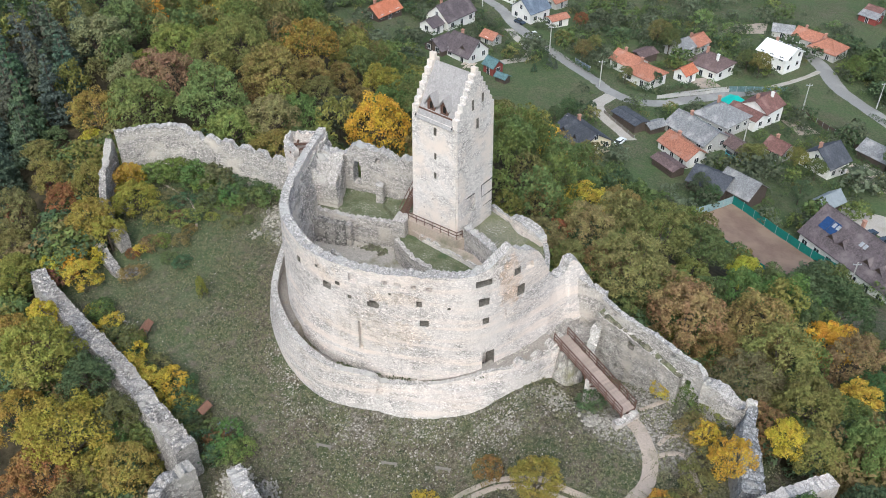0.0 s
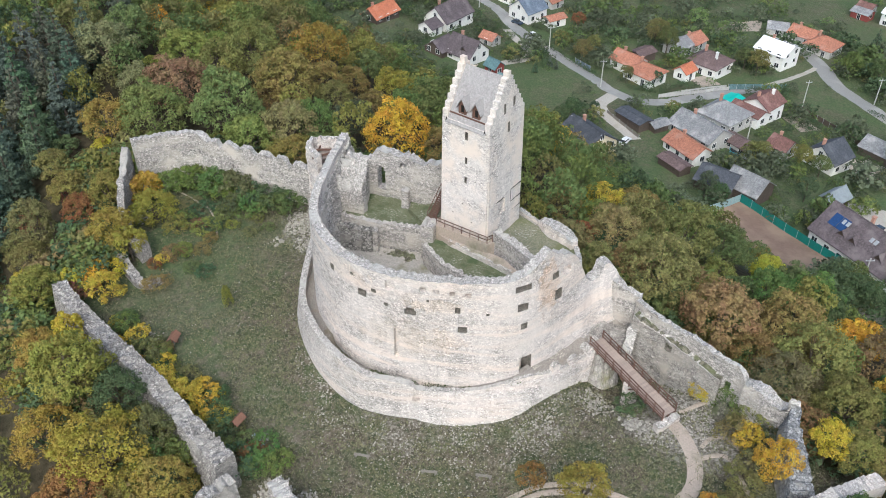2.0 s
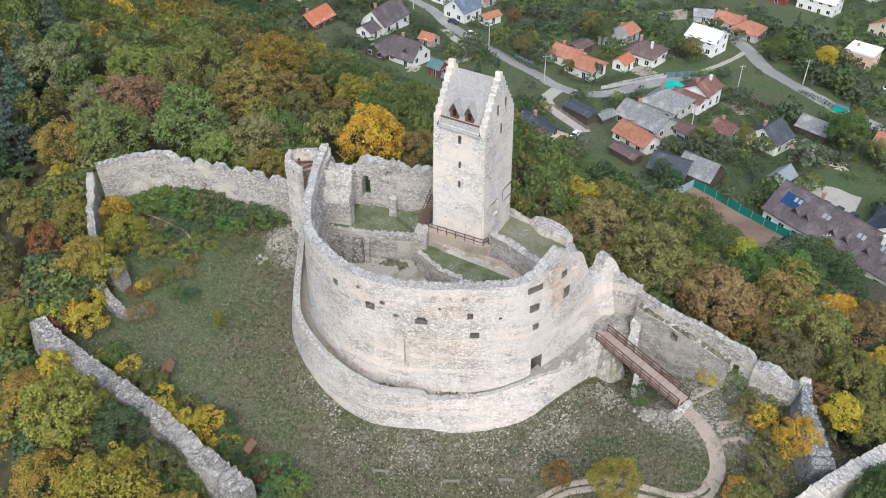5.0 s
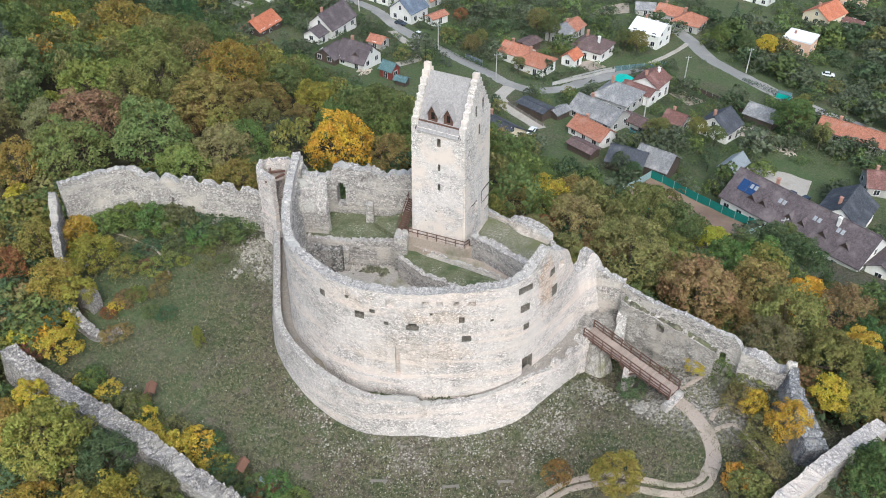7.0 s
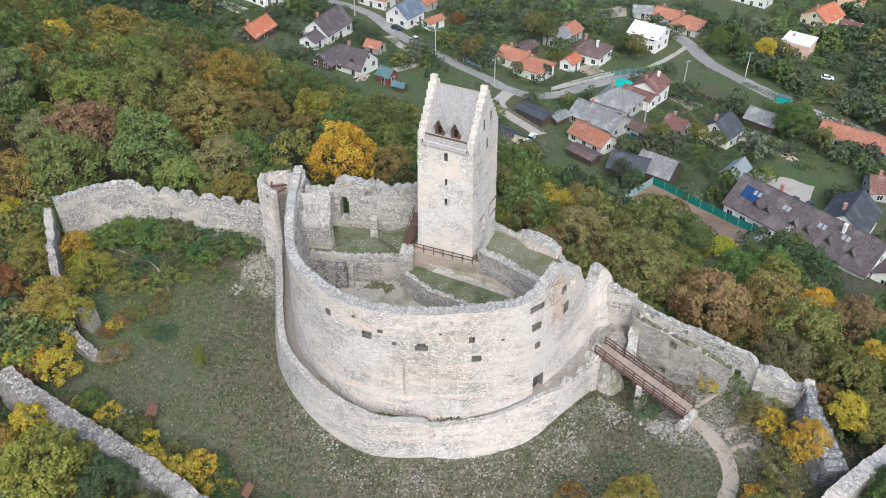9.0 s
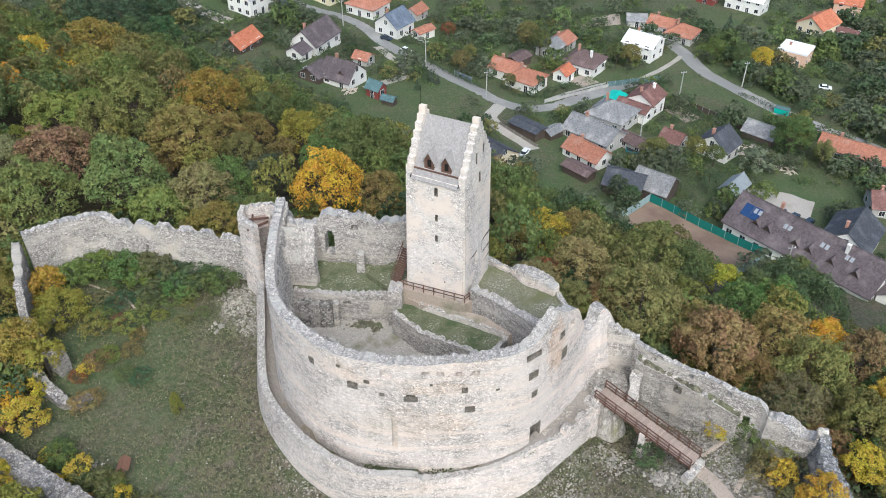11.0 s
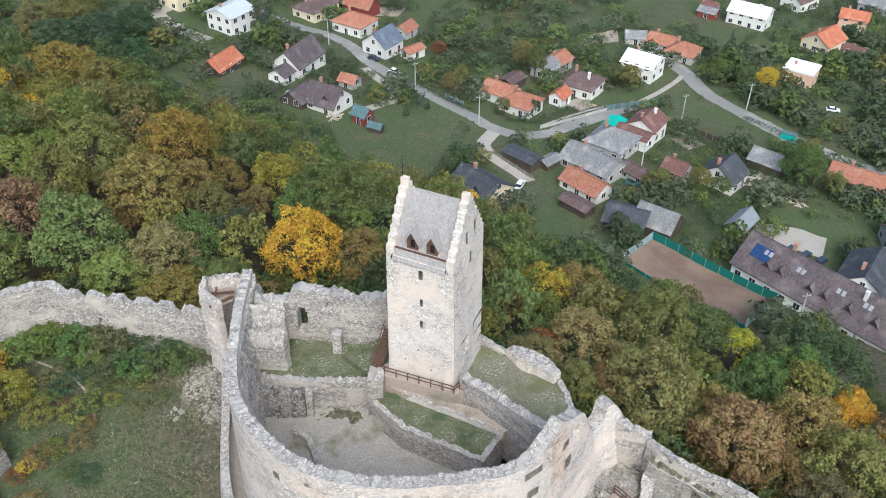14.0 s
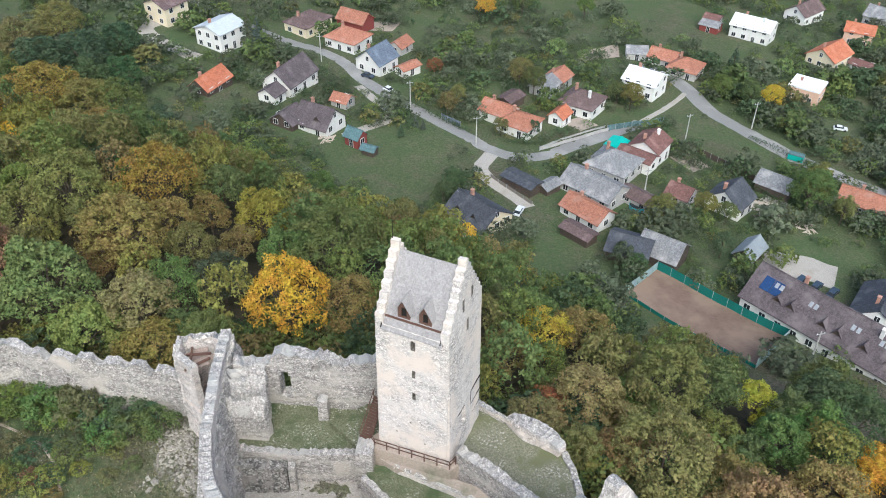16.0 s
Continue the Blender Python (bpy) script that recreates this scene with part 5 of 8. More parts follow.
def tint_at(x, y):
    a = 0.9 * noise.noise(Vector((x * 0.045, y * 0.045, 3.0))) + 0.5 * rnd_t.uniform(-1, 1)
    if x < -36 and y < 100:
        return rnd_t.choice((CITRON, GOLD, GOLD, CITRON, LIME, AMBER, OLIVE))
    if x < -40 and y < 125:
        a += 0.3
    if x > 16 and y < 120:
        a = min(a - 0.03, 0.62)
    if y > 125:
        a += 0.12
    if a < -0.5:
        return DARK
    if a < -0.12:
        return GREEN
    if a < 0.16:
        return LIME
    if a < 0.46:
        return OLIVE if rnd_t.random() < (0.5 if x < 0 else 0.75) else GOLD
    if a < 0.68:
        return BROWNISH if rnd_t.random() < 0.55 and x > -38 else OLIVE
    if y > 100 and -48 < x < 20 and rnd_t.random() < 0.85:
        return rnd_t.choice((GOLD, LIME, OLIVE))
    return YELLOW if rnd_t.random() < 0.8 else ORANGE


WALL_LINES = [[(-23, 106), (-39, 113), (-49, 110), (-48, 100), (-43, 93)], [(-54, 87), (-38, 69), (-27, 57), (-30, 50)], [(18, 78), (25, 67), (32, 59), (28, 51)], [(39, 53), (16, 44)], [(6, 92), (13, 85), (13, 77)], [(-17, 103), (-3, 95), (6, 92)]]


def near_wall(x, y):
    return min(seg_dist(x, y, *a, *b) for line in WALL_LINES for a, b in zip(line, line[1:]))


GLADE = [(-52, 88), (-49, 96), (-50, 112), (-53, 126), (-62, 130), (-64, 112), (-68, 98), (-64, 86)]


FAR = [[crown_leaves(60 + k, 0.72, 1.0, n, 1750, leaf)[0] for k in range(5)] for n, leaf in ((32, 0.028), (14, 0.058), (22, 0.040))]


def wood_mesh(name, trees, label, category):
    """Many far trees or bushes as one object: (x, y, z, height, width, tint, leaves)."""
    rnd = random.Random(77)
    all_v, all_c = [], []
    for x, y, z, hgt, wid, tint, count in trees:
        pool = FAR[0] if count > 700 else FAR[2] if count > 450 else FAR[1]
        v = rnd.choice(pool)[:count * 3]
        a = rnd.uniform(0, math.tau)
        turn = np.array([[math.cos(a), math.sin(a), 0], [-math.sin(a), math.cos(a), 0], [0, 0, 1]])
        all_v.append((v * np.array([wid / 0.72, wid / 0.72, hgt])) @ turn + np.array([x, y, z]))
        shade = rnd.uniform(0.82, 1.18)
        all_c.append(np.tile(np.array([tint[0] * shade, tint[1] * shade, tint[2] * shade, 1.0], dtype=np.float32), (len(v), 1)))
    ob = new(name, leaf_mesh(name, np.concatenate(all_v), M_LEAF_FAR))
    ca = ob.data.color_attributes.new("tint", "FLOAT_COLOR", "POINT")
    ca.data.foreach_set("color", np.concatenate(all_c).ravel())
    return tagged(ob, label, category, kind="stuff")


# the large crowns of the wood: place, tint, height and width
NORTH_TREES = [
    (-36.6, 121.9, FRESH, 15.0, 10.7), (-35.8, 143.7, GOLD, 13.0, 10.4), (-41.2, 140.4, GOLD, 11.1, 8.3), (-24.7, 144.8, AMBER, 12.3, 9.1), (-28.4, 131.1, GOLD, 13.0, 10.2), (-22.7, 135.6, GOLD, 9.0, 6.7),
    (-30.6, 130.1, AMBERBROWN, 8.2, 6.1), (-33.7, 140.0, OLIVE, 8.3, 6.1), (-32.3, 115.1, KHAKI, 10.6, 7.8), (-26.4, 117.4, KHAKI, 12.0, 8.9), (-23.0, 122.4, LIME, 8.7, 6.4), (-16.9, 122.7, DARK, 8.2, 6.1),
    (-14.6, 132.3, AMBERBROWN, 7.3, 5.4), (-20.5, 130.4, OLIVE, 7.7, 5.7), (-11.0, 140.3, AMBER, 11.1, 8.2), (-9.1, 125.8, GREEN, 10.4, 7.7), (-2.5, 126.3, GREEN, 12.9, 9.5), (-15.6, 148.6, GREEN, 10.5, 7.8),
    (-18.8, 150.2, GOLD, 7.1, 5.3), (-18.4, 193.1, GREEN, 12.0, 8.9), (-10.3, 185.3, DARK, 12.3, 9.1), (-6.5, 160.1, GREEN, 11.7, 8.7), (1.4, 179.3, GREEN, 9.8, 7.3), (-2.6, 113.3, KHAKI, 8.6, 6.4),
    (-21.7, 114.8, GREEN, 6.9, 5.1),
]
NORTH_FAR_TREES = [
    (-43.7, 151.9, LIME, 7.9, 5.8), (-32.5, 154.5, DARK, 6.7, 4.9), (-43.4, 215.5, GOLD, 14.4, 12.5), (-52.2, 218.9, AMBER, 15.4, 13.4), (-49.7, 188.9, GOLD, 13.0, 10.3), (-38.9, 202.5, GOLD, 13.0, 11.2),
    (-34.6, 200.8, DARK, 11.6, 8.6), (-28.2, 202.8, DARK, 13.0, 9.9), (-37.1, 216.7, GREEN, 13.0, 10.6), (-43.7, 227.8, DARK, 13.6, 11.8), (-55.2, 239.9, DARK, 14.4, 12.5), (-45.9, 244.0, DARK, 13.7, 11.9),
    (-60.2, 251.3, OLIVE, 14.2, 12.4), (-52.7, 264.3, OLIVE, 13.0, 11.3), (-28.3, 153.3, LIME, 7.2, 5.3), (-17.9, 139.3, OLIVE, 8.2, 6.1), (-45.3, 197.2, LIME, 11.4, 8.4), (-46.3, 175.3, DARK, 8.6, 6.4),
    (-36.5, 234.2, DARK, 11.6, 8.6), (-37.6, 253.4, DARK, 12.5, 9.3),
]
EAST_TREES = [
    (17.9, 118.0, GREEN, 8.1, 6.0), (22.3, 118.8, GREEN, 8.9, 6.6), (22.7, 114.0, YELLOW, 8.7, 6.4), (14.6, 107.2, KHAKI, 7.9, 5.9), (19.6, 105.2, LIME, 7.0, 5.2), (28.2, 113.9, KHAKI, 9.9, 7.3),
    (20.0, 94.3, UMBER, 10.5, 7.8), (16.1, 96.0, RUSTY, 6.0, 4.4), (16.6, 88.0, UMBER, 7.2, 5.3), (19.8, 86.7, AMBERBROWN, 6.8, 5.1), (26.8, 96.2, LIME, 7.6, 5.6), (29.9, 95.0, LIME, 12.8, 9.5),
    (36.6, 96.6, GREEN, 10.4, 7.7), (47.6, 106.8, AMBERBROWN, 6.1, 4.5), (43.9, 96.1, YELLOW, 8.2, 6.1), (23.3, 83.6, UMBER, 11.8, 8.7), (33.0, 88.6, LIME, 7.1, 5.2), (39.5, 86.6, GREEN, 10.0, 7.4),
    (35.0, 85.9, GREEN, 6.6, 4.9), (29.4, 79.8, KHAKI, 9.3, 6.9), (48.2, 87.2, DARK, 9.3, 6.9), (57.3, 94.4, DARK, 11.9, 8.9), (50.5, 82.1, ORANGE, 8.8, 6.5), (29.2, 109.6, LIME, 6.1, 4.5),
    (34.0, 111.3, GOLD, 5.3, 3.9),
]
EAST_SLOPE_TREES = [
    (28.8, 75.3, KHAKI, 13.0, 10.0), (38.7, 77.2, KHAKI, 12.4, 9.2), (38.7, 70.6, KHAKI, 11.5, 8.5), (32.4, 72.0, OLIVE, 8.8, 6.5), (56.7, 88.1, ORANGE, 6.5, 4.8), (39.3, 62.4, LIME, 10.0, 7.4),
    (48.2, 68.0, YELLOW, 7.9, 5.9), (51.3, 75.7, UMBER, 11.1, 8.3), (23.2, 79.7, LIME, 5.9, 4.4), (27.3, 75.7, GOLD, 4.9, 3.7), (59.1, 101.4, GREEN, 13.0, 9.9), (45.7, 92.4, GREEN, 9.5, 7.0),
    (37.7, 71.9, OLIVE, 8.2, 6.1), (37.0, 55.5, OLIVE, 7.6, 5.6), (47.5, 89.7, GREEN, 10.8, 8.0), (55.3, 97.0, DARK, 12.3, 9.1), (46.7, 59.3, GOLD, 6.1, 4.5), (44.5, 63.1, GREEN, 7.5, 5.6),
    (51.2, 70.9, DARK, 8.2, 6.1),
]
WEST_TREES = [
    (-46.3, 70.5, CITRON, 12.1, 8.9), (-52.1, 75.5, CITRON, 8.2, 6.1), (-48.1, 64.6, CITRON, 8.7, 6.5), (-40.9, 61.5, CITRON, 11.4, 8.5), (-36.2, 64.0, GREEN, 7.3, 5.4), (-36.1, 61.9, GREEN, 5.5, 4.1),
    (-33.8, 58.2, CITRON, 8.5, 6.3), (-37.8, 59.2, GOLD, 6.4, 4.8), (-43.8, 59.2, RUSTY, 8.4, 6.2), (-38.9, 56.5, OLIVE, 7.3, 5.4), (-47.2, 57.7, RUSTY, 6.2, 4.6), (-33.1, 62.4, GREEN, 4.6, 3.4),
    (-40.8, 68.6, DARK, 7.6, 5.6), (-56.5, 87.1, GOLD, 7.8, 5.8), (-61.5, 100.9, OLIVE, 9.8, 7.2), (-57.7, 106.9, GOLD, 8.1, 6.0), (-54.8, 102.4, RUSTY, 7.2, 5.3), (-51.2, 105.2, GOLD, 7.8, 5.8),
    (-48.0, 95.1, CITRON, 8.4, 6.2), (-45.4, 93.4, CITRON, 6.1, 4.5), (-61.8, 113.2, OLIVE, 7.8, 5.8), (-55.9, 122.7, CITRON, 9.3, 6.9), (-49.1, 78.3, YELLOW, 6.2, 4.6), (-60.7, 96.0, GOLD, 7.2, 5.3),
]
NORTH_WEST_TREES = [
    (-47.9, 121.5, LIME, 13.0, 10.0), (-46.5, 130.9, UMBER, 12.9, 9.5), (-53.1, 132.4, UMBER, 10.4, 7.7), (-54.2, 142.3, GOLD, 6.6, 4.9), (-61.7, 145.0, UMBER, 13.0, 11.2), (-59.7, 152.6, OLIVE, 12.5, 9.2),
    (-59.6, 167.8, ORANGE, 8.5, 6.3), (-47.3, 143.2, LIME, 13.0, 10.8), (-69.5, 155.3, OLIVE, 12.9, 9.5),
]
BIG_TREES = NORTH_TREES + NORTH_FAR_TREES + EAST_TREES + EAST_SLOPE_TREES + WEST_TREES + NORTH_WEST_TREES


def wood():
    far = []
    for x, y, tint, hgt, wid in BIG_TREES:
        plant(x, y, tint, hgt, squash=wid / (hgt * 0.72), z=ground_z(x, y) - 0.06 * hgt)
    for j in range(0, 70):
        for i in range(0, 63):
            step = 5.3
            x, y = -125 + i * step + (j % 2) * step / 2 + rnd_t.uniform(-1.4, 1.4), 28 + j * step * 0.88 + rnd_t.uniform(-1.4, 1.4)
            edge = near_wall(x, y)
            if inside(ENCLOSURE, x, y) or not inside(FOREST, x, y) or edge < 2.6:
                continue
            if y < 44 or (x > 84) or (x < -66 and y < 66) or (x > -20 and x < 20 and y < 60) or (x < -95 and y < 130) or math.hypot(x + 9.6, y - 113) < 6.5 or (-17 < x < -1 and y < 112):
                continue
            if inside(GLADE, x, y):
                if rnd_t.random() < 0.6:
                    plant(x, y, rnd_t.choice((LIME, GOLD, YELLOW, OLIVE, GREEN, RUST)), rnd_t.uniform(3.0, 5.0), squash=1.35, z=ground_z(x, y) - 1.0, label="small autumn tree on the bare slope outside the wall")
                continue
            if any(math.hypot(x - q[0], y - q[1]) < q[4] * 0.42 + 1.7 for q in BIG_TREES):
                continue
            hh = rnd_t.uniform(8.0, 12.0)
            if x > 16 and y < 100:
                hh = rnd_t.uniform(6.5, 11.5)
            if x < -40 and y < 108:
                hh = rnd_t.uniform(4.5, 7.0)
            if edge < 6:
                hh *= 0.7
            if y > 118 or x > 24:
                hh *= min(1.0, 0.6 + min(seg_dist(x, y, *FOREST[k], *FOREST[k + 1]) for k in range(3, 12)) / 24)
            tint = tint_at(x, y)
            firs = x < -62 and y > 96 and noise.noise(Vector((x * 0.03, y * 0.03, 8))) > -0.1
            wide = rnd_t.uniform(1.1, 1.3) if hh < 8.5 else rnd_t.uniform(0.82, 1.0)
            if firs and y < 170:
                plant(x, y, FIR, rnd_t.uniform(11, 16), "fir")
            elif edge < 7 and y < 128:
                plant(x, y, tint, hh, squash=wide)
            else:
                far.append((x, y, ground_z(x, y), hh, hh * rnd_t.uniform(0.56, 0.68) * wide, tint, 1050))
    made = 0
    while made < 460:
        x, y = rnd_t.uniform(-60, 48), rnd_t.uniform(46, 124)
        edge = near_wall(x, y)
        if inside(ENCLOSURE, x, y) or not inside(FOREST, x, y) or not 1.6 < edge < (15 if x > 16 else 8.5) or (-20 < x < 20 and y < 60):
            continue
        made += 1
        h = rnd_t.uniform(2.4, 4.2) if edge < 4 else rnd_t.uniform(3.5, 6.0)
        far.append((x, y, ground_z(x, y) - 0.3 * h, h * 1.2, h * rnd_t.uniform(1.0, 1.3), rnd_t.choice((GREEN, LIME, OLIVE, GOLD, DARK, BROWNISH)), 480))
    for _ in range(70):
        x, y = rnd_t.uniform(-17, 2), rnd_t.uniform(101, 116)
        if y < 103 - 0.4 * (x + 12):
            continue
        h = rnd_t.uniform(3.0, 5.0)
        far.append((x, y, ground_z(x, y) - 0.3 * h, h * 1.2, h * rnd_t.uniform(1.0, 1.3), rnd_t.choice((GREEN, LIME, OLIVE, DARK)), 480))
    wood_mesh("woodland", far, "dense autumn woodland covering the far hillside", "woodland")


wood()
golden = plant(-9.6, 112.6, ORANGE, 13.2, variant=3, squash=0.84, label="large broad tree with golden orange autumn crown")
for piece in golden.children:
    piece.color = (0.43, 0.270, 0.033, 1)

# ---- bailey: bushes, benches, boards, stones ----
def plant_bush(x, y, tint, height, squash):
    """Low bushes, and tall ones with the finer crown of a small tree sunk to the ground."""
    if height < 3.2:
        return plant(x, y, tint, height, "bush", squash=squash)
    return plant(x, y, tint, height * 1.6, squash=squash * 0.95, z=ground_z(x, y) - height * 0.4, label=TREE_WORDS[tint].replace("broad leafy tree", "tall leafy shrub"), group="bushes of the ward")



for bx, by, tint, hgt, squash in ((-44.6, 102.6, CITRON, 3.6, 1.2), (-43.4, 109.2, LIME, 2.6, 1.2), (-40.6, 110.4, LIME, 2.6, 1.2), (-36.6, 107.8, GREEN, 3.2, 1.2), (-33.0, 106.6, GREEN, 3.4, 1.2), (-35.0, 106.6, LIME, 2.2, 1.1),
                                  (-27.6, 102.4, GREEN, 2.2, 1.2), (-25.2, 102.6, GREEN, 2.4, 1.0), (-30.6, 103.4, GREEN, 2.0, 1.3), (-36.4, 98.6, GOLD, 1.6, 1.3), (-46.9, 106.6, YELLOW, 3.4, 1.0), (-46.4, 108.0, YELLOW, 2.8, 0.9), (-40.6, 99.0, GOLD, 1.8, 1.2),
                                  (-40.0, 93.6, AMBERBROWN, 1.6, 1.1), (-42.2, 91.8, RUST, 1.2, 1.1), (-41.2, 92.8, ORANGE, 1.3, 1.0), (-38.8, 94.2, LIME, 1.5, 1.1), (-33.0, 99.6, GOLD, 1.0, 1.2), (-29.6, 101.0, OLIVE, 1.0, 1.2), (-38.6, 109.6, GREEN, 2.4, 1.3), (-34.6, 108.6, GREEN, 2.8, 1.2), (-31.2, 105.6, DARK, 2.2, 1.2), (-28.4, 104.6, DARK, 2.0, 1.4),
                                  (-26.4, 104.4, DARK, 1.6, 1.3), (-42.6, 110.8, GREEN, 2.0, 1.2), (-37.6, 102.6, DARK, 1.4, 1.5), (-33.6, 103.4, DARK, 1.6, 1.4), (-39.4, 104.2, OLIVE, 1.5, 1.3), (-39.8, 100.6, GREEN, 1.3, 1.5), (-35.8, 99.2, DARK, 1.2, 1.5), (-31.6, 101.8, GREEN, 1.4, 1.4)):
    plant_bush(bx, by, tint, hgt * 1.25, squash)
for bx, by, tint, hgt, squash in ((-44.0, 77.6, ORANGE, 1.8, 0.9), (-40.8, 74.8, ORANGE, 1.6, 0.9), (-36.8, 71.4, YELLOW, 2.4, 1.0), (-33.9, 69.4, YELLOW, 2.6, 1.1), (-32.0, 70.2, ORANGE, 2.2, 1.0), (-39.2, 76.4, GREEN, 1.8, 1.2), (-27.0, 61.4, DARK, 2.0, 1.4),
                                  (-25.2, 62.6, RUST, 1.4, 1.1), (-28.9, 62.4, OLIVE, 1.9, 1.0), (-30.6, 64.4, OLIVE, 1.8, 1.1), (-32.2, 66.8, YELLOW, 1.6, 1.0), (-29.4, 66.0, DARK, 1.6, 1.4), (-38.0, 73.6, DARK, 1.5, 1.2), (-35.4, 71.8, DARK, 1.5, 1.2), (-31.2, 84.4, GOLD, 2.4, 0.4),
                                  (-47.2, 86.6, YELLOW, 2.4, 1.1), (-50.2, 87.0, RUST, 1.8, 1.3), (-49.0, 89.0, ORANGE, 2.4, 1.1), (-47.4, 90.4, YELLOW, 2.2, 1.0), (-51.6, 88.6, YELLOW, 2.4, 1.1), (-41.0, 88.0, BROWNISH, 1.4, 1.4), (-43.6, 81.6, GREEN, 1.4, 1.3), (-41.6, 78.4, OLIVE, 1.2, 1.3)):
    plant_bush(bx, by, tint, hgt * 1.35, squash)
for bx, by, tint, hgt, squash in ((27.2, 58.4, YELLOW, 2.4, 0.9), (26.2, 59.4, OLIVE, 2.2, 0.9), (28.8, 54.6, YELLOW, 3.6, 0.7), (24.4, 66.0, YELLOW, 1.6, 0.9), (27.6, 65.0, GREEN, 2.4, 1.1), (21.0, 50.2, ORANGE, 1.8, 0.9), (21.6, 48.8, OLIVE, 2.4, 1.2), (23.4, 49.6, OLIVE, 2.0, 1.2), (28.4, 61.0, OLIVE, 1.7, 1.4), (26.8, 55.6, OLIVE, 1.6, 1.3), (25.2, 53.2, OLIVE, 1.5, 1.4),
                                  (29.6, 58.6, DARK, 1.6, 1.1), (4.6, 56.9, RUSTY, 2.2, 0.9), (-1.6, 53.6, YELLOW, 2.0, 1.1), (16.6, 65.6, DARK, 1.3, 1.4), (33.6, 60.4, BROWNISH, 2.6, 1.5)):
    plant_bush(bx, by, tint, hgt * 1.35, squash)
plant(34.6, 56.4, ORANGE, 6.4, variant=5, squash=1.0, label="round tree with golden orange crown by the wall")
plant(9.2, 53.0, AMBER, 6.2, variant=2, squash=1.15, label="round tree with golden crown beside the path")
plant(4.6, 50.6, ORANGE, 4.6, variant=1, label="round tree with golden crown beside the path")

hedge_rnd = random.Random(44)
for k in range(30):
    q = k / 29
    bx, by = -45.5 + 22.0 * q + hedge_rnd.uniform(-0.3, 1.7), 81.2 - 20.6 * q + hedge_rnd.uniform(-0.3, 1.7)
    plant(bx, by, hedge_rnd.choice((DARK, DARK, GREEN, GREEN, OLIVE, LIME, YELLOW)), hedge_rnd.uniform(1.0, 2.2), "bush", squash=hedge_rnd.uniform(1.0, 1.5))
for bx, by, tint, hgt in ((-37.0, 91.0, GREEN, 1.5), (-36.2, 94.6, OLIVE, 1.4), (-34.5, 101.8, OLIVE, 1.5), (-35.2, 90.4, DARK, 1.3), (-27.8, 99.0, GREEN, 1.2), (-30.4, 98.4, OLIVE, 1.1), (-37.8, 99.6, RUST, 1.4), (-35.6, 97.0, OLIVE, 1.2)):
    plant(bx, by, tint, hgt, "bush", squash=1.3)

M_PALE_WOOD = material("bleached_wood", (0.22, 0.20, 0.175), (0.15, 0.135, 0.118), 4, 0.9, 0.2)
M_REDWOOD = material("red_brown_boards", (0.20, 0.105, 0.07), (0.14, 0.072, 0.048), 3, 0.8, 0.2)
M_TARP = material("blue_tarpaulin", (0.33, 0.40, 0.45), None, 3, 0.5)


def bench(x, y, yaw):
    th = empty("bench", pose(x, y, ground_z(x, y) - 0.02, 0, 0, yaw), "low bench of bleached timber on the grass", "bench", "benches on the meadow")
    for s in (-0.09, 0.09):
        part("seat_plank", boxes(bmesh.new(), (-0.9, s - 0.075, 0.40, 0.9, s + 0.075, 0.46), bevel=0.01), M_PALE_WOOD, th)
    for s in (-0.7, 0.7):
        part("leg", boxes(bmesh.new(), (s - 0.1, -0.15, -0.15, s + 0.1, 0.15, 0.4)), M_PALE_WOOD, th)


for bx, by, yaw in ((-13.3, 62.2, -14), (-5.9, 59.9, -8), (0.0, 59.3, -12)):
    bench(bx, by, yaw)


def info_board(x, y, yaw, label):
    th = empty("notice_board", pose(x, y, ground_z(x, y) - 0.05, 0, 0, yaw), label, "notice board")
    for s in (-0.6, 0.6):
        part("post", boxes(bmesh.new(), (s - 0.06, -0.06, -0.2, s + 0.06, 0.06, 1.75)), M_REDWOOD, th)
    part("panel", boxes(bmesh.new(), (-0.54, -0.03, 0.5, 0.54, 0.03, 1.55)), M_PALE_WOOD, th, "pale panel")
    for s in (-1, 1):
        bm = bmesh.new()
        v = [bm.verts.new(p) for p in ((-0.85, s * 0.62, 1.5), (0.85, s * 0.62, 1.5), (0.85, 0, 2.05), (-0.85, 0, 2.05), (-0.85, s * 0.62, 1.44), (0.85, s * 0.62, 1.44), (0.85, 0, 1.99), (-0.85, 0, 1.99))]
        for f in ((0, 1, 2, 3), (4, 7, 6, 5), (0, 4, 5, 1), (1, 5, 6, 2), (0, 3, 7, 4)):
            bm.faces.new([v[k] for k in f])
        part("roof", bm, M_REDWOOD, th)


info_board(-36.8, 78.3, 80, "small roofed wooden notice board on the lawn")
info_board(-27.4, 66.4, 60, "dark roofed wooden notice board by the hedge")

bm = bmesh.new()
bmesh.ops.create_grid(bm, x_segments=14, y_segments=4, size=0.5)
for v in bm.verts:
    x, y = v.co.x * 2.2, v.co.y * 0.5
    v.co = Vector((x, y, 0.25 + 0.14 * noise.noise(Vector((x * 3, y * 4, 1)))))
tarp = part("tarpaulin", bm, M_TARP)
tarp.matrix_basis = pose(-25.0, 64.6, ground_z(-25.0, 64.6), 0, 0, -52)
tagged(tarp, "crumpled pale blue tarpaulin on the grass", "tarpaulin")


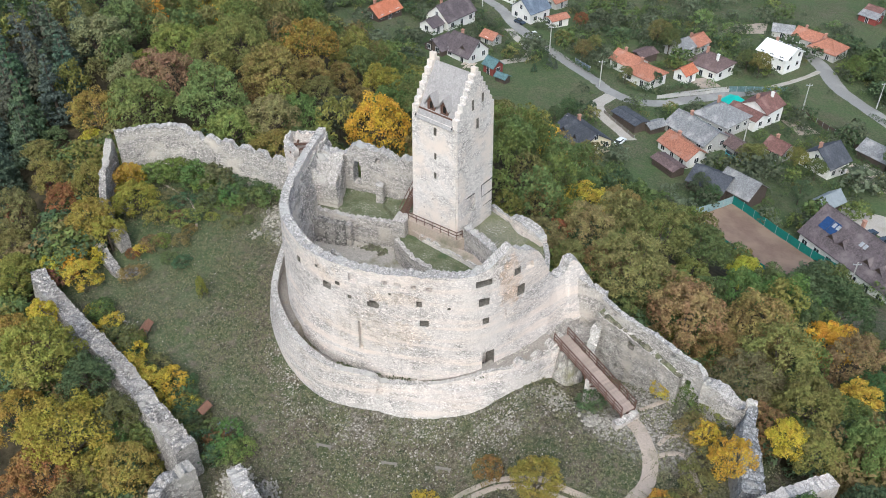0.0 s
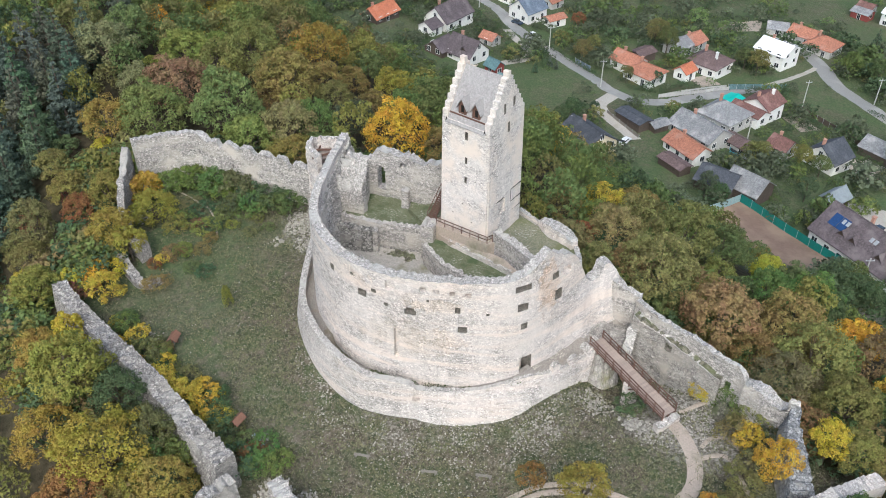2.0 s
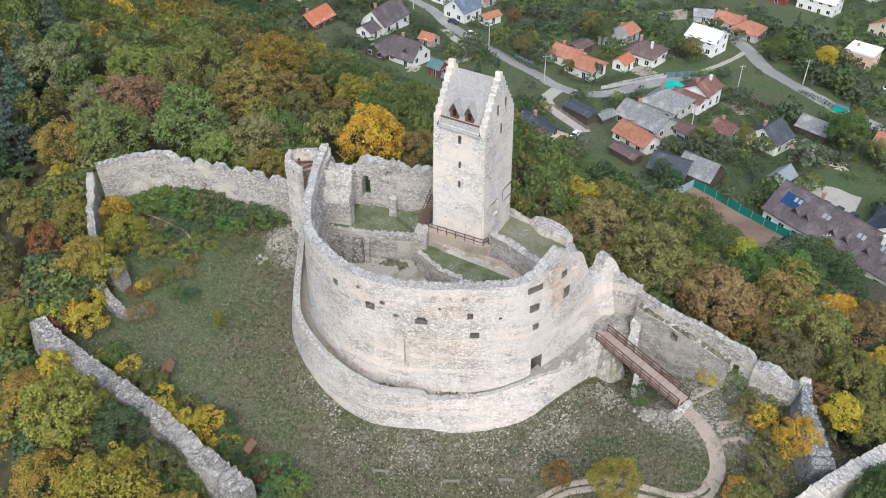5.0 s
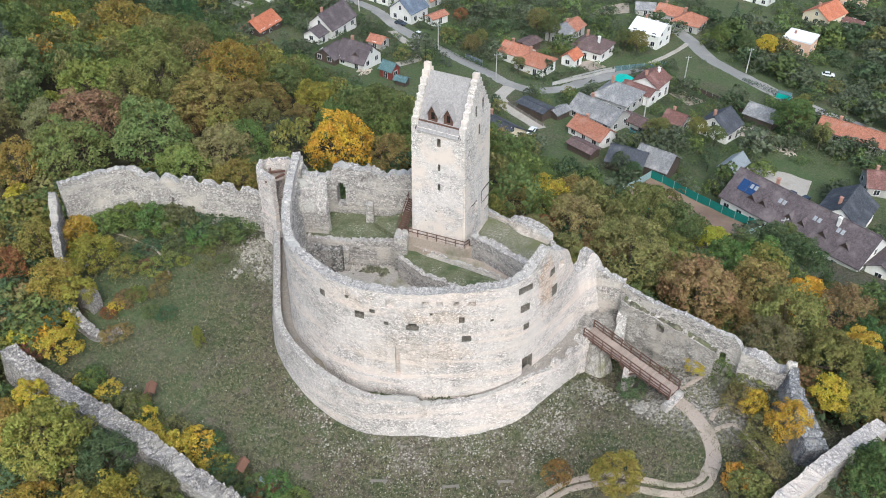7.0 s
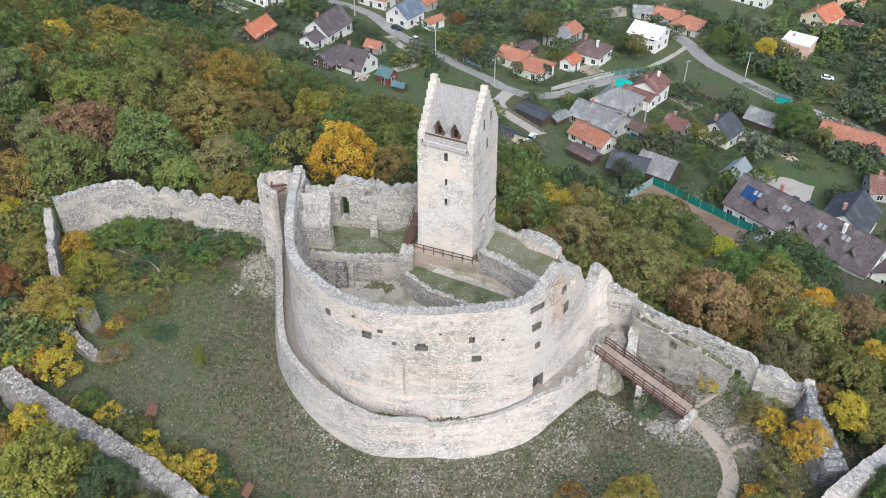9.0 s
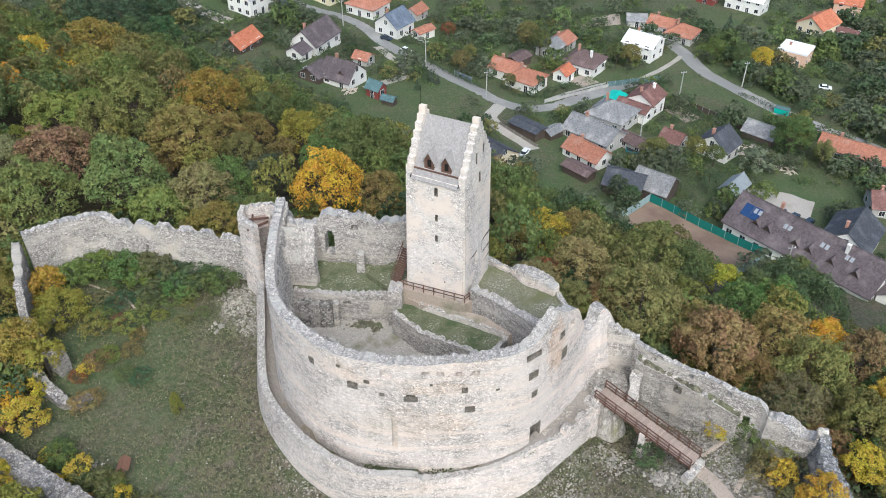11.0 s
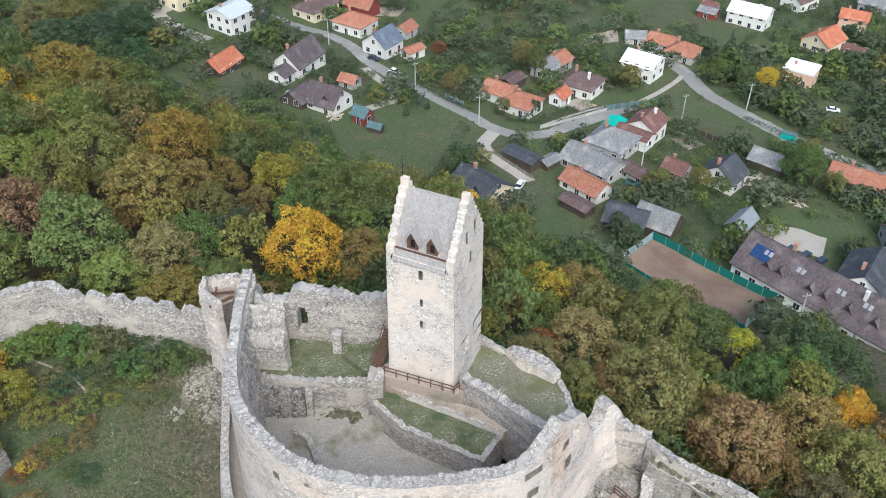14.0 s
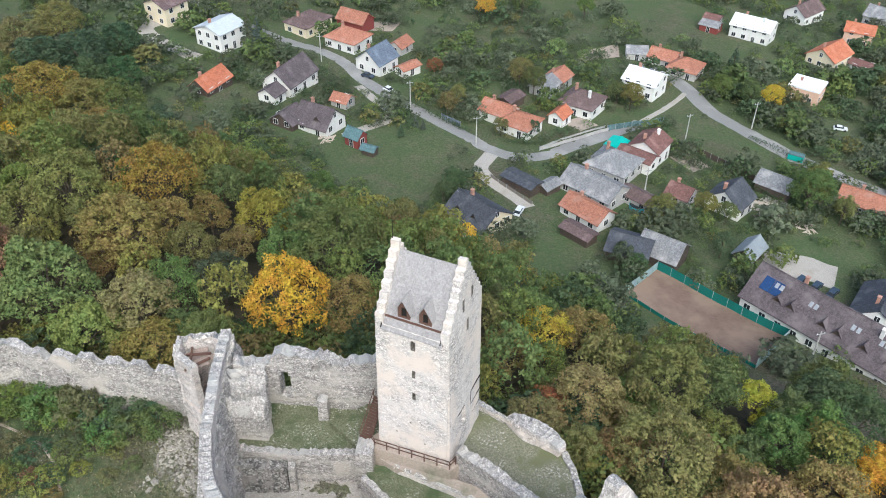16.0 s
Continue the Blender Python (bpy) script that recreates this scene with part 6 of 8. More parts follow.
def rubble():
    """Loose stones on the slopes below the walls."""
    rnd = random.Random(9)
    verts, faces = [], []
    base = [(-1, -.7, -.5), (1, -.8, -.5), (.9, .8, -.4), (-.9, .7, -.5), (-.6, -.5, .5), (.7, -.4, .6), (.5, .6, .45), (-.5, .4, .55)]
    quads = [(0, 3, 2, 1), (4, 5, 6, 7), (0, 1, 5, 4), (1, 2, 6, 5), (2, 3, 7, 6), (3, 0, 4, 7)]

    def stone(x, y, s):
        z = ground_z(x, y)
        a = rnd.uniform(0, math.tau)
        ca, sa = math.cos(a), math.sin(a)
        b = len(verts)
        for p in base:
            px, py, pz = (q * s * rnd.uniform(0.7, 1.2) for q in p)
            verts.append((x + px * ca - py * sa, y + px * sa + py * ca, z + pz * 0.8 + s * 0.2))
        faces.extend(tuple(b + k for k in q) for q in quads)
    for k in range(4200):
        t = rnd.random()
        x = -22 + 36 * t
        yb = np.interp(x, [-22, -18, -12, -4, 2, 8, 14], [79, 73, 67.5, 66.2, 65.6, 67.2, 70])
        y = yb - abs(rnd.gauss(0, 5.0)) - 0.2
        if noise.noise(Vector((x * 0.25, y * 0.25, 6))) < rnd.uniform(-0.5, 0.35):
            continue
        stone(x, y, rnd.choice((0.05, 0.05, 0.06, 0.07, 0.09, 0.12)))
    for cx, cy, r, n, s in ((-22.6, 58.2, 2.0, 420, 0.2), (-23.2, 100.5, 2.6, 420, 0.16), (-22.8, 96.0, 1.4, 120, 0.15), (20.0, 66.5, 3.2, 320, 0.10), (23.5, 61.8, 3.2, 380, 0.10), (18.2, 60.6, 2.0, 200, 0.11), 
                            (-36.0, 71.8, 1.4, 60, 0.16), (-26.5, 96.8, 0.9, 12, 0.3), (-19.0, 57.2, 1.4, 130, 0.16), (16.4, 62.2, 1.6, 120, 0.2), (13.4, 66.0, 2.5, 160, 0.15), (-40.5, 79.5, 2.0, 60, 0.18), (6, 63.5, 3.5, 200, 0.1), (-46.8, 104.0, 1.5, 80, 0.2), (-24.6, 64.8, 1.1, 60, 0.16)):
        for _ in range(n):
            a, q = rnd.uniform(0, math.tau), r * math.sqrt(rnd.random()) * rnd.uniform(0.5, 1.2)
            stone(cx + math.cos(a) * q, cy + math.sin(a) * q, s * rnd.uniform(0.4, 1.3))
    for _ in range(220):
        stone(rnd.uniform(-42, -20), rnd.uniform(66, 102), rnd.choice((0.05, 0.06, 0.09)))
    ob = mesh_of("rubble", verts, faces, material("loose_limestone", (0.35, 0.325, 0.285), (0.22, 0.20, 0.17), 2, 0.95, 0.3, island=0.35))
    tagged(ob, "loose pale limestone rubble scattered over the slope", "rubble", kind="stuff")


rubble()
for pts, w in (([(-43.5, 109.7), (-40.8, 107.7), (-37.8, 104.9), (-35.6, 101.1), (-34.9, 97.7)], 0.32), ([(21.6, 57.0), (22.8, 57.3), (24.2, 57.5), (25.2, 57.0), (25.5, 54.4), (26.0, 51.2)], 0.6), ([(22.6, 58.6), (24.0, 59.8), (25.6, 59.8), (26.6, 58.2)], 0.5), ([(21.6, 63.6), (23.6, 64.4), (25.4, 65.2)], 0.6)):
    ribbon("footpath", pts, w, M_DIRT, "faint trodden footpath through rough grass", "path", lift=0.07, step=0.6)


def foot_line(x0, x1):
    """Places along the foot of the great curtain, with the way out from it."""
    line = np.array(smooth_line(MAIN, 0.25))
    for k in range(1, len(line) - 1):
        p, d = line[k], line[k + 1][:2] - line[k - 1][:2]
        if x0 < p[0] < x1:
            nrm = np.array([d[1], -d[0]]) / np.hypot(*d)
            z = float(np.interp(p[0], [-20, -16, -3, 0.5, 3, 5.5, 14], [6.4, 5.75, 5.65, 6.0, 6.95, 7.75, 7.95]))
            yield p[:2] + nrm * p[5] * (p[3] - z), nrm, z


def foot_debris():
    """Weeds and fallen stones along the foot of the great curtain."""
    rnd = random.Random(61)
    verts, faces = [], []
    for p, nrm, z in foot_line(-17.5, 4.5):
        thick = noise.noise(Vector((p[0] * 0.5, p[1] * 0.5, 20.0)))
        for _ in range(int(max(0, 12 + 34 * thick))):
            c = p + nrm * rnd.uniform(0.05, 0.95) + np.array([rnd.uniform(-0.2, 0.2), rnd.uniform(-0.2, 0.2)])
            a, h = rnd.uniform(0, math.tau), rnd.uniform(0.08, 0.24)
            q = len(verts)
            verts += [(c[0] - math.sin(a) * h * 0.5, c[1] + math.cos(a) * h * 0.5, z), (c[0] + math.sin(a) * h * 0.5, c[1] - math.cos(a) * h * 0.5, z), (c[0] + math.cos(a) * h, c[1] + math.sin(a) * h, z + h)]
            faces.append((q, q + 1, q + 2))
    ob = mesh_of("weeds", verts, faces, material("dark_weeds", (0.06, 0.08, 0.03), (0.10, 0.105, 0.05), 0.6, 0.95, island=0.3))
    tagged(ob, "dark green weeds along the foot of the wall", "weeds", kind="stuff")
    verts, faces = [], []
    base = [(-1, -.7, -.5), (1, -.8, -.5), (.9, .8, -.4), (-.9, .7, -.5), (-.6, -.5, .5), (.7, -.4, .6), (.5, .6, .45), (-.5, .4, .55)]
    for p, nrm, z in foot_line(5.8, 14.5):
        for _ in range(9):
            c = p + nrm * abs(rnd.gauss(0.2, 0.45)) + np.array([rnd.uniform(-0.2, 0.2), rnd.uniform(-0.2, 0.2)])
            r, a, b = rnd.uniform(0.05, 0.17), rnd.uniform(0, math.tau), len(verts)
            for v in base:
                x, y, w = (k * r * rnd.uniform(0.7, 1.2) for k in v)
                verts.append((c[0] + x * math.cos(a) - y * math.sin(a), c[1] + x * math.sin(a) + y * math.cos(a), z + 0.05 + w * 0.8 + r * 0.3))
            faces.extend(tuple(b + k for k in f) for f in ((0, 3, 2, 1), (4, 5, 6, 7), (0, 1, 5, 4), (1, 2, 6, 5), (2, 3, 7, 6), (3, 0, 4, 7)))
    ob = mesh_of("fallen_stones", verts, faces, material("fallen_limestone", (0.42, 0.38, 0.33), (0.26, 0.235, 0.20), 2, 0.95, 0.3, island=0.35))
    tagged(ob, "fallen limestone pieces along the foot of the wall", "rubble", kind="stuff")


foot_debris()


def tufts():
    """Grass tufts over the ward and the terraces' edges."""
    rnd = random.Random(31)
    verts, faces = [], []
    made = 0
    while made < 15000:
        x, y = rnd.uniform(-52, 36), rnd.uniform(46, 112)
        if not inside(ENCLOSURE, x, y) or (-21 < x < 18 and 66 + 0.02 * (x + 2) ** 2 < y < 101) or noise.noise(Vector((x * 0.3, y * 0.3, 11))) < rnd.uniform(-0.6, 0.4):
            continue
        made += 1
        z, s, a = ground_z(x, y), rnd.uniform(0.10, 0.26), rnd.uniform(0, math.tau)
        for k in range(3):
            b = a + k * 2.1
            dx, dy = math.cos(b) * s, math.sin(b) * s
            q = len(verts)
            verts += [(x - dy * 0.45, y + dx * 0.45, z), (x + dy * 0.45, y - dx * 0.45, z), (x + dx, y + dy, z + s * 0.9)]
            faces.append((q, q + 1, q + 2))
    ob = mesh_of("grass_tufts", verts, faces, material("tuft_grass", (0.085, 0.095, 0.042), (0.17, 0.155, 0.095), 0.5, 0.95, island=0.35))
    tagged(ob, "scattered tufts of dry and green grass", "grass", kind="stuff")


tufts()

# ---- village ----
M_PLASTER = material("white_render", (0.74, 0.73, 0.70), (0.64, 0.63, 0.60), 1, 0.9, 0.05, streaks=0.12, random=0.06)
M_CREAM = material("cream_render", (0.70, 0.62, 0.46), (0.62, 0.54, 0.39), 1, 0.9, 0.05, streaks=0.12, random=0.06)
M_PINK = material("salmon_render", (0.66, 0.45, 0.34), (0.58, 0.39, 0.29), 1, 0.9, 0.05, streaks=0.15)
M_GREYW = material("grey_render", (0.45, 0.44, 0.42), (0.36, 0.35, 0.33), 1, 0.9, 0.1, streaks=0.2, random=0.1)
M_TIMBER = material("dark_boards", (0.11, 0.085, 0.07), (0.07, 0.055, 0.045), 2, 0.85, 0.2, streaks=0.3)
M_REDWALL = material("red_boards", (0.24, 0.06, 0.05), (0.17, 0.045, 0.04), 2, 0.8, 0.2)


def roof_material(name, base, patch):
    return material(name, base, tuple(c * 0.72 for c in base), 2.2, 0.8, 0.3, cells=3.2, cell_amount=0.2, joint=0.2, stain=patch, stain_scale=0.35, stain_at=0.56, streaks=0.15, random=0.08)


R_ORANGE = roof_material("orange_tile", (0.42, 0.185, 0.12), (0.34, 0.19, 0.145))
R_BRIGHT = roof_material("bright_orange_tile", (0.50, 0.175, 0.095), (0.44, 0.18, 0.11))
R_BROWN = roof_material("brown_tile", (0.15, 0.105, 0.10), (0.18, 0.13, 0.125))
R_PURPLE = roof_material("plum_brown_tile", (0.125, 0.102, 0.108), (0.155, 0.13, 0.132))
R_GREY = roof_material("grey_slate", (0.26, 0.26, 0.265), (0.33, 0.32, 0.31))
R_SLATE = roof_material("dark_slate", (0.075, 0.08, 0.095), (0.10, 0.105, 0.115))
R_BLUE = roof_material("blue_grey_sheet", (0.14, 0.17, 0.22), (0.17, 0.20, 0.245))
R_WHITE = material("white_sheet_roof", (0.78, 0.79, 0.80), (0.70, 0.71, 0.73), 0.8, 0.5, 0.05, streaks=0.15)
R_LIGHT = material("pale_grey_sheet", (0.50, 0.53, 0.55), (0.42, 0.45, 0.47), 0.8, 0.5, 0.05, streaks=0.2)
R_SHED = material("grey_sheet_roof", (0.24, 0.265, 0.28), (0.19, 0.21, 0.225), 0.8, 0.6, 0.05, streaks=0.2)
R_TEAL = material("teal_sheet", (0.03, 0.42, 0.34), (0.03, 0.34, 0.28), 1, 0.5)
R_GREEN = roof_material("green_grey_sheet", (0.12, 0.20, 0.21), (0.15, 0.23, 0.24))
R_RED = roof_material("dark_red_tile", (0.20, 0.105, 0.09), (0.25, 0.15, 0.13))
M_GLASS = material("window_glass", (0.03, 0.035, 0.04), None, 1, 0.12)
M_WHITE = material("white_paint", (0.75, 0.75, 0.74), (0.68, 0.68, 0.67), 2, 0.6)
M_BRICK = material("chimney_brick", (0.42, 0.24, 0.18), (0.34, 0.19, 0.14), 3, 0.9, 0.2)

shared = {}


def pane_meshes(w, h, frame_mat):
    key = (w, h, frame_mat.name)
    if key not in shared:
        bm = boxes(bmesh.new(), (-w / 2 - 0.08, -0.03, -0.08, w / 2 + 0.08, 0.05, 0.0), (-w / 2 - 0.08, -0.03, h, w / 2 + 0.08, 0.05, h + 0.08), (-w / 2 - 0.08, -0.03, 0, -w / 2, 0.05, h), (w / 2, -0.03, 0, w / 2 + 0.08, 0.05, h), (-0.03, -0.03, 0, 0.03, 0.045, h))
        a = bpy.data.meshes.new("window")
        bm.to_mesh(a)
        bm.free()
        a.materials.append(frame_mat)
        bm = boxes(bmesh.new(), (-w / 2, -0.02, 0, w / 2, 0.02, h))
        b = bpy.data.meshes.new("pane")
        bm.to_mesh(b)
        bm.free()
        b.materials.append(M_GLASS)
        shared[key] = (a, b)
    return shared[key]


def house(x, y, yaw, length, width, eave, ridge, wall_mat, roof_mat, label, category="house", form="gable", over=0.5, chimneys=1, windows=True, storeys=None, trim=None, dormers=()):
    """A house on the ground; local x runs along its ridge."""
    size = 0.96 if category == "long house" else 0.84
    length, width, eave, ridge, over = length * size, width * (0.92 if category == "long house" else size), eave * max(size, 0.9), eave * max(size, 0.9) + (ridge - eave) * size, over * size
    L, W = length / 2, width / 2
    c, s = math.cos(radians(yaw)), math.sin(radians(yaw))
    zs = [ground_z(x + c * a - s * b, y + s * a + c * b) for a in (-L, L) for b in (-W, W)]
    z0 = sum(zs) / 4
    sink = z0 - min(zs) + 0.5
    th = empty("house" if category == "house" else category.replace(" ", "_"), pose(x, y, z0, 0, 0, yaw), label, category, "houses of the village" if category == "house" else "")
    bm = bmesh.new()
    low = [bm.verts.new(p) for p in ((-L, -W, -sink), (L, -W, -sink), (L, W, -sink), (-L, W, -sink))]
    top = [bm.verts.new(p) for p in ((-L, -W, eave), (L, -W, eave), (L, W, eave), (-L, W, eave))]
    for k in range(4):
        bm.faces.new((low[k], low[(k + 1) % 4], top[(k + 1) % 4], top[k]))
    if form == "gable":
        for sx, (a, b) in ((-L, (3, 0)), (L, (1, 2))):
            g = bm.verts.new((sx, 0, ridge - 0.1))
            bm.faces.new((top[a], top[b], g))
    else:
        bm.faces.new(top)
    part("wall", bm, wall_mat, th)
    bm = bmesh.new()
    t = 0.16
    slope = (ridge - eave) / W if W else 0
    if form == "gable":
        for sg in (-1, 1):
            a = [(-L - over, sg * (W + over), eave - over * slope), (L + over, sg * (W + over), eave - over * slope), (L + over, 0, ridge), (-L - over, 0, ridge)]
            v = [bm.verts.new((p[0], p[1], p[2] + t)) for p in a] + [bm.verts.new(p) for p in a]
            for f in ((0, 1, 2, 3), (7, 6, 5, 4), (0, 4, 5, 1), (1, 5, 6, 2), (3, 2, 6, 7), (0, 3, 7, 4)):
                bm.faces.new([v[k] for k in f])
            part("roof_slope", bm, roof_mat, th)
            bm = bmesh.new()
        beam(bm, (-L - over, 0, ridge + t), (L + over, 0, ridge + t), 0.28, 0.12)
    elif form == "hip":
        r = max(0.15, L - W * 0.95)
        e = [(-L - over, -W - over), (L + over, -W - over), (L + over, W + over), (-L - over, W + over)]
        v = [bm.verts.new((p[0], p[1], eave - over * slope * 0.7 + t)) for p in e] + [bm.verts.new((-r, 0, ridge + t)), bm.verts.new((r, 0, ridge + t))]
        for f in ((0, 1, 5, 4), (1, 2, 5), (2, 3, 4, 5), (3, 0, 4)):
            bm.faces.new([v[k] for k in f])
        u = [bm.verts.new((p[0], p[1], eave - over * slope * 0.7)) for p in e]
        for k in range(4):
            bm.faces.new((v[k], u[k], u[(k + 1) % 4], v[(k + 1) % 4]))
        bm.faces.new(u[::-1])
        for k, q in ((0, 4), (1, 5), (2, 5), (3, 4)):
            beam(bm, v[k].co + Vector((0, 0, 0.02)), v[q].co + Vector((0, 0, 0.02)), 0.22, 0.12)
        beam(bm, (-r, 0, ridge + t), (r, 0, ridge + t), 0.25, 0.12)
    else:
        boxes(bm, (-L - 0.2, -W - 0.2, eave, L + 0.2, W + 0.2, eave + 0.3))
        boxes(bm, (-L - 0.2, -W - 0.2, eave + 0.3, L + 0.2, -W, eave + 0.5), (-L - 0.2, W, eave + 0.3, L + 0.2, W + 0.2, eave + 0.5), (-L - 0.2, -W, eave + 0.3, -L, W, eave + 0.5), (L, -W, eave + 0.3, L + 0.2, W, eave + 0.5))
    part("ridge_cap" if form == "gable" else "roof", bm, roof_mat, th)
    for k in range(chimneys):
        cx, cy = (-0.25 + 0.5 * k) * length, (-1) ** k * width * 0.12
        top_z = ridge + 0.75
        part("chimney", boxes(bmesh.new(), (cx - 0.3, cy - 0.3, eave, cx + 0.3, cy + 0.3, top_z), (cx - 0.38, cy - 0.38, top_z, cx + 0.38, cy + 0.38, top_z + 0.12)), M_BRICK if k % 2 == 0 else M_PLASTER, th)
    if windows:
        n = storeys or max(1, int(eave / 2.6))
        for side, half, face in ((0, L, -W), (180, L, W), (90, W, L), (270, W, -L)):
            count = max(1, int(half * 2 / 3.0))
            for fl in range(n + (1 if form == "gable" and side in (90, 270) and ridge - eave > 2.6 else 0)):
                cnt = count if fl < n else max(1, count // 3)
                for k in range(cnt):
                    u = (k + 0.5) / cnt * half * 2 - half
                    door = fl == 0 and k == cnt // 2 and side == 0
                    fm, pm = pane_meshes(1.0, 2.05, trim or M_WHITE) if door else pane_meshes(1.2 if fl < n else 0.9, 1.25, trim or M_WHITE)
                    m = Matrix.Rotation(radians(side), 4, "Z") @ Matrix.Translation((u, (-W if side in (0, 180) else -L) - 0.03, (0.05 if door else 0.95) + fl * 2.75))
                    a = new("door" if door else "window", fm)
                    a.parent, a.matrix_basis = th, m
                    b = new("pane", pm)
                    b.parent = a
    for dx, sg in dormers:
        dm = new("dormer")
        dm.parent = th
        y0, zb = sg * W * 0.72, eave + (ridge - eave) * 0.28
        bm = bmesh.new()
        v = [bm.verts.new(p) for p in ((dx - 1.0, y0, zb), (dx + 1.0, y0, zb), (dx, y0, zb + 1.3))]
        bm.faces.new(v)
        part("gable", bm, M_TIMBER, dm)
        bm = bmesh.new()
        for q in (-1, 1):
            v = [bm.verts.new(p) for p in ((dx + q * 1.25, y0 + sg * 0.3, zb - 0.15), (dx, y0 + sg * 0.3, zb + 1.5), (dx, sg * max(0.2, W * 0.72 - 1.5 / slope), zb + 1.5), (dx + q * 1.25, y0 - sg * 0.1, zb - 0.15))]
            bm.faces.new(v)
            u = [bm.verts.new(p.co - Vector((0, 0, 0.12))) for p in v]
            bm.faces.new(u[::-1])
            bm.faces.new((v[0], v[1], u[1], u[0]))
        part("dormer_roof", bm, roof_mat, dm)
    return th


house(-17.3, 237.0, 49, 11.2, 7, 2.2, 5.0, M_TIMBER, R_BRIGHT, "dark timber chalet with a bright orange tiled roof")
house(2.2, 237.3, 48, 14, 10, 3.4, 7.6, M_PLASTER, R_PURPLE, "white rendered house with a plum brown roof")
house(-3.2, 229.6, 48, 5.0, 6.0, 2.6, 4.4, M_PLASTER, R_PURPLE, "low white annex with a plum brown roof", "annex", chimneys=0)
house(6.2, 214.6, -44, 10.5, 9.5, 2.4, 6.6, M_PLASTER, R_PURPLE, "chalet house with plum roof and timber gable", dormers=((1.5, -1),))
house(-0.6, 216.8, 46, 7, 7.5, 2.0, 4.6, M_TIMBER, R_PURPLE, "dark timber side wing with a plum brown roof", "annex", chimneys=0)
house(13.4, 225.6, -43, 5.2, 4.6, 2.2, 3.6, M_GREYW, R_ORANGE, "small garden house with an orange roof", chimneys=0)
house(13.0, 205.4, -50, 4.4, 4.0, 3.0, 4.7, M_REDWALL, R_GREEN, "small red timber cabin with a green roof", chimneys=0)
house(15.2, 200.6, -40, 3.6, 2.6, 1.8, 2.5, M_TIMBER, R_GREEN, "low garden shed with a green roof", "shed", chimneys=0, windows=False)
house(-13.0, 264.6, 42, 11, 11, 6.0, 7.8, M_PLASTER, R_LIGHT, "two storey white house with a pale sheet roof", storeys=2)
house(-26.8, 283.0, 42, 10, 10, 6.0, 8.2, M_CREAM, R_BROWN, "two storey cream house with balconies", storeys=2)
house(11.7, 275.0, 40, 13, 10, 3.6, 6.2, M_CREAM, R_BROWN, "cream house with a brown hipped roof", form="hip")
house(21.2, 262.4, -47, 12, 10, 3.6, 6.2, M_PLASTER, R_ORANGE, "white house with an orange hipped roof", form="hip")
house(26.2, 247.0, 40, 9.5, 9.5, 3.8, 7.6, M_PLASTER, R_BLUE, "white house with a blue grey roof")
house(35.2, 258.4, 44, 7, 5.2, 2.6, 4.4, M_GREYW, R_ORANGE, "small brick house with an orange roof", chimneys=0)
house(33.8, 243.4, 30, 7, 4.2, 2.5, 3.4, M_PLASTER, R_ORANGE, "low white outbuilding with an orange roof", "outbuilding", chimneys=0)
house(25.7, 276.8, -46, 11, 7, 3.2, 5.8, M_REDWALL, R_ORANGE, "red barn with a pale orange roof", "barn", chimneys=0, windows=False)
house(50.4, 215.4, -50, 9.5, 7.2, 3.2, 5.4, M_PLASTER, R_ORANGE, "white bungalow with an orange roof")
house(53.6, 209.2, -50, 10, 8.8, 3.2, 5.6, M_PLASTER, R_ORANGE, "white bungalow wing with an orange hipped roof", form="hip")
house(65.2, 212.0, 40, 5.5, 4.6, 3.0, 4.6, M_PLASTER, R_BRIGHT, "tiny white house with a bright orange roof", chimneys=0)
house(67.6, 229.2, 41, 7.4, 7, 3.0, 5.0, M_GREYW, R_GREY, "old long house with a grey roof", chimneys=0)
house(73.2, 234.2, 41, 7.0, 7, 3.0, 5.05, M_GREYW, R_ORANGE, "old house end with an orange roof", chimneys=1)
house(73.9, 218.8, -48, 11, 10.5, 3.4, 6.4, M_PLASTER, R_BROWN, "white bungalow with a dark hipped roof", form="hip", chimneys=2)
house(96.2, 228.4, -50, 11, 10.5, 5.0, 7.4, M_PLASTER, R_WHITE, "two storey house with a white sheet roof", storeys=2)
house(111.6, 246.5, -48, 9.5, 7, 3.0, 5.2, M_GREYW, R_ORANGE, "old farmhouse with a faded orange roof")
house(114.6, 239.0, -48, 10, 9.5, 3.0, 5.8, M_GREYW, R_ORANGE, "farmhouse wing with a faded orange hipped roof", form="hip")
house(153.1, 265.6, -49, 15, 10.5, 5.2, 7.8, M_PLASTER, R_WHITE, "large white house with a white roof", storeys=2, chimneys=2)
house(141.6, 272.1, -50, 7, 6, 2.6, 3.6, M_REDWALL, R_GREY, "low annex with a grey roof", "annex", chimneys=0)
house(144.8, 276.6, -50, 6, 5, 3.0, 4.2, M_GREYW, R_RED, "small shed with a red roof", "shed", chimneys=0)
house(167.2, 244.6, 26, 13, 11, 3.8, 7.2, M_CREAM, R_BRIGHT, "cream house with a bright orange roof")
house(190.3, 260.8, -42, 10.5, 8.5, 5.2, 7.4, M_PINK, R_BRIGHT, "two storey salmon house with an orange roof", storeys=2)
house(176.0, 239.0, -60, 9, 5.4, 2.2, 3.2, M_GREYW, R_RED, "low shed with a brown red roof", "shed", chimneys=0)
house(143.2, 221.5, -50, 10, 9, 4.6, 4.9, M_PINK, R_WHITE, "salmon house with a white flat roof", form="flat", chimneys=1, storeys=1)
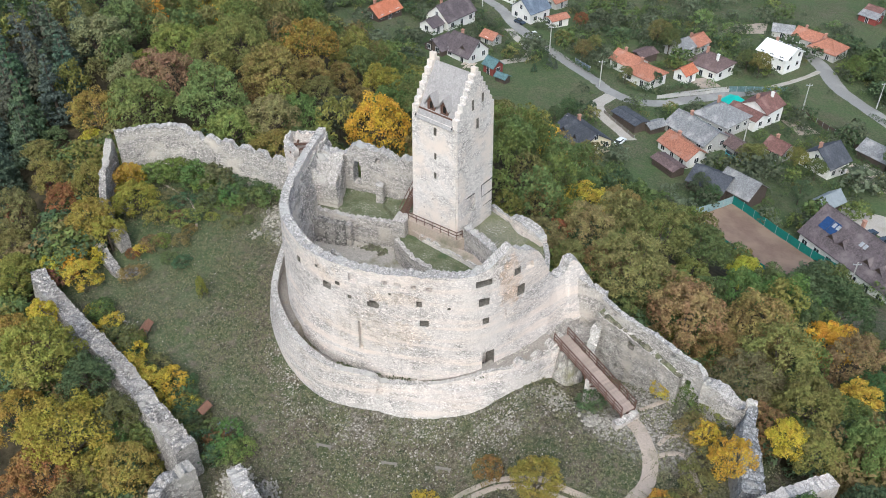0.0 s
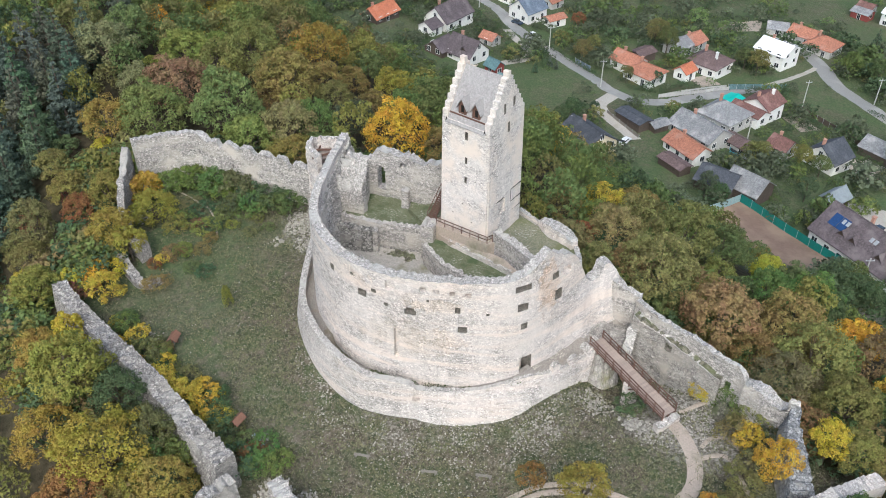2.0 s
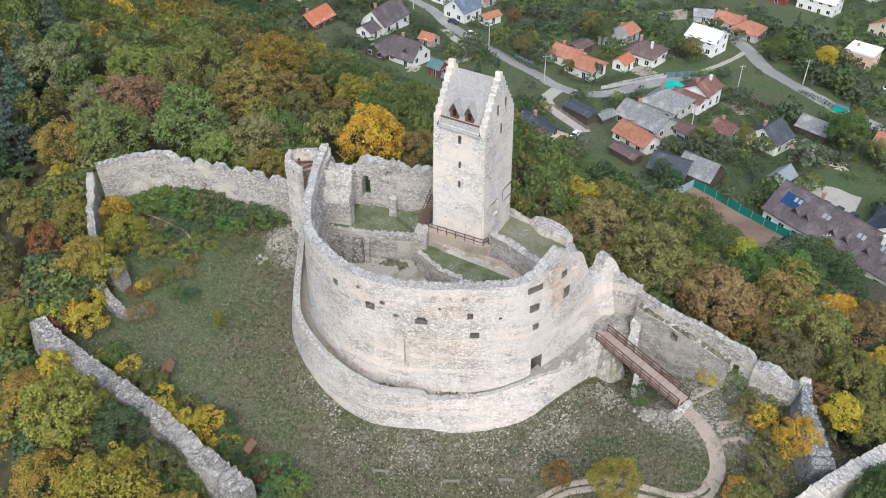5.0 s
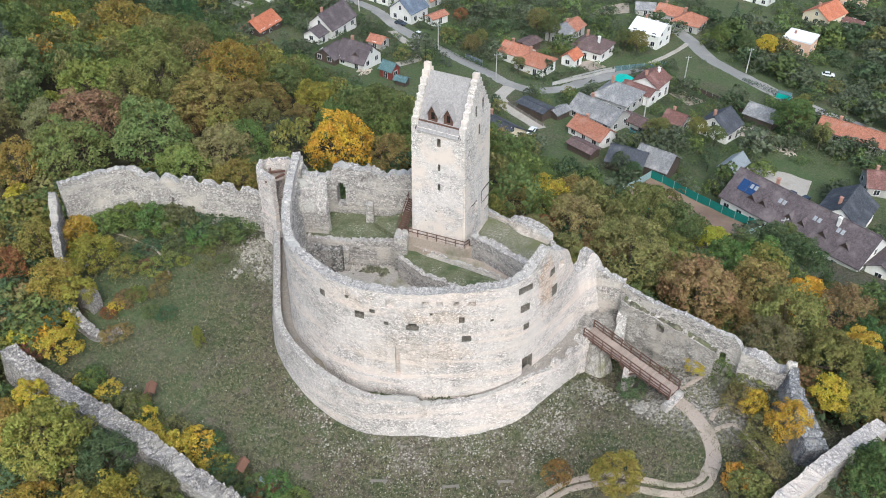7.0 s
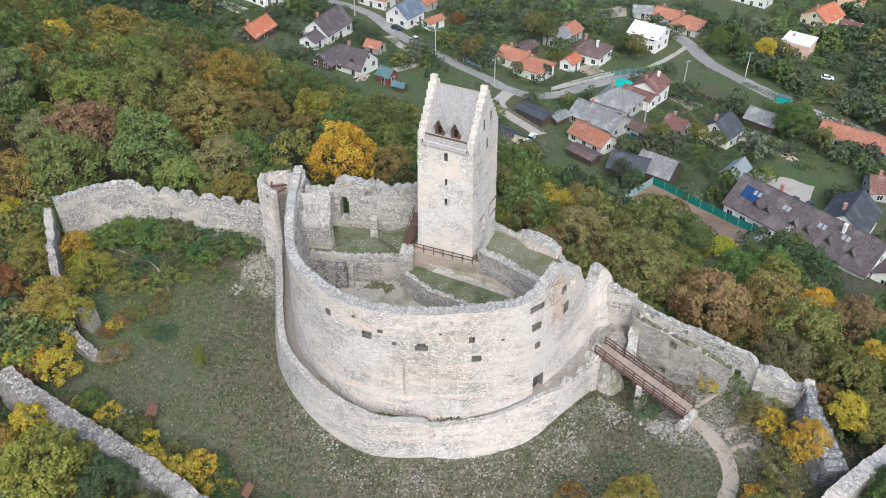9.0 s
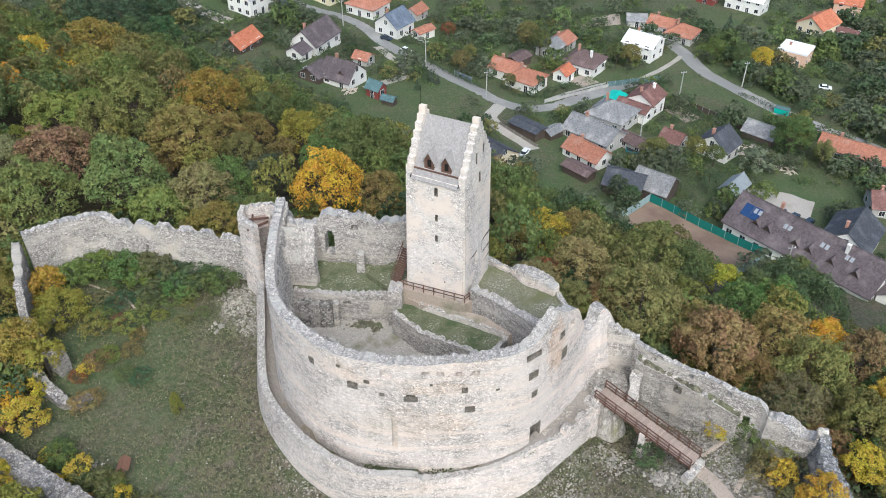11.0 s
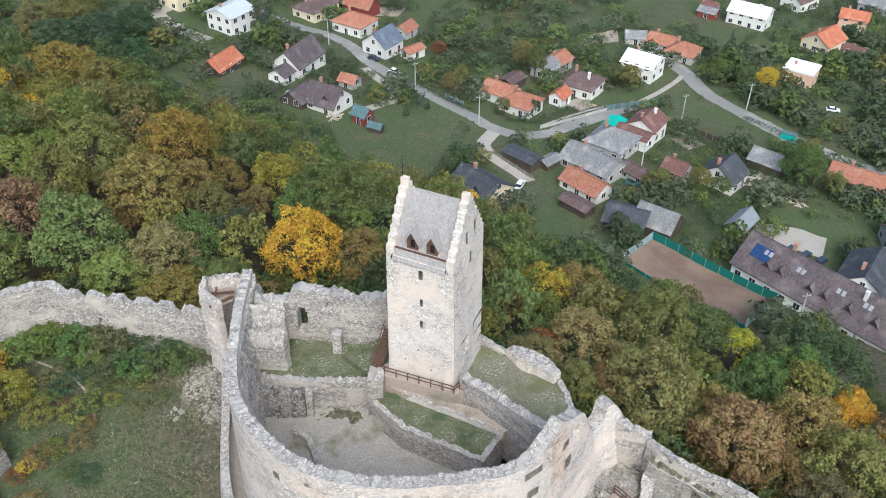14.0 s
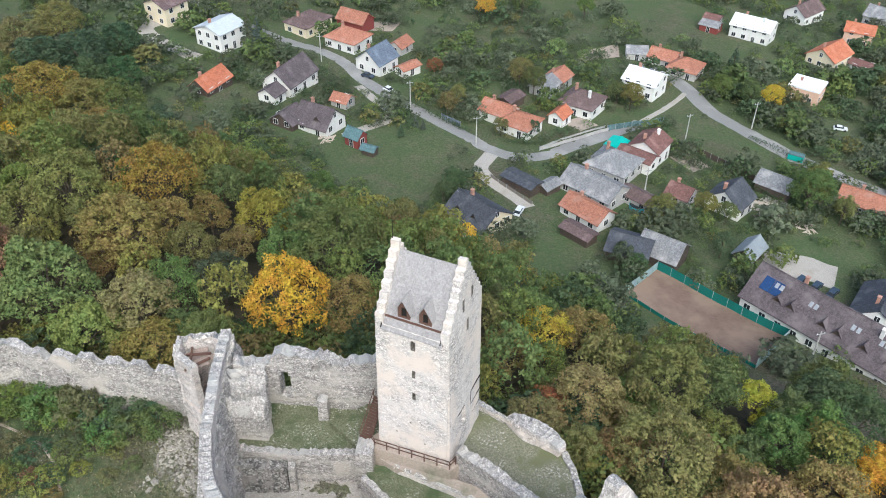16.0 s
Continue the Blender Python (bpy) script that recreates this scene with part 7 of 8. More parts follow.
house(80.4, 193.0, 40, 9, 8.5, 4.6, 7.0, M_PLASTER, R_RED, "white house with a brown red roof", chimneys=2)
house(75.6, 189.6, -54, 10, 5.2, 3.4, 4.6, M_PLASTER, R_RED, "low wing with a brown red roof", "annex", chimneys=0)
house(73.6, 196.6, 40, 5.4, 4.4, 2.6, 3.0, M_GREYW, R_TEAL, "lean-to with a bright teal sheet roof", "shed", chimneys=0, windows=False)
house(68.6, 187.2, -52, 11.5, 11, 3.4, 6.8, M_GREYW, R_GREY, "grey house with a steep grey hipped roof", form="hip")
house(60.2, 178.6, -58, 15, 9.5, 3.0, 5.8, M_GREYW, R_GREY, "long farmhouse with a weathered grey roof")
house(54.8, 169.6, -62, 11.5, 7, 2.8, 5.0, M_PLASTER, R_ORANGE, "white cottage with an orange roof")
house(50.2, 163.0, -60, 8, 4, 2.2, 2.8, M_TIMBER, R_BROWN, "row of low dark sheds", "shed", chimneys=0, windows=False)
house(31.6, 171.4, -60, 12.4, 10.8, 2.5, 5.9, M_CREAM, R_SLATE, "cream chalet house with a large dark slate roof", chimneys=1, dormers=((-2.2, -1), (2.0, -1)))
house(45.0, 183.0, -58, 9.5, 4.6, 2.6, 3.1, M_TIMBER, R_SLATE, "open carport with a dark roof", "carport", chimneys=0, windows=False)
house(50.6, 181.0, 28, 5.2, 3.4, 2.0, 2.8, M_TIMBER, R_GREY, "small wooden shed with a grey roof", "shed", chimneys=0, windows=False)
house(58.2, 156.0, -40, 9.5, 9, 3.0, 5.4, M_TIMBER, R_SLATE, "dark barn with a blue black roof", "barn", chimneys=0, windows=False)
house(64.0, 153.8, -50, 9.5, 8.4, 3.2, 6.2, M_TIMBER, R_GREY, "old wooden barn with a grey shingled roof", "barn", chimneys=0, windows=False)
house(82.4, 151.8, 33, 7.5, 4.6, 2.4, 4.4, M_TIMBER, R_SHED, "small steep shed with a grey sheet roof", "shed", chimneys=0, windows=False)
house(88.2, 169.6, 33, 8.5, 9.5, 3.6, 7.2, M_PLASTER, R_SLATE, "white house with a dark grey roof")
house(103.4, 175.0, -55, 9, 7, 3.0, 5.2, M_TIMBER, R_GREY, "dark barn with a grey roof", "barn", chimneys=0, windows=False)
house(78.8, 174.0, -54, 6, 6, 2.8, 4.8, M_GREYW, R_RED, "small cottage with a patched red roof")
house(68.8, 173.8, -60, 9, 5, 2.5, 3.8, M_GREYW, R_BROWN, "low outbuilding with a brown roof", "outbuilding", chimneys=0)
house(122.2, 163.6, -49, 19, 8.5, 3.2, 5.4, M_GREYW, R_ORANGE, "long outbuilding with an orange roof", "outbuilding")
house(114.6, 141.0, -24, 10, 8.5, 3.2, 5.8, M_GREYW, R_RED, "house with a dark red roof")
house(183.2, 281.4, 24, 14, 9.5, 4.0, 7.2, M_PLASTER, R_BROWN, "white house with a steep brown roof")
house(211.0, 276.0, -60, 11, 9.5, 4.0, 7.2, M_GREYW, R_GREY, "grey house with a slate roof")
house(105.0, 251.6, -20, 7, 6, 2.6, 4.2, M_GREYW, R_GREY, "low hut with a grey roof", "shed", chimneys=0)
house(56.2, 223.4, 34, 7, 5, 2.4, 3.2, M_TIMBER, R_BROWN, "brown wooden shed in the garden", "shed", chimneys=0, windows=False)
# the long building beside the field, and its wings
LONG = house(82.8, 125.4, -63.5, 32, 12.2, 3.6, 8.2, M_PLASTER, R_PURPLE, "long white building with a plum roof and dormers", "long house", chimneys=2, storeys=1, dormers=((-9.6, -1), (-7.0, -1), (-1.0, -1), (1.8, -1), (6.4, -1), (11.2, -1)))
LONG_ROOF = Matrix.Translation((0, 0, 3.6 * 0.96 + 4.6 * 0.96 + 0.22)) @ Matrix.Rotation(math.atan2(4.6 * 0.96, 6.1 * 0.92), 4, "X")
bm = bmesh.new()
for k in range(2):
    boxes(bm, (-13.6 + k * 1.9, -4.6, 0, -11.8 + k * 1.9, -1.9, 0.08))
M_SOLAR = material("solar_glass", (0.025, 0.06, 0.16), None, 1, 0.2)
sol = part("solar_panel", bm, M_SOLAR, LONG, "blue solar panels")
sol.matrix_basis = LONG_ROOF
M_SKYLIGHT = material("skylight_glass", (0.34, 0.36, 0.38), None, 1, 0.2)
for dx in (-10.6, -4.0, 3.8, 8.8):
    bm = boxes(bmesh.new(), (dx - 0.8, -3.2, 0, dx - 0.15, -2.2, 0.1), (dx + 0.15, -3.2, 0, dx + 0.8, -2.2, 0.1))
    sk = part("skylight", bm, M_SKYLIGHT, LONG)
    sk.matrix_basis = LONG_ROOF
house(96.4, 129.6, 38, 13, 11, 3.6, 7.4, M_PLASTER, R_SLATE, "wing with a steep dark slate roof", "annex", chimneys=1)
house(92.6, 110.6, 34, 12, 6, 3.2, 4.8, M_PLASTER, R_PURPLE, "terrace wing with a plum roof", "annex", chimneys=0)

# roads, tracks and yards
M_GRAVEL = material("pale_gravel", (0.42, 0.385, 0.34), (0.29, 0.265, 0.23), 2.2, 0.95, 0.3, stain=(0.30, 0.27, 0.22), stain_scale=0.3, stain_at=0.58)
ribbon("road", [(-20, 300), (-6, 279), (3, 268), (12, 260), (18, 251), (21, 240), (27, 228), (33, 218), (39, 208), (43, 201), (48, 196.4), (55, 196), (63, 199.6), (72, 203.4), (80, 207), (87, 210.5)], 3.9, M_ASPHALT, "narrow grey asphalt village road", "road")
ribbon("lane", [(86, 210), (94, 215.4), (101, 220.5), (109, 227)], 1.6, M_GRAVEL, "narrow worn lane behind the gardens", "lane", lift=0.07)
ribbon("road", [(104, 246), (109, 236), (110, 226), (109.6, 216), (114, 201), (118.5, 189), (124, 180), (131, 169), (142, 154), (158, 135), (190, 100)], 5.2, M_ASPHALT, "grey asphalt road through the valley", "road", lift=0.10)
ribbon("track", [(43, 198), (40.5, 195), (38.4, 191.5), (39.4, 186), (42, 180.6), (44, 175)], 3.4, M_GRAVEL, "pale gravel drive to a house", "track", lift=0.08)
ribbon("track", [(19, 236), (21.4, 229), (24, 222), (22.8, 217), (17.6, 213.6), (11, 209.6)], 2.6, M_GRAVEL, "rutted pale dirt track", "track", lift=0.08)
ribbon("yard", [(-27, 283), (-33, 277), (-30, 269), (-24, 260), (-20, 256)], 4.5, M_GRAVEL, "pale concrete drive", "yard", lift=0.08)
ribbon("yard", [(85, 149), (91, 148), (97, 143)], 8.5, M_GRAVEL, "pale gravel car yard behind the long building", "yard", lift=0.09)
ribbon("yard", [(97, 110), (106, 102)], 9, M_GRAVEL, "paved terrace beside the long building", "yard", lift=0.09)
ribbon("yard", [(23.4, 172.0), (27.0, 165.6), (31.4, 160.6)], 3.2, M_GRAVEL, "pale paved strip beside the chalet", "yard", lift=0.09)
M_FIELD = material("bare_earth", (0.20, 0.135, 0.10), (0.155, 0.105, 0.078), 0.7, 0.95, 0.3, stain=(0.24, 0.17, 0.125), stain_scale=0.12, stain_at=0.5)


def plot(name, corners, mat, label, category, lift=0.08):
    """A four-sided plot that follows the ground."""
    a, b, c, d = (np.array(p, dtype=float) for p in corners)
    n = 16
    verts = []
    for i in range(n + 1):
        for j in range(n + 1):
            u, v = i / n, j / n
            p = (a * (1 - u) + b * u) * (1 - v) + (d * (1 - u) + c * u) * v
            verts.append((*p, ground_z(*p) + lift))
    faces = [(i * (n + 1) + j, i * (n + 1) + j + 1, (i + 1) * (n + 1) + j + 1, (i + 1) * (n + 1) + j) for i in range(n) for j in range(n)]
    return tagged(mesh_of(name, verts, faces, mat, smooth=True), label, category, kind="structure")


FIELD = [(61.5, 150.5), (51.5, 143.8), (62.5, 118.5), (75.2, 127.2)]
plot("sports_ground", FIELD, M_FIELD, "bare brown earth playing field", "field")
for k, q in enumerate(([(66, 212), (69, 207), (75, 210), (72, 215)], [(86, 193), (88, 185), (94, 187), (91, 195)], [(43, 251), (47, 257), (53, 256), (50, 250)], [(27, 274), (30, 281), (40, 280), (36, 273)], [(94, 170), (98, 164), (105, 168), (101, 174)], [(84, 248), (90, 256), (104, 262), (100, 252)])):
    plot("vegetable_plot", q, M_DIRT if k != 4 else M_GRAVEL, "dug over garden plot with bare soil", "garden plot", lift=0.07)

M_NET = material("teal_netting", (0.018, 0.14, 0.12), (0.02, 0.19, 0.16), 2, 0.7, 0.1, streaks=0.3)
M_NETW = material("pale_netting", (0.32, 0.42, 0.42), (0.22, 0.32, 0.33), 2, 0.7, 0.1, streaks=0.3)
M_POLE = material("grey_concrete", (0.45, 0.44, 0.42), (0.36, 0.35, 0.33), 3, 0.9, 0.1)
M_STEEL = material("galvanised_steel", (0.42, 0.43, 0.44), None, 2, 0.5, metal=0.4)


def fence(name, a, b, height, mat, label, spacing=3.0, post_mat=M_STEEL, gap=0.05):
    a, b = Vector((*a, 0)), Vector((*b, 0))
    n = max(1, round((b - a).length / spacing))
    th = empty(name, Matrix(), label, "fence")
    pts = [a.lerp(b, k / n) for k in range(n + 1)]
    for p in pts:
        p.z = ground_z(p.x, p.y)
        bm = bmesh.new()
        beam(bm, p - Vector((0, 0, 0.3)), p + Vector((0, 0, height + 0.1)), 0.09)
        part("post", bm, post_mat, th)
    for p, q in zip(pts, pts[1:]):
        bm = bmesh.new()
        u = (q - p).normalized() * 0.04
        side = Vector((-u.y, u.x, 0)).normalized() * 0.015
        v = [bm.verts.new(w) for w in (p + u + side + Vector((0, 0, gap)), q - u + side + Vector((0, 0, gap)), q - u + side + Vector((0, 0, height)), p + u + side + Vector((0, 0, height)))]
        w = [bm.verts.new(x.co - side * 2) for x in v]
        bm.faces.new(v)
        bm.faces.new(w[::-1])
        for k in range(4):
            bm.faces.new((v[k], w[k], w[(k + 1) % 4], v[(k + 1) % 4]))
        part("netting" if "net" in label else "panel", bm, mat, th)


fence("net_fence", FIELD[0], FIELD[3], 2.0, M_NET, "tall teal net fence along the playing field")
fence("net_fence", FIELD[1], FIELD[0], 2.0, M_NETW, "pale faded net fence along the playing field")
fence("net_fence", FIELD[2], FIELD[1], 0.8, M_NET, "low dark net fence along the playing field")
fence("net_fence", FIELD[3], FIELD[2], 2.2, M_NETW, "pale faded net fence along the playing field")
fence("garden_fence", (55, 198.6), (76, 206.4), 1.1, M_GREYW, "grey panel fence along the road", 2.5, gap=0.2)
fence("garden_fence", (76, 207), (93, 210), 1.6, R_GREEN, "green sheet fence along the road", 2.5)
fence("garden_fence", (39.6, 188), (45, 176), 0.9, M_PALE_WOOD, "low pale wooden fence beside the drive", 2.5)
fence("garden_fence", (36, 216.5), (39.5, 212.0), 1.5, R_BLUE, "pale blue sheet fence beside the road", 2.2)


def utility_pole(x, y, height, mat=M_POLE):
    th = empty("utility_pole", Matrix.Translation((x, y, ground_z(x, y) - 0.3)), "slim grey concrete utility pole with a crossarm", "pole", "poles along the road")
    bm = bmesh.new()
    bmesh.ops.create_cone(bm, cap_ends=True, segments=8, radius1=0.17, radius2=0.1, depth=height, matrix=Matrix.Translation((0, 0, height / 2)))
    part("post", bm, mat, th)
    part("crossarm", boxes(bmesh.new(), (-0.8, -0.06, height - 0.6, 0.8, 0.06, height - 0.48)), M_STEEL, th)
    for s in (-0.7, 0, 0.7):
        part("insulator", boxes(bmesh.new(), (s - 0.04, -0.04, height - 0.48, s + 0.04, 0.04, height - 0.3)), M_WHITE, th)


for px, py, ph in ((29.5, 222, 8), (40.6, 202.5, 8), (94, 200, 8), (71, 176, 8), (12, 252, 8), (116, 205, 8), (74, 119.5, 7.5)):
    utility_pole(px, py, ph)


def car(x, y, yaw, paint, label):
    """A parked car with a shaped body, glazed cabin and four wheels."""
    th = empty("car", pose(x, y, ground_z(x, y) + 0.08, 0, 0, yaw) @ Matrix.Scale(0.84, 4), label, "car", "parked cars")

    def shell(name, prof, half, mat, taper=0.0):
        bm = bmesh.new()
        rows = [[bm.verts.new((px, s * (half - taper * max(0, pz - 0.8)), pz)) for px, pz in prof] for s in (-1, 1)]
        n = len(prof)
        for r in rows:
            bm.faces.new(r)
        for k in range(n):
            bm.faces.new((rows[0][k], rows[0][(k + 1) % n], rows[1][(k + 1) % n], rows[1][k]))
        bmesh.ops.bevel(bm, geom=bm.edges[:], offset=0.04, segments=1, affect="EDGES")
        return part(name, bm, mat, th)
    shell("body", [(-2.1, 0.3), (2.1, 0.3), (2.15, 0.65), (1.95, 0.82), (0.95, 0.93), (-1.9, 0.95), (-2.15, 0.75)], 0.86, paint)
    shell("cabin", [(0.95, 0.92), (0.35, 1.38), (-1.25, 1.4), (-1.9, 0.94)], 0.80, M_GLASS, 0.3)
    shell("roof", [(0.38, 1.36), (0.30, 1.44), (-1.2, 1.46), (-1.3, 1.37)], 0.68, paint)
    for wx in (-1.3, 1.3):
        for wy in (-0.8, 0.8):
            bm = bmesh.new()
            bmesh.ops.create_cone(bm, cap_ends=True, segments=14, radius1=0.32, radius2=0.32, depth=0.22, matrix=Matrix.Translation((wx, wy, 0.3)) @ Matrix.Rotation(math.pi / 2, 4, "X"))
            part("wheel", bm, M_DARK, th)


P_WHITE = material("white_car_paint", (0.75, 0.76, 0.77), None, 1, 0.25)
P_DARK = material("dark_car_paint", (0.05, 0.07, 0.10), None, 1, 0.25)
P_SILVER = material("silver_car_paint", (0.40, 0.42, 0.44), None, 1, 0.3, metal=0.5)
car(41.2, 173.4, 50, P_WHITE, "white hatchback parked on the gravel drive")
car(22.6, 241.4, -45, P_DARK, "dark car parked beside the road")
car(26.4, 232.4, -58, P_WHITE, "white car parked on the verge")
for cx, cy in ((88.6, 142.8), (90.6, 140.6), (92.6, 138.2)):
    car(cx, cy, 30, P_DARK, "dark car parked in the gravel yard")
car(77.6, 130.6, -63, P_WHITE, "white car parked beside the field fence")
car(141, 202, -30, P_WHITE, "white car parked among the trees")

# garden trees, hedges and far bushes
for tx, ty, tint, hgt, kind in ((-6, 260, FIR, 12, "fir"), (-3.6, 258, FIR, 11, "fir"), (105, 165.5, GREEN, 12, "tree"), (108.6, 169, OLIVE, 11, "tree"), (110.5, 160.5, OLIVE, 8, "tree"), (126, 213, YELLOW, 9, "tree"), (121, 216, GREEN, 9, "tree"), (62, 233.5, BROWNISH, 9, "tree"), (64, 228, GREEN, 9, "tree"),
                               (40.5, 240.5, RUST, 6, "tree"), (38, 218.4, OLIVE, 6.5, "tree"), (42, 223, OLIVE, 6, "tree"), (87, 217.4, OLIVE, 8.5, "tree"), (84.6, 221, GREEN, 7, "tree"), (133, 243, FIR, 8, "fir"), (29.4, 181.6, DARK, 6.5, "tree"), (26.4, 178.6, DARK, 5.5, "tree"), (69, 166, OLIVE, 7, "tree"),
                               (72, 168.5, OLIVE, 6, "tree"), (80.4, 166.4, OLIVE, 7, "tree"), (84, 163.6, GREEN, 6, "tree"), (76.4, 152.6, DARK, 6.5, "tree"), (54, 151.6, DARK, 6.5, "tree"), (56.5, 149.8, DARK, 5, "tree"), (3, 250.6, DARK, 5, "tree"), (101, 282, GREEN, 9, "tree"), (67, 281, YELLOW, 9, "tree"), (81, 286, GREEN, 9, "tree"),
                               (36.2, 187.6, DARK, 3.4, "tree"), (116, 222, GREEN, 8, "tree"), (56, 206, DARK, 4.5, "tree"), (48, 206.5, OLIVE, 5, "tree"), (24, 208, FIR, 4, "fir"), (28.5, 212.5, FIR, 4, "fir"), (30, 211, FIR, 3.4, "fir")):
    plant(tx, ty, tint, hgt, kind, group="trees of the village gardens")


def gardens():
    rnd = random.Random(21)
    items = []
    blocked = [(o.matrix_basis.translation.x, o.matrix_basis.translation.y) for o in scene.objects if o.parent is None and o.get("group") == "houses of the village" or o.get("category") in ("shed", "annex", "barn", "outbuilding", "long house", "car", "carport")]
    lines = [[(3, 268), (18, 251), (21, 240), (33, 218), (43, 201), (55, 196), (72, 203), (95, 216), (112, 232)], [(110, 226), (109, 216), (114, 201), (124, 180), (142, 154), (190, 100)], [(43, 198), (38, 191), (44, 175)]]
    sage = (0.075, 0.088, 0.052)
    pale = (0.092, 0.108, 0.066)
    tints = [GREEN, DARK, OLIVE, GREEN, LIME, DARK, sage, sage, sage, pale, pale, pale, GREEN, sage, DARK, sage, FRESH, pale]
    for k in range(9000):
        near = k >= 6400
        x, y = (rnd.uniform(-12, 128), rnd.uniform(138, 262)) if near else (rnd.uniform(-75, 235), rnd.uniform(95, 330))
        if inside(FOREST, x, y) or hill(x, y) - valley(x, y) > 4:
            continue
        dens = noise.noise(Vector((x * 0.045, y * 0.045, 1.7)))
        east = 0.5 if x > 120 + (220 - y) * 0.2 and y < 235 else 0.0
        meadow = 0.95 if (10 < x < 45 and 180 < y < 212) or (40 < x < 60 and 150 < y < 178) or inside([(89, 292), (114, 308), (146, 304), (146, 279), (142, 250), (129, 236), (113, 264)], x, y) or inside([(86, 152), (98, 140), (116, 150), (108, 162)], x, y) or inside([(60, 118), (70, 100), (85, 90), (110, 100), (86, 118)], x, y) or inside([(92, 199), (96, 212), (106, 211), (117, 187), (106, 180)], x, y) or inside([(-6, 216), (12, 193), (28, 184), (36, 205), (24, 215)], x, y) else 0.0
        if dens + rnd.uniform(-0.5, 0.5) + east - meadow + (0.25 if near else 0.0) < -0.24:
            continue
        if any((x - a) ** 2 + (y - b) ** 2 < (33 if near else 46) for a, b in blocked) or inside([(49, 143), (61, 153), (78, 127), (62, 116)], x, y):
            continue
        if min(seg_dist(x, y, *a, *b) for ln in lines for a, b in zip(ln, ln[1:])) < 4.0:
            continue
        h = rnd.uniform(1.3, 4.0) * (1.7 if rnd.random() < 0.2 else 1) * (1.3 if east else 1) * (0.72 if near else 1)
        items.append((x, y, ground_z(x, y) - 0.3 * h, h * 1.2, h * rnd.uniform(0.9, 1.3), rnd.choice(tints), int(40 + h * 42)))
    wood_mesh("garden_shrubbery", items, "mixed garden trees and shrubs between the village houses", "shrubbery")
    hedge = []
    for a, b in (((91, 197), (95, 187)), ((95, 187), (103, 166)), ((45, 201), (55, 199)), ((25, 226), (38, 206)), ((112, 199), (122, 182)), ((8, 226), (18, 238))):
        n = int(math.hypot(b[0] - a[0], b[1] - a[1]) / 1.1)
        for k in range(n):
            x, y = a[0] + (b[0] - a[0]) * k / n, a[1] + (b[1] - a[1]) * k / n
            x, y = x + (2.8 if a[0] in (25, 45) else 0), y + (2.2 if a[0] in (25, 45) else 0)
            hedge.append((x, y, ground_z(x, y) - 0.6, 2.0, 1.5, DARK, 110))
    wood_mesh("hedge", hedge, "dark green clipped garden hedges", "hedge")


gardens()


M_TURQ = material("turquoise_plastic", (0.05, 0.28, 0.34), (0.04, 0.22, 0.28), 2, 0.5)
M_LUMBER = material("weathered_lumber", (0.46, 0.40, 0.34), (0.30, 0.255, 0.21), 3, 0.9, 0.2, island=0.3)


def lumber_heap(x, y, radius, count, label):
    """Boards and beams thrown on a heap."""
    rnd = random.Random(int(x * 7 + y))
    th = empty("lumber_heap", Matrix.Translation((x, y, ground_z(x, y))), label, "lumber")
    for k in range(count):
        a, q = rnd.uniform(0, math.tau), radius * math.sqrt(rnd.random())
        p = Vector((math.cos(a) * q, math.sin(a) * q, 0.15 + 0.5 * rnd.random() * (1 - q / radius)))
        t, h = rnd.uniform(0, math.pi), rnd.uniform(0.6, 1.7)
        d = Vector((math.cos(t) * h, math.sin(t) * h, rnd.uniform(-0.12, 0.12)))
        bm = bmesh.new()
        beam(bm, p - d, p + d, rnd.uniform(0.14, 0.34), 0.12)
        part("board", bm, M_LUMBER, th)


lumber_heap(95.4, 167.6, 4.6, 60, "spread heap of pale weathered boards in a yard")
lumber_heap(101.6, 160.2, 2.2, 22, "small heap of pale broken boards")
lumber_heap(6.6, 208.4, 1.8, 14, "loose boards and pallets beside the chalet")


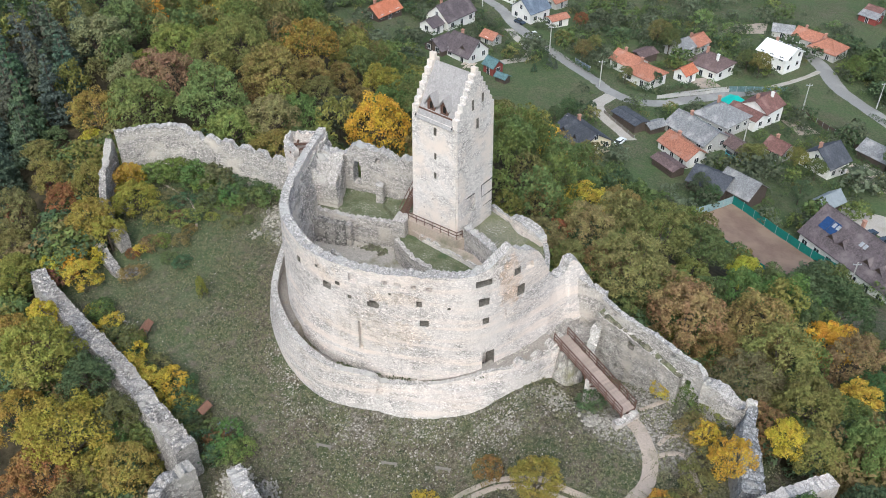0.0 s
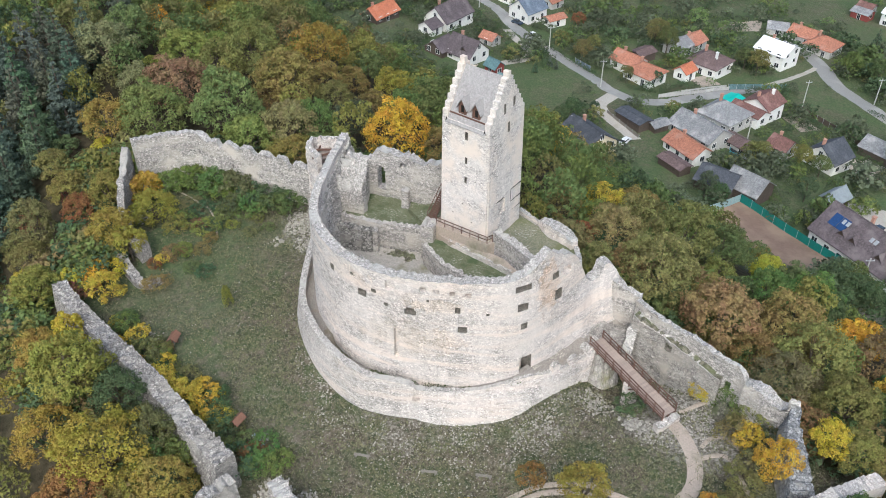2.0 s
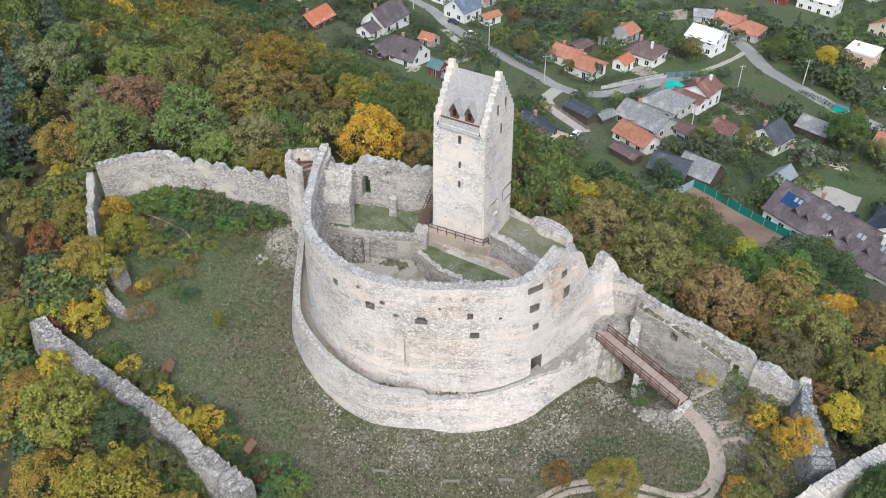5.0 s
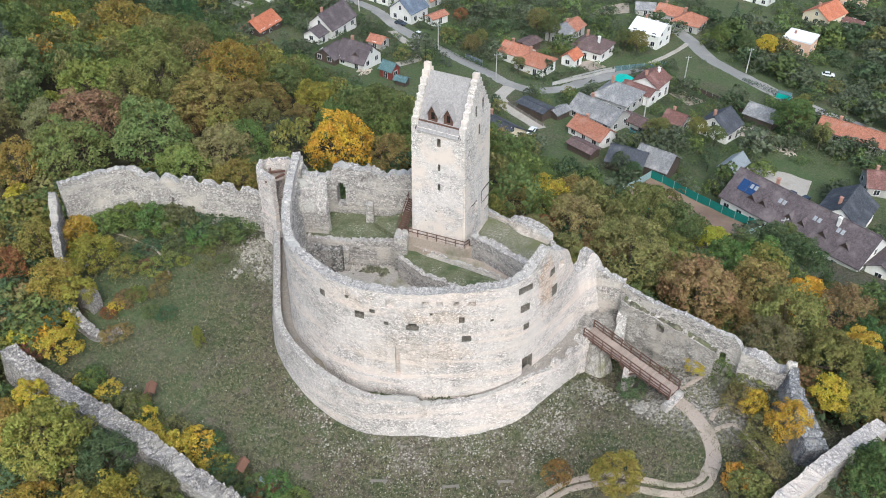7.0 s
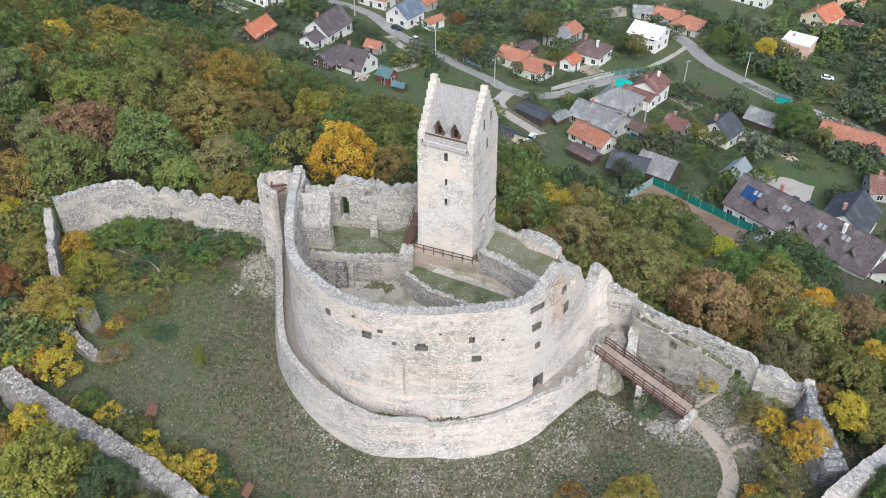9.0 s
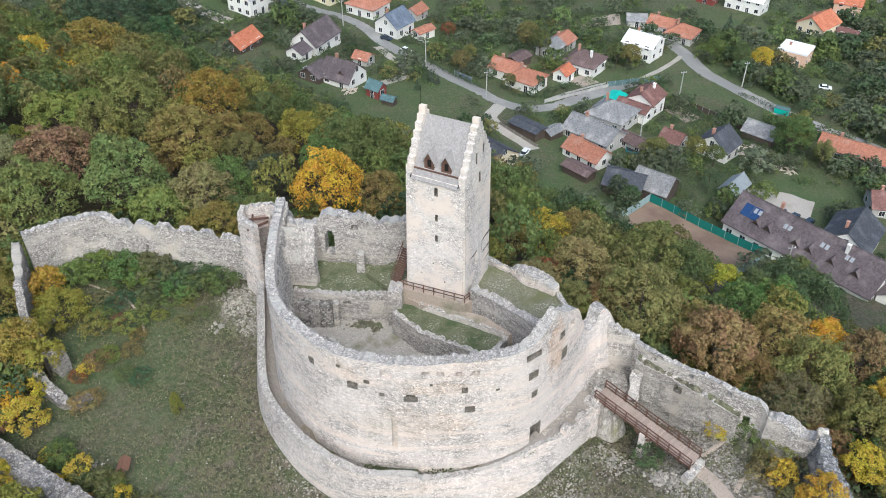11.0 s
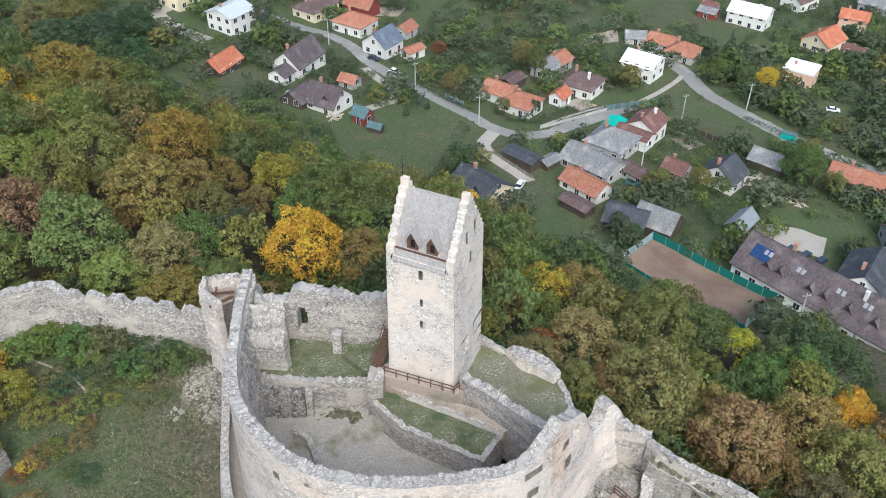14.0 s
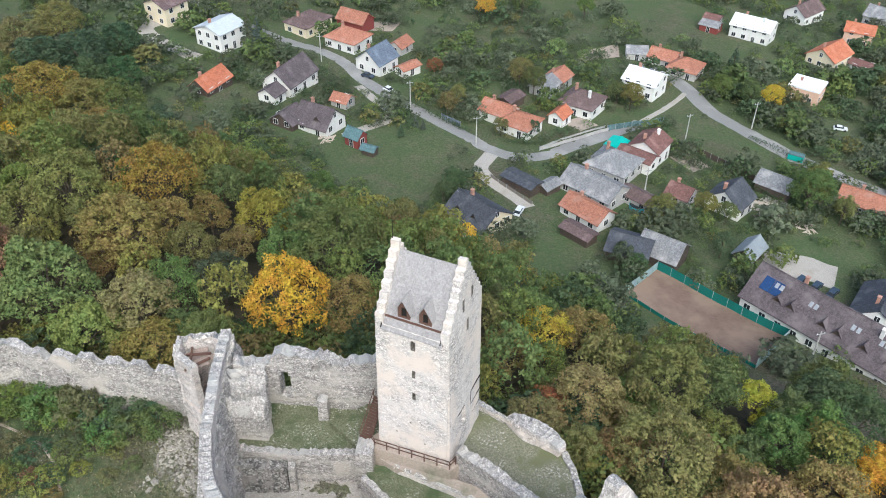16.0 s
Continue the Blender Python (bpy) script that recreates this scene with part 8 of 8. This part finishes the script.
def pool(x, y, r):
    th = empty("garden_pool", Matrix.Translation((x, y, ground_z(x, y))), "round turquoise garden pool with dark water", "pool")
    for name, r0, z0, z1, mat in (("wall", r, 0.0, 0.9, M_TURQ), ("water", r - 0.12, 0.1, 0.72, M_GLASS)):
        bm = bmesh.new()
        bmesh.ops.create_cone(bm, cap_ends=name == "water", segments=28, radius1=r0, radius2=r0, depth=z1 - z0, matrix=Matrix.Translation((0, 0, (z0 + z1) / 2)))
        if name == "wall":
            bmesh.ops.solidify(bm, geom=bm.faces[:], thickness=0.1)
        part(name, bm, mat, th)


pool(67.8, 172.2, 1.9)


def container(x, y, yaw):
    th = empty("container", pose(x, y, ground_z(x, y), 0, 0, yaw), "teal steel waste container beside the road", "container")
    part("body", boxes(bmesh.new(), (-1.8, -0.95, 0.25, 1.8, 0.95, 1.7), bevel=0.06), R_TEAL, th)
    for sx in (-1.5, 1.5):
        part("skid", boxes(bmesh.new(), (sx - 0.12, -0.9, 0.0, sx + 0.12, 0.9, 0.25)), M_STEEL, th)
    part("lid", boxes(bmesh.new(), (-1.85, -1.0, 1.7, 1.85, 1.0, 1.8)), R_GREEN, th)


container(117.9, 188.2, -48)
fence("garden_fence", (92.4, 198.2), (104.6, 172.4), 1.5, M_TIMBER, "dark board fence along the meadow strip", 2.0)
fence("garden_fence", (55.4, 199.6), (62, 203.0), 0.7, M_GREYW, "low pale garden fence beside the road", 1.6, gap=0.2)
fence("garden_fence", (62, 203.0), (76, 208.4), 0.7, M_GREYW, "low pale garden fence beside the road", 1.6, gap=0.2)


def zigzag_paving():
    """Rows of pale zigzag kerbs below the chalet house."""
    th = empty("zigzag_kerb", Matrix(), "rows of pale zigzag concrete kerbs in a bank", "kerb")
    a, b = Vector((25.0, 171.6, 0)), Vector((30.8, 162.4, 0))
    out = Vector((-0.84, -0.54, 0))
    for r in range(5):
        bm = bmesh.new()
        prev = None
        for k in range(25):
            p = a.lerp(b, k / 24) + out * (r * 0.95 - 1.4 + (0.28 if k % 2 else -0.28))
            p.z = ground_z(p.x, p.y) + 0.34
            if prev:
                beam(bm, prev, p, 0.2, 0.2)
            prev = p
        part("kerb_row", bm, M_PLASTER, th)


zigzag_paving()
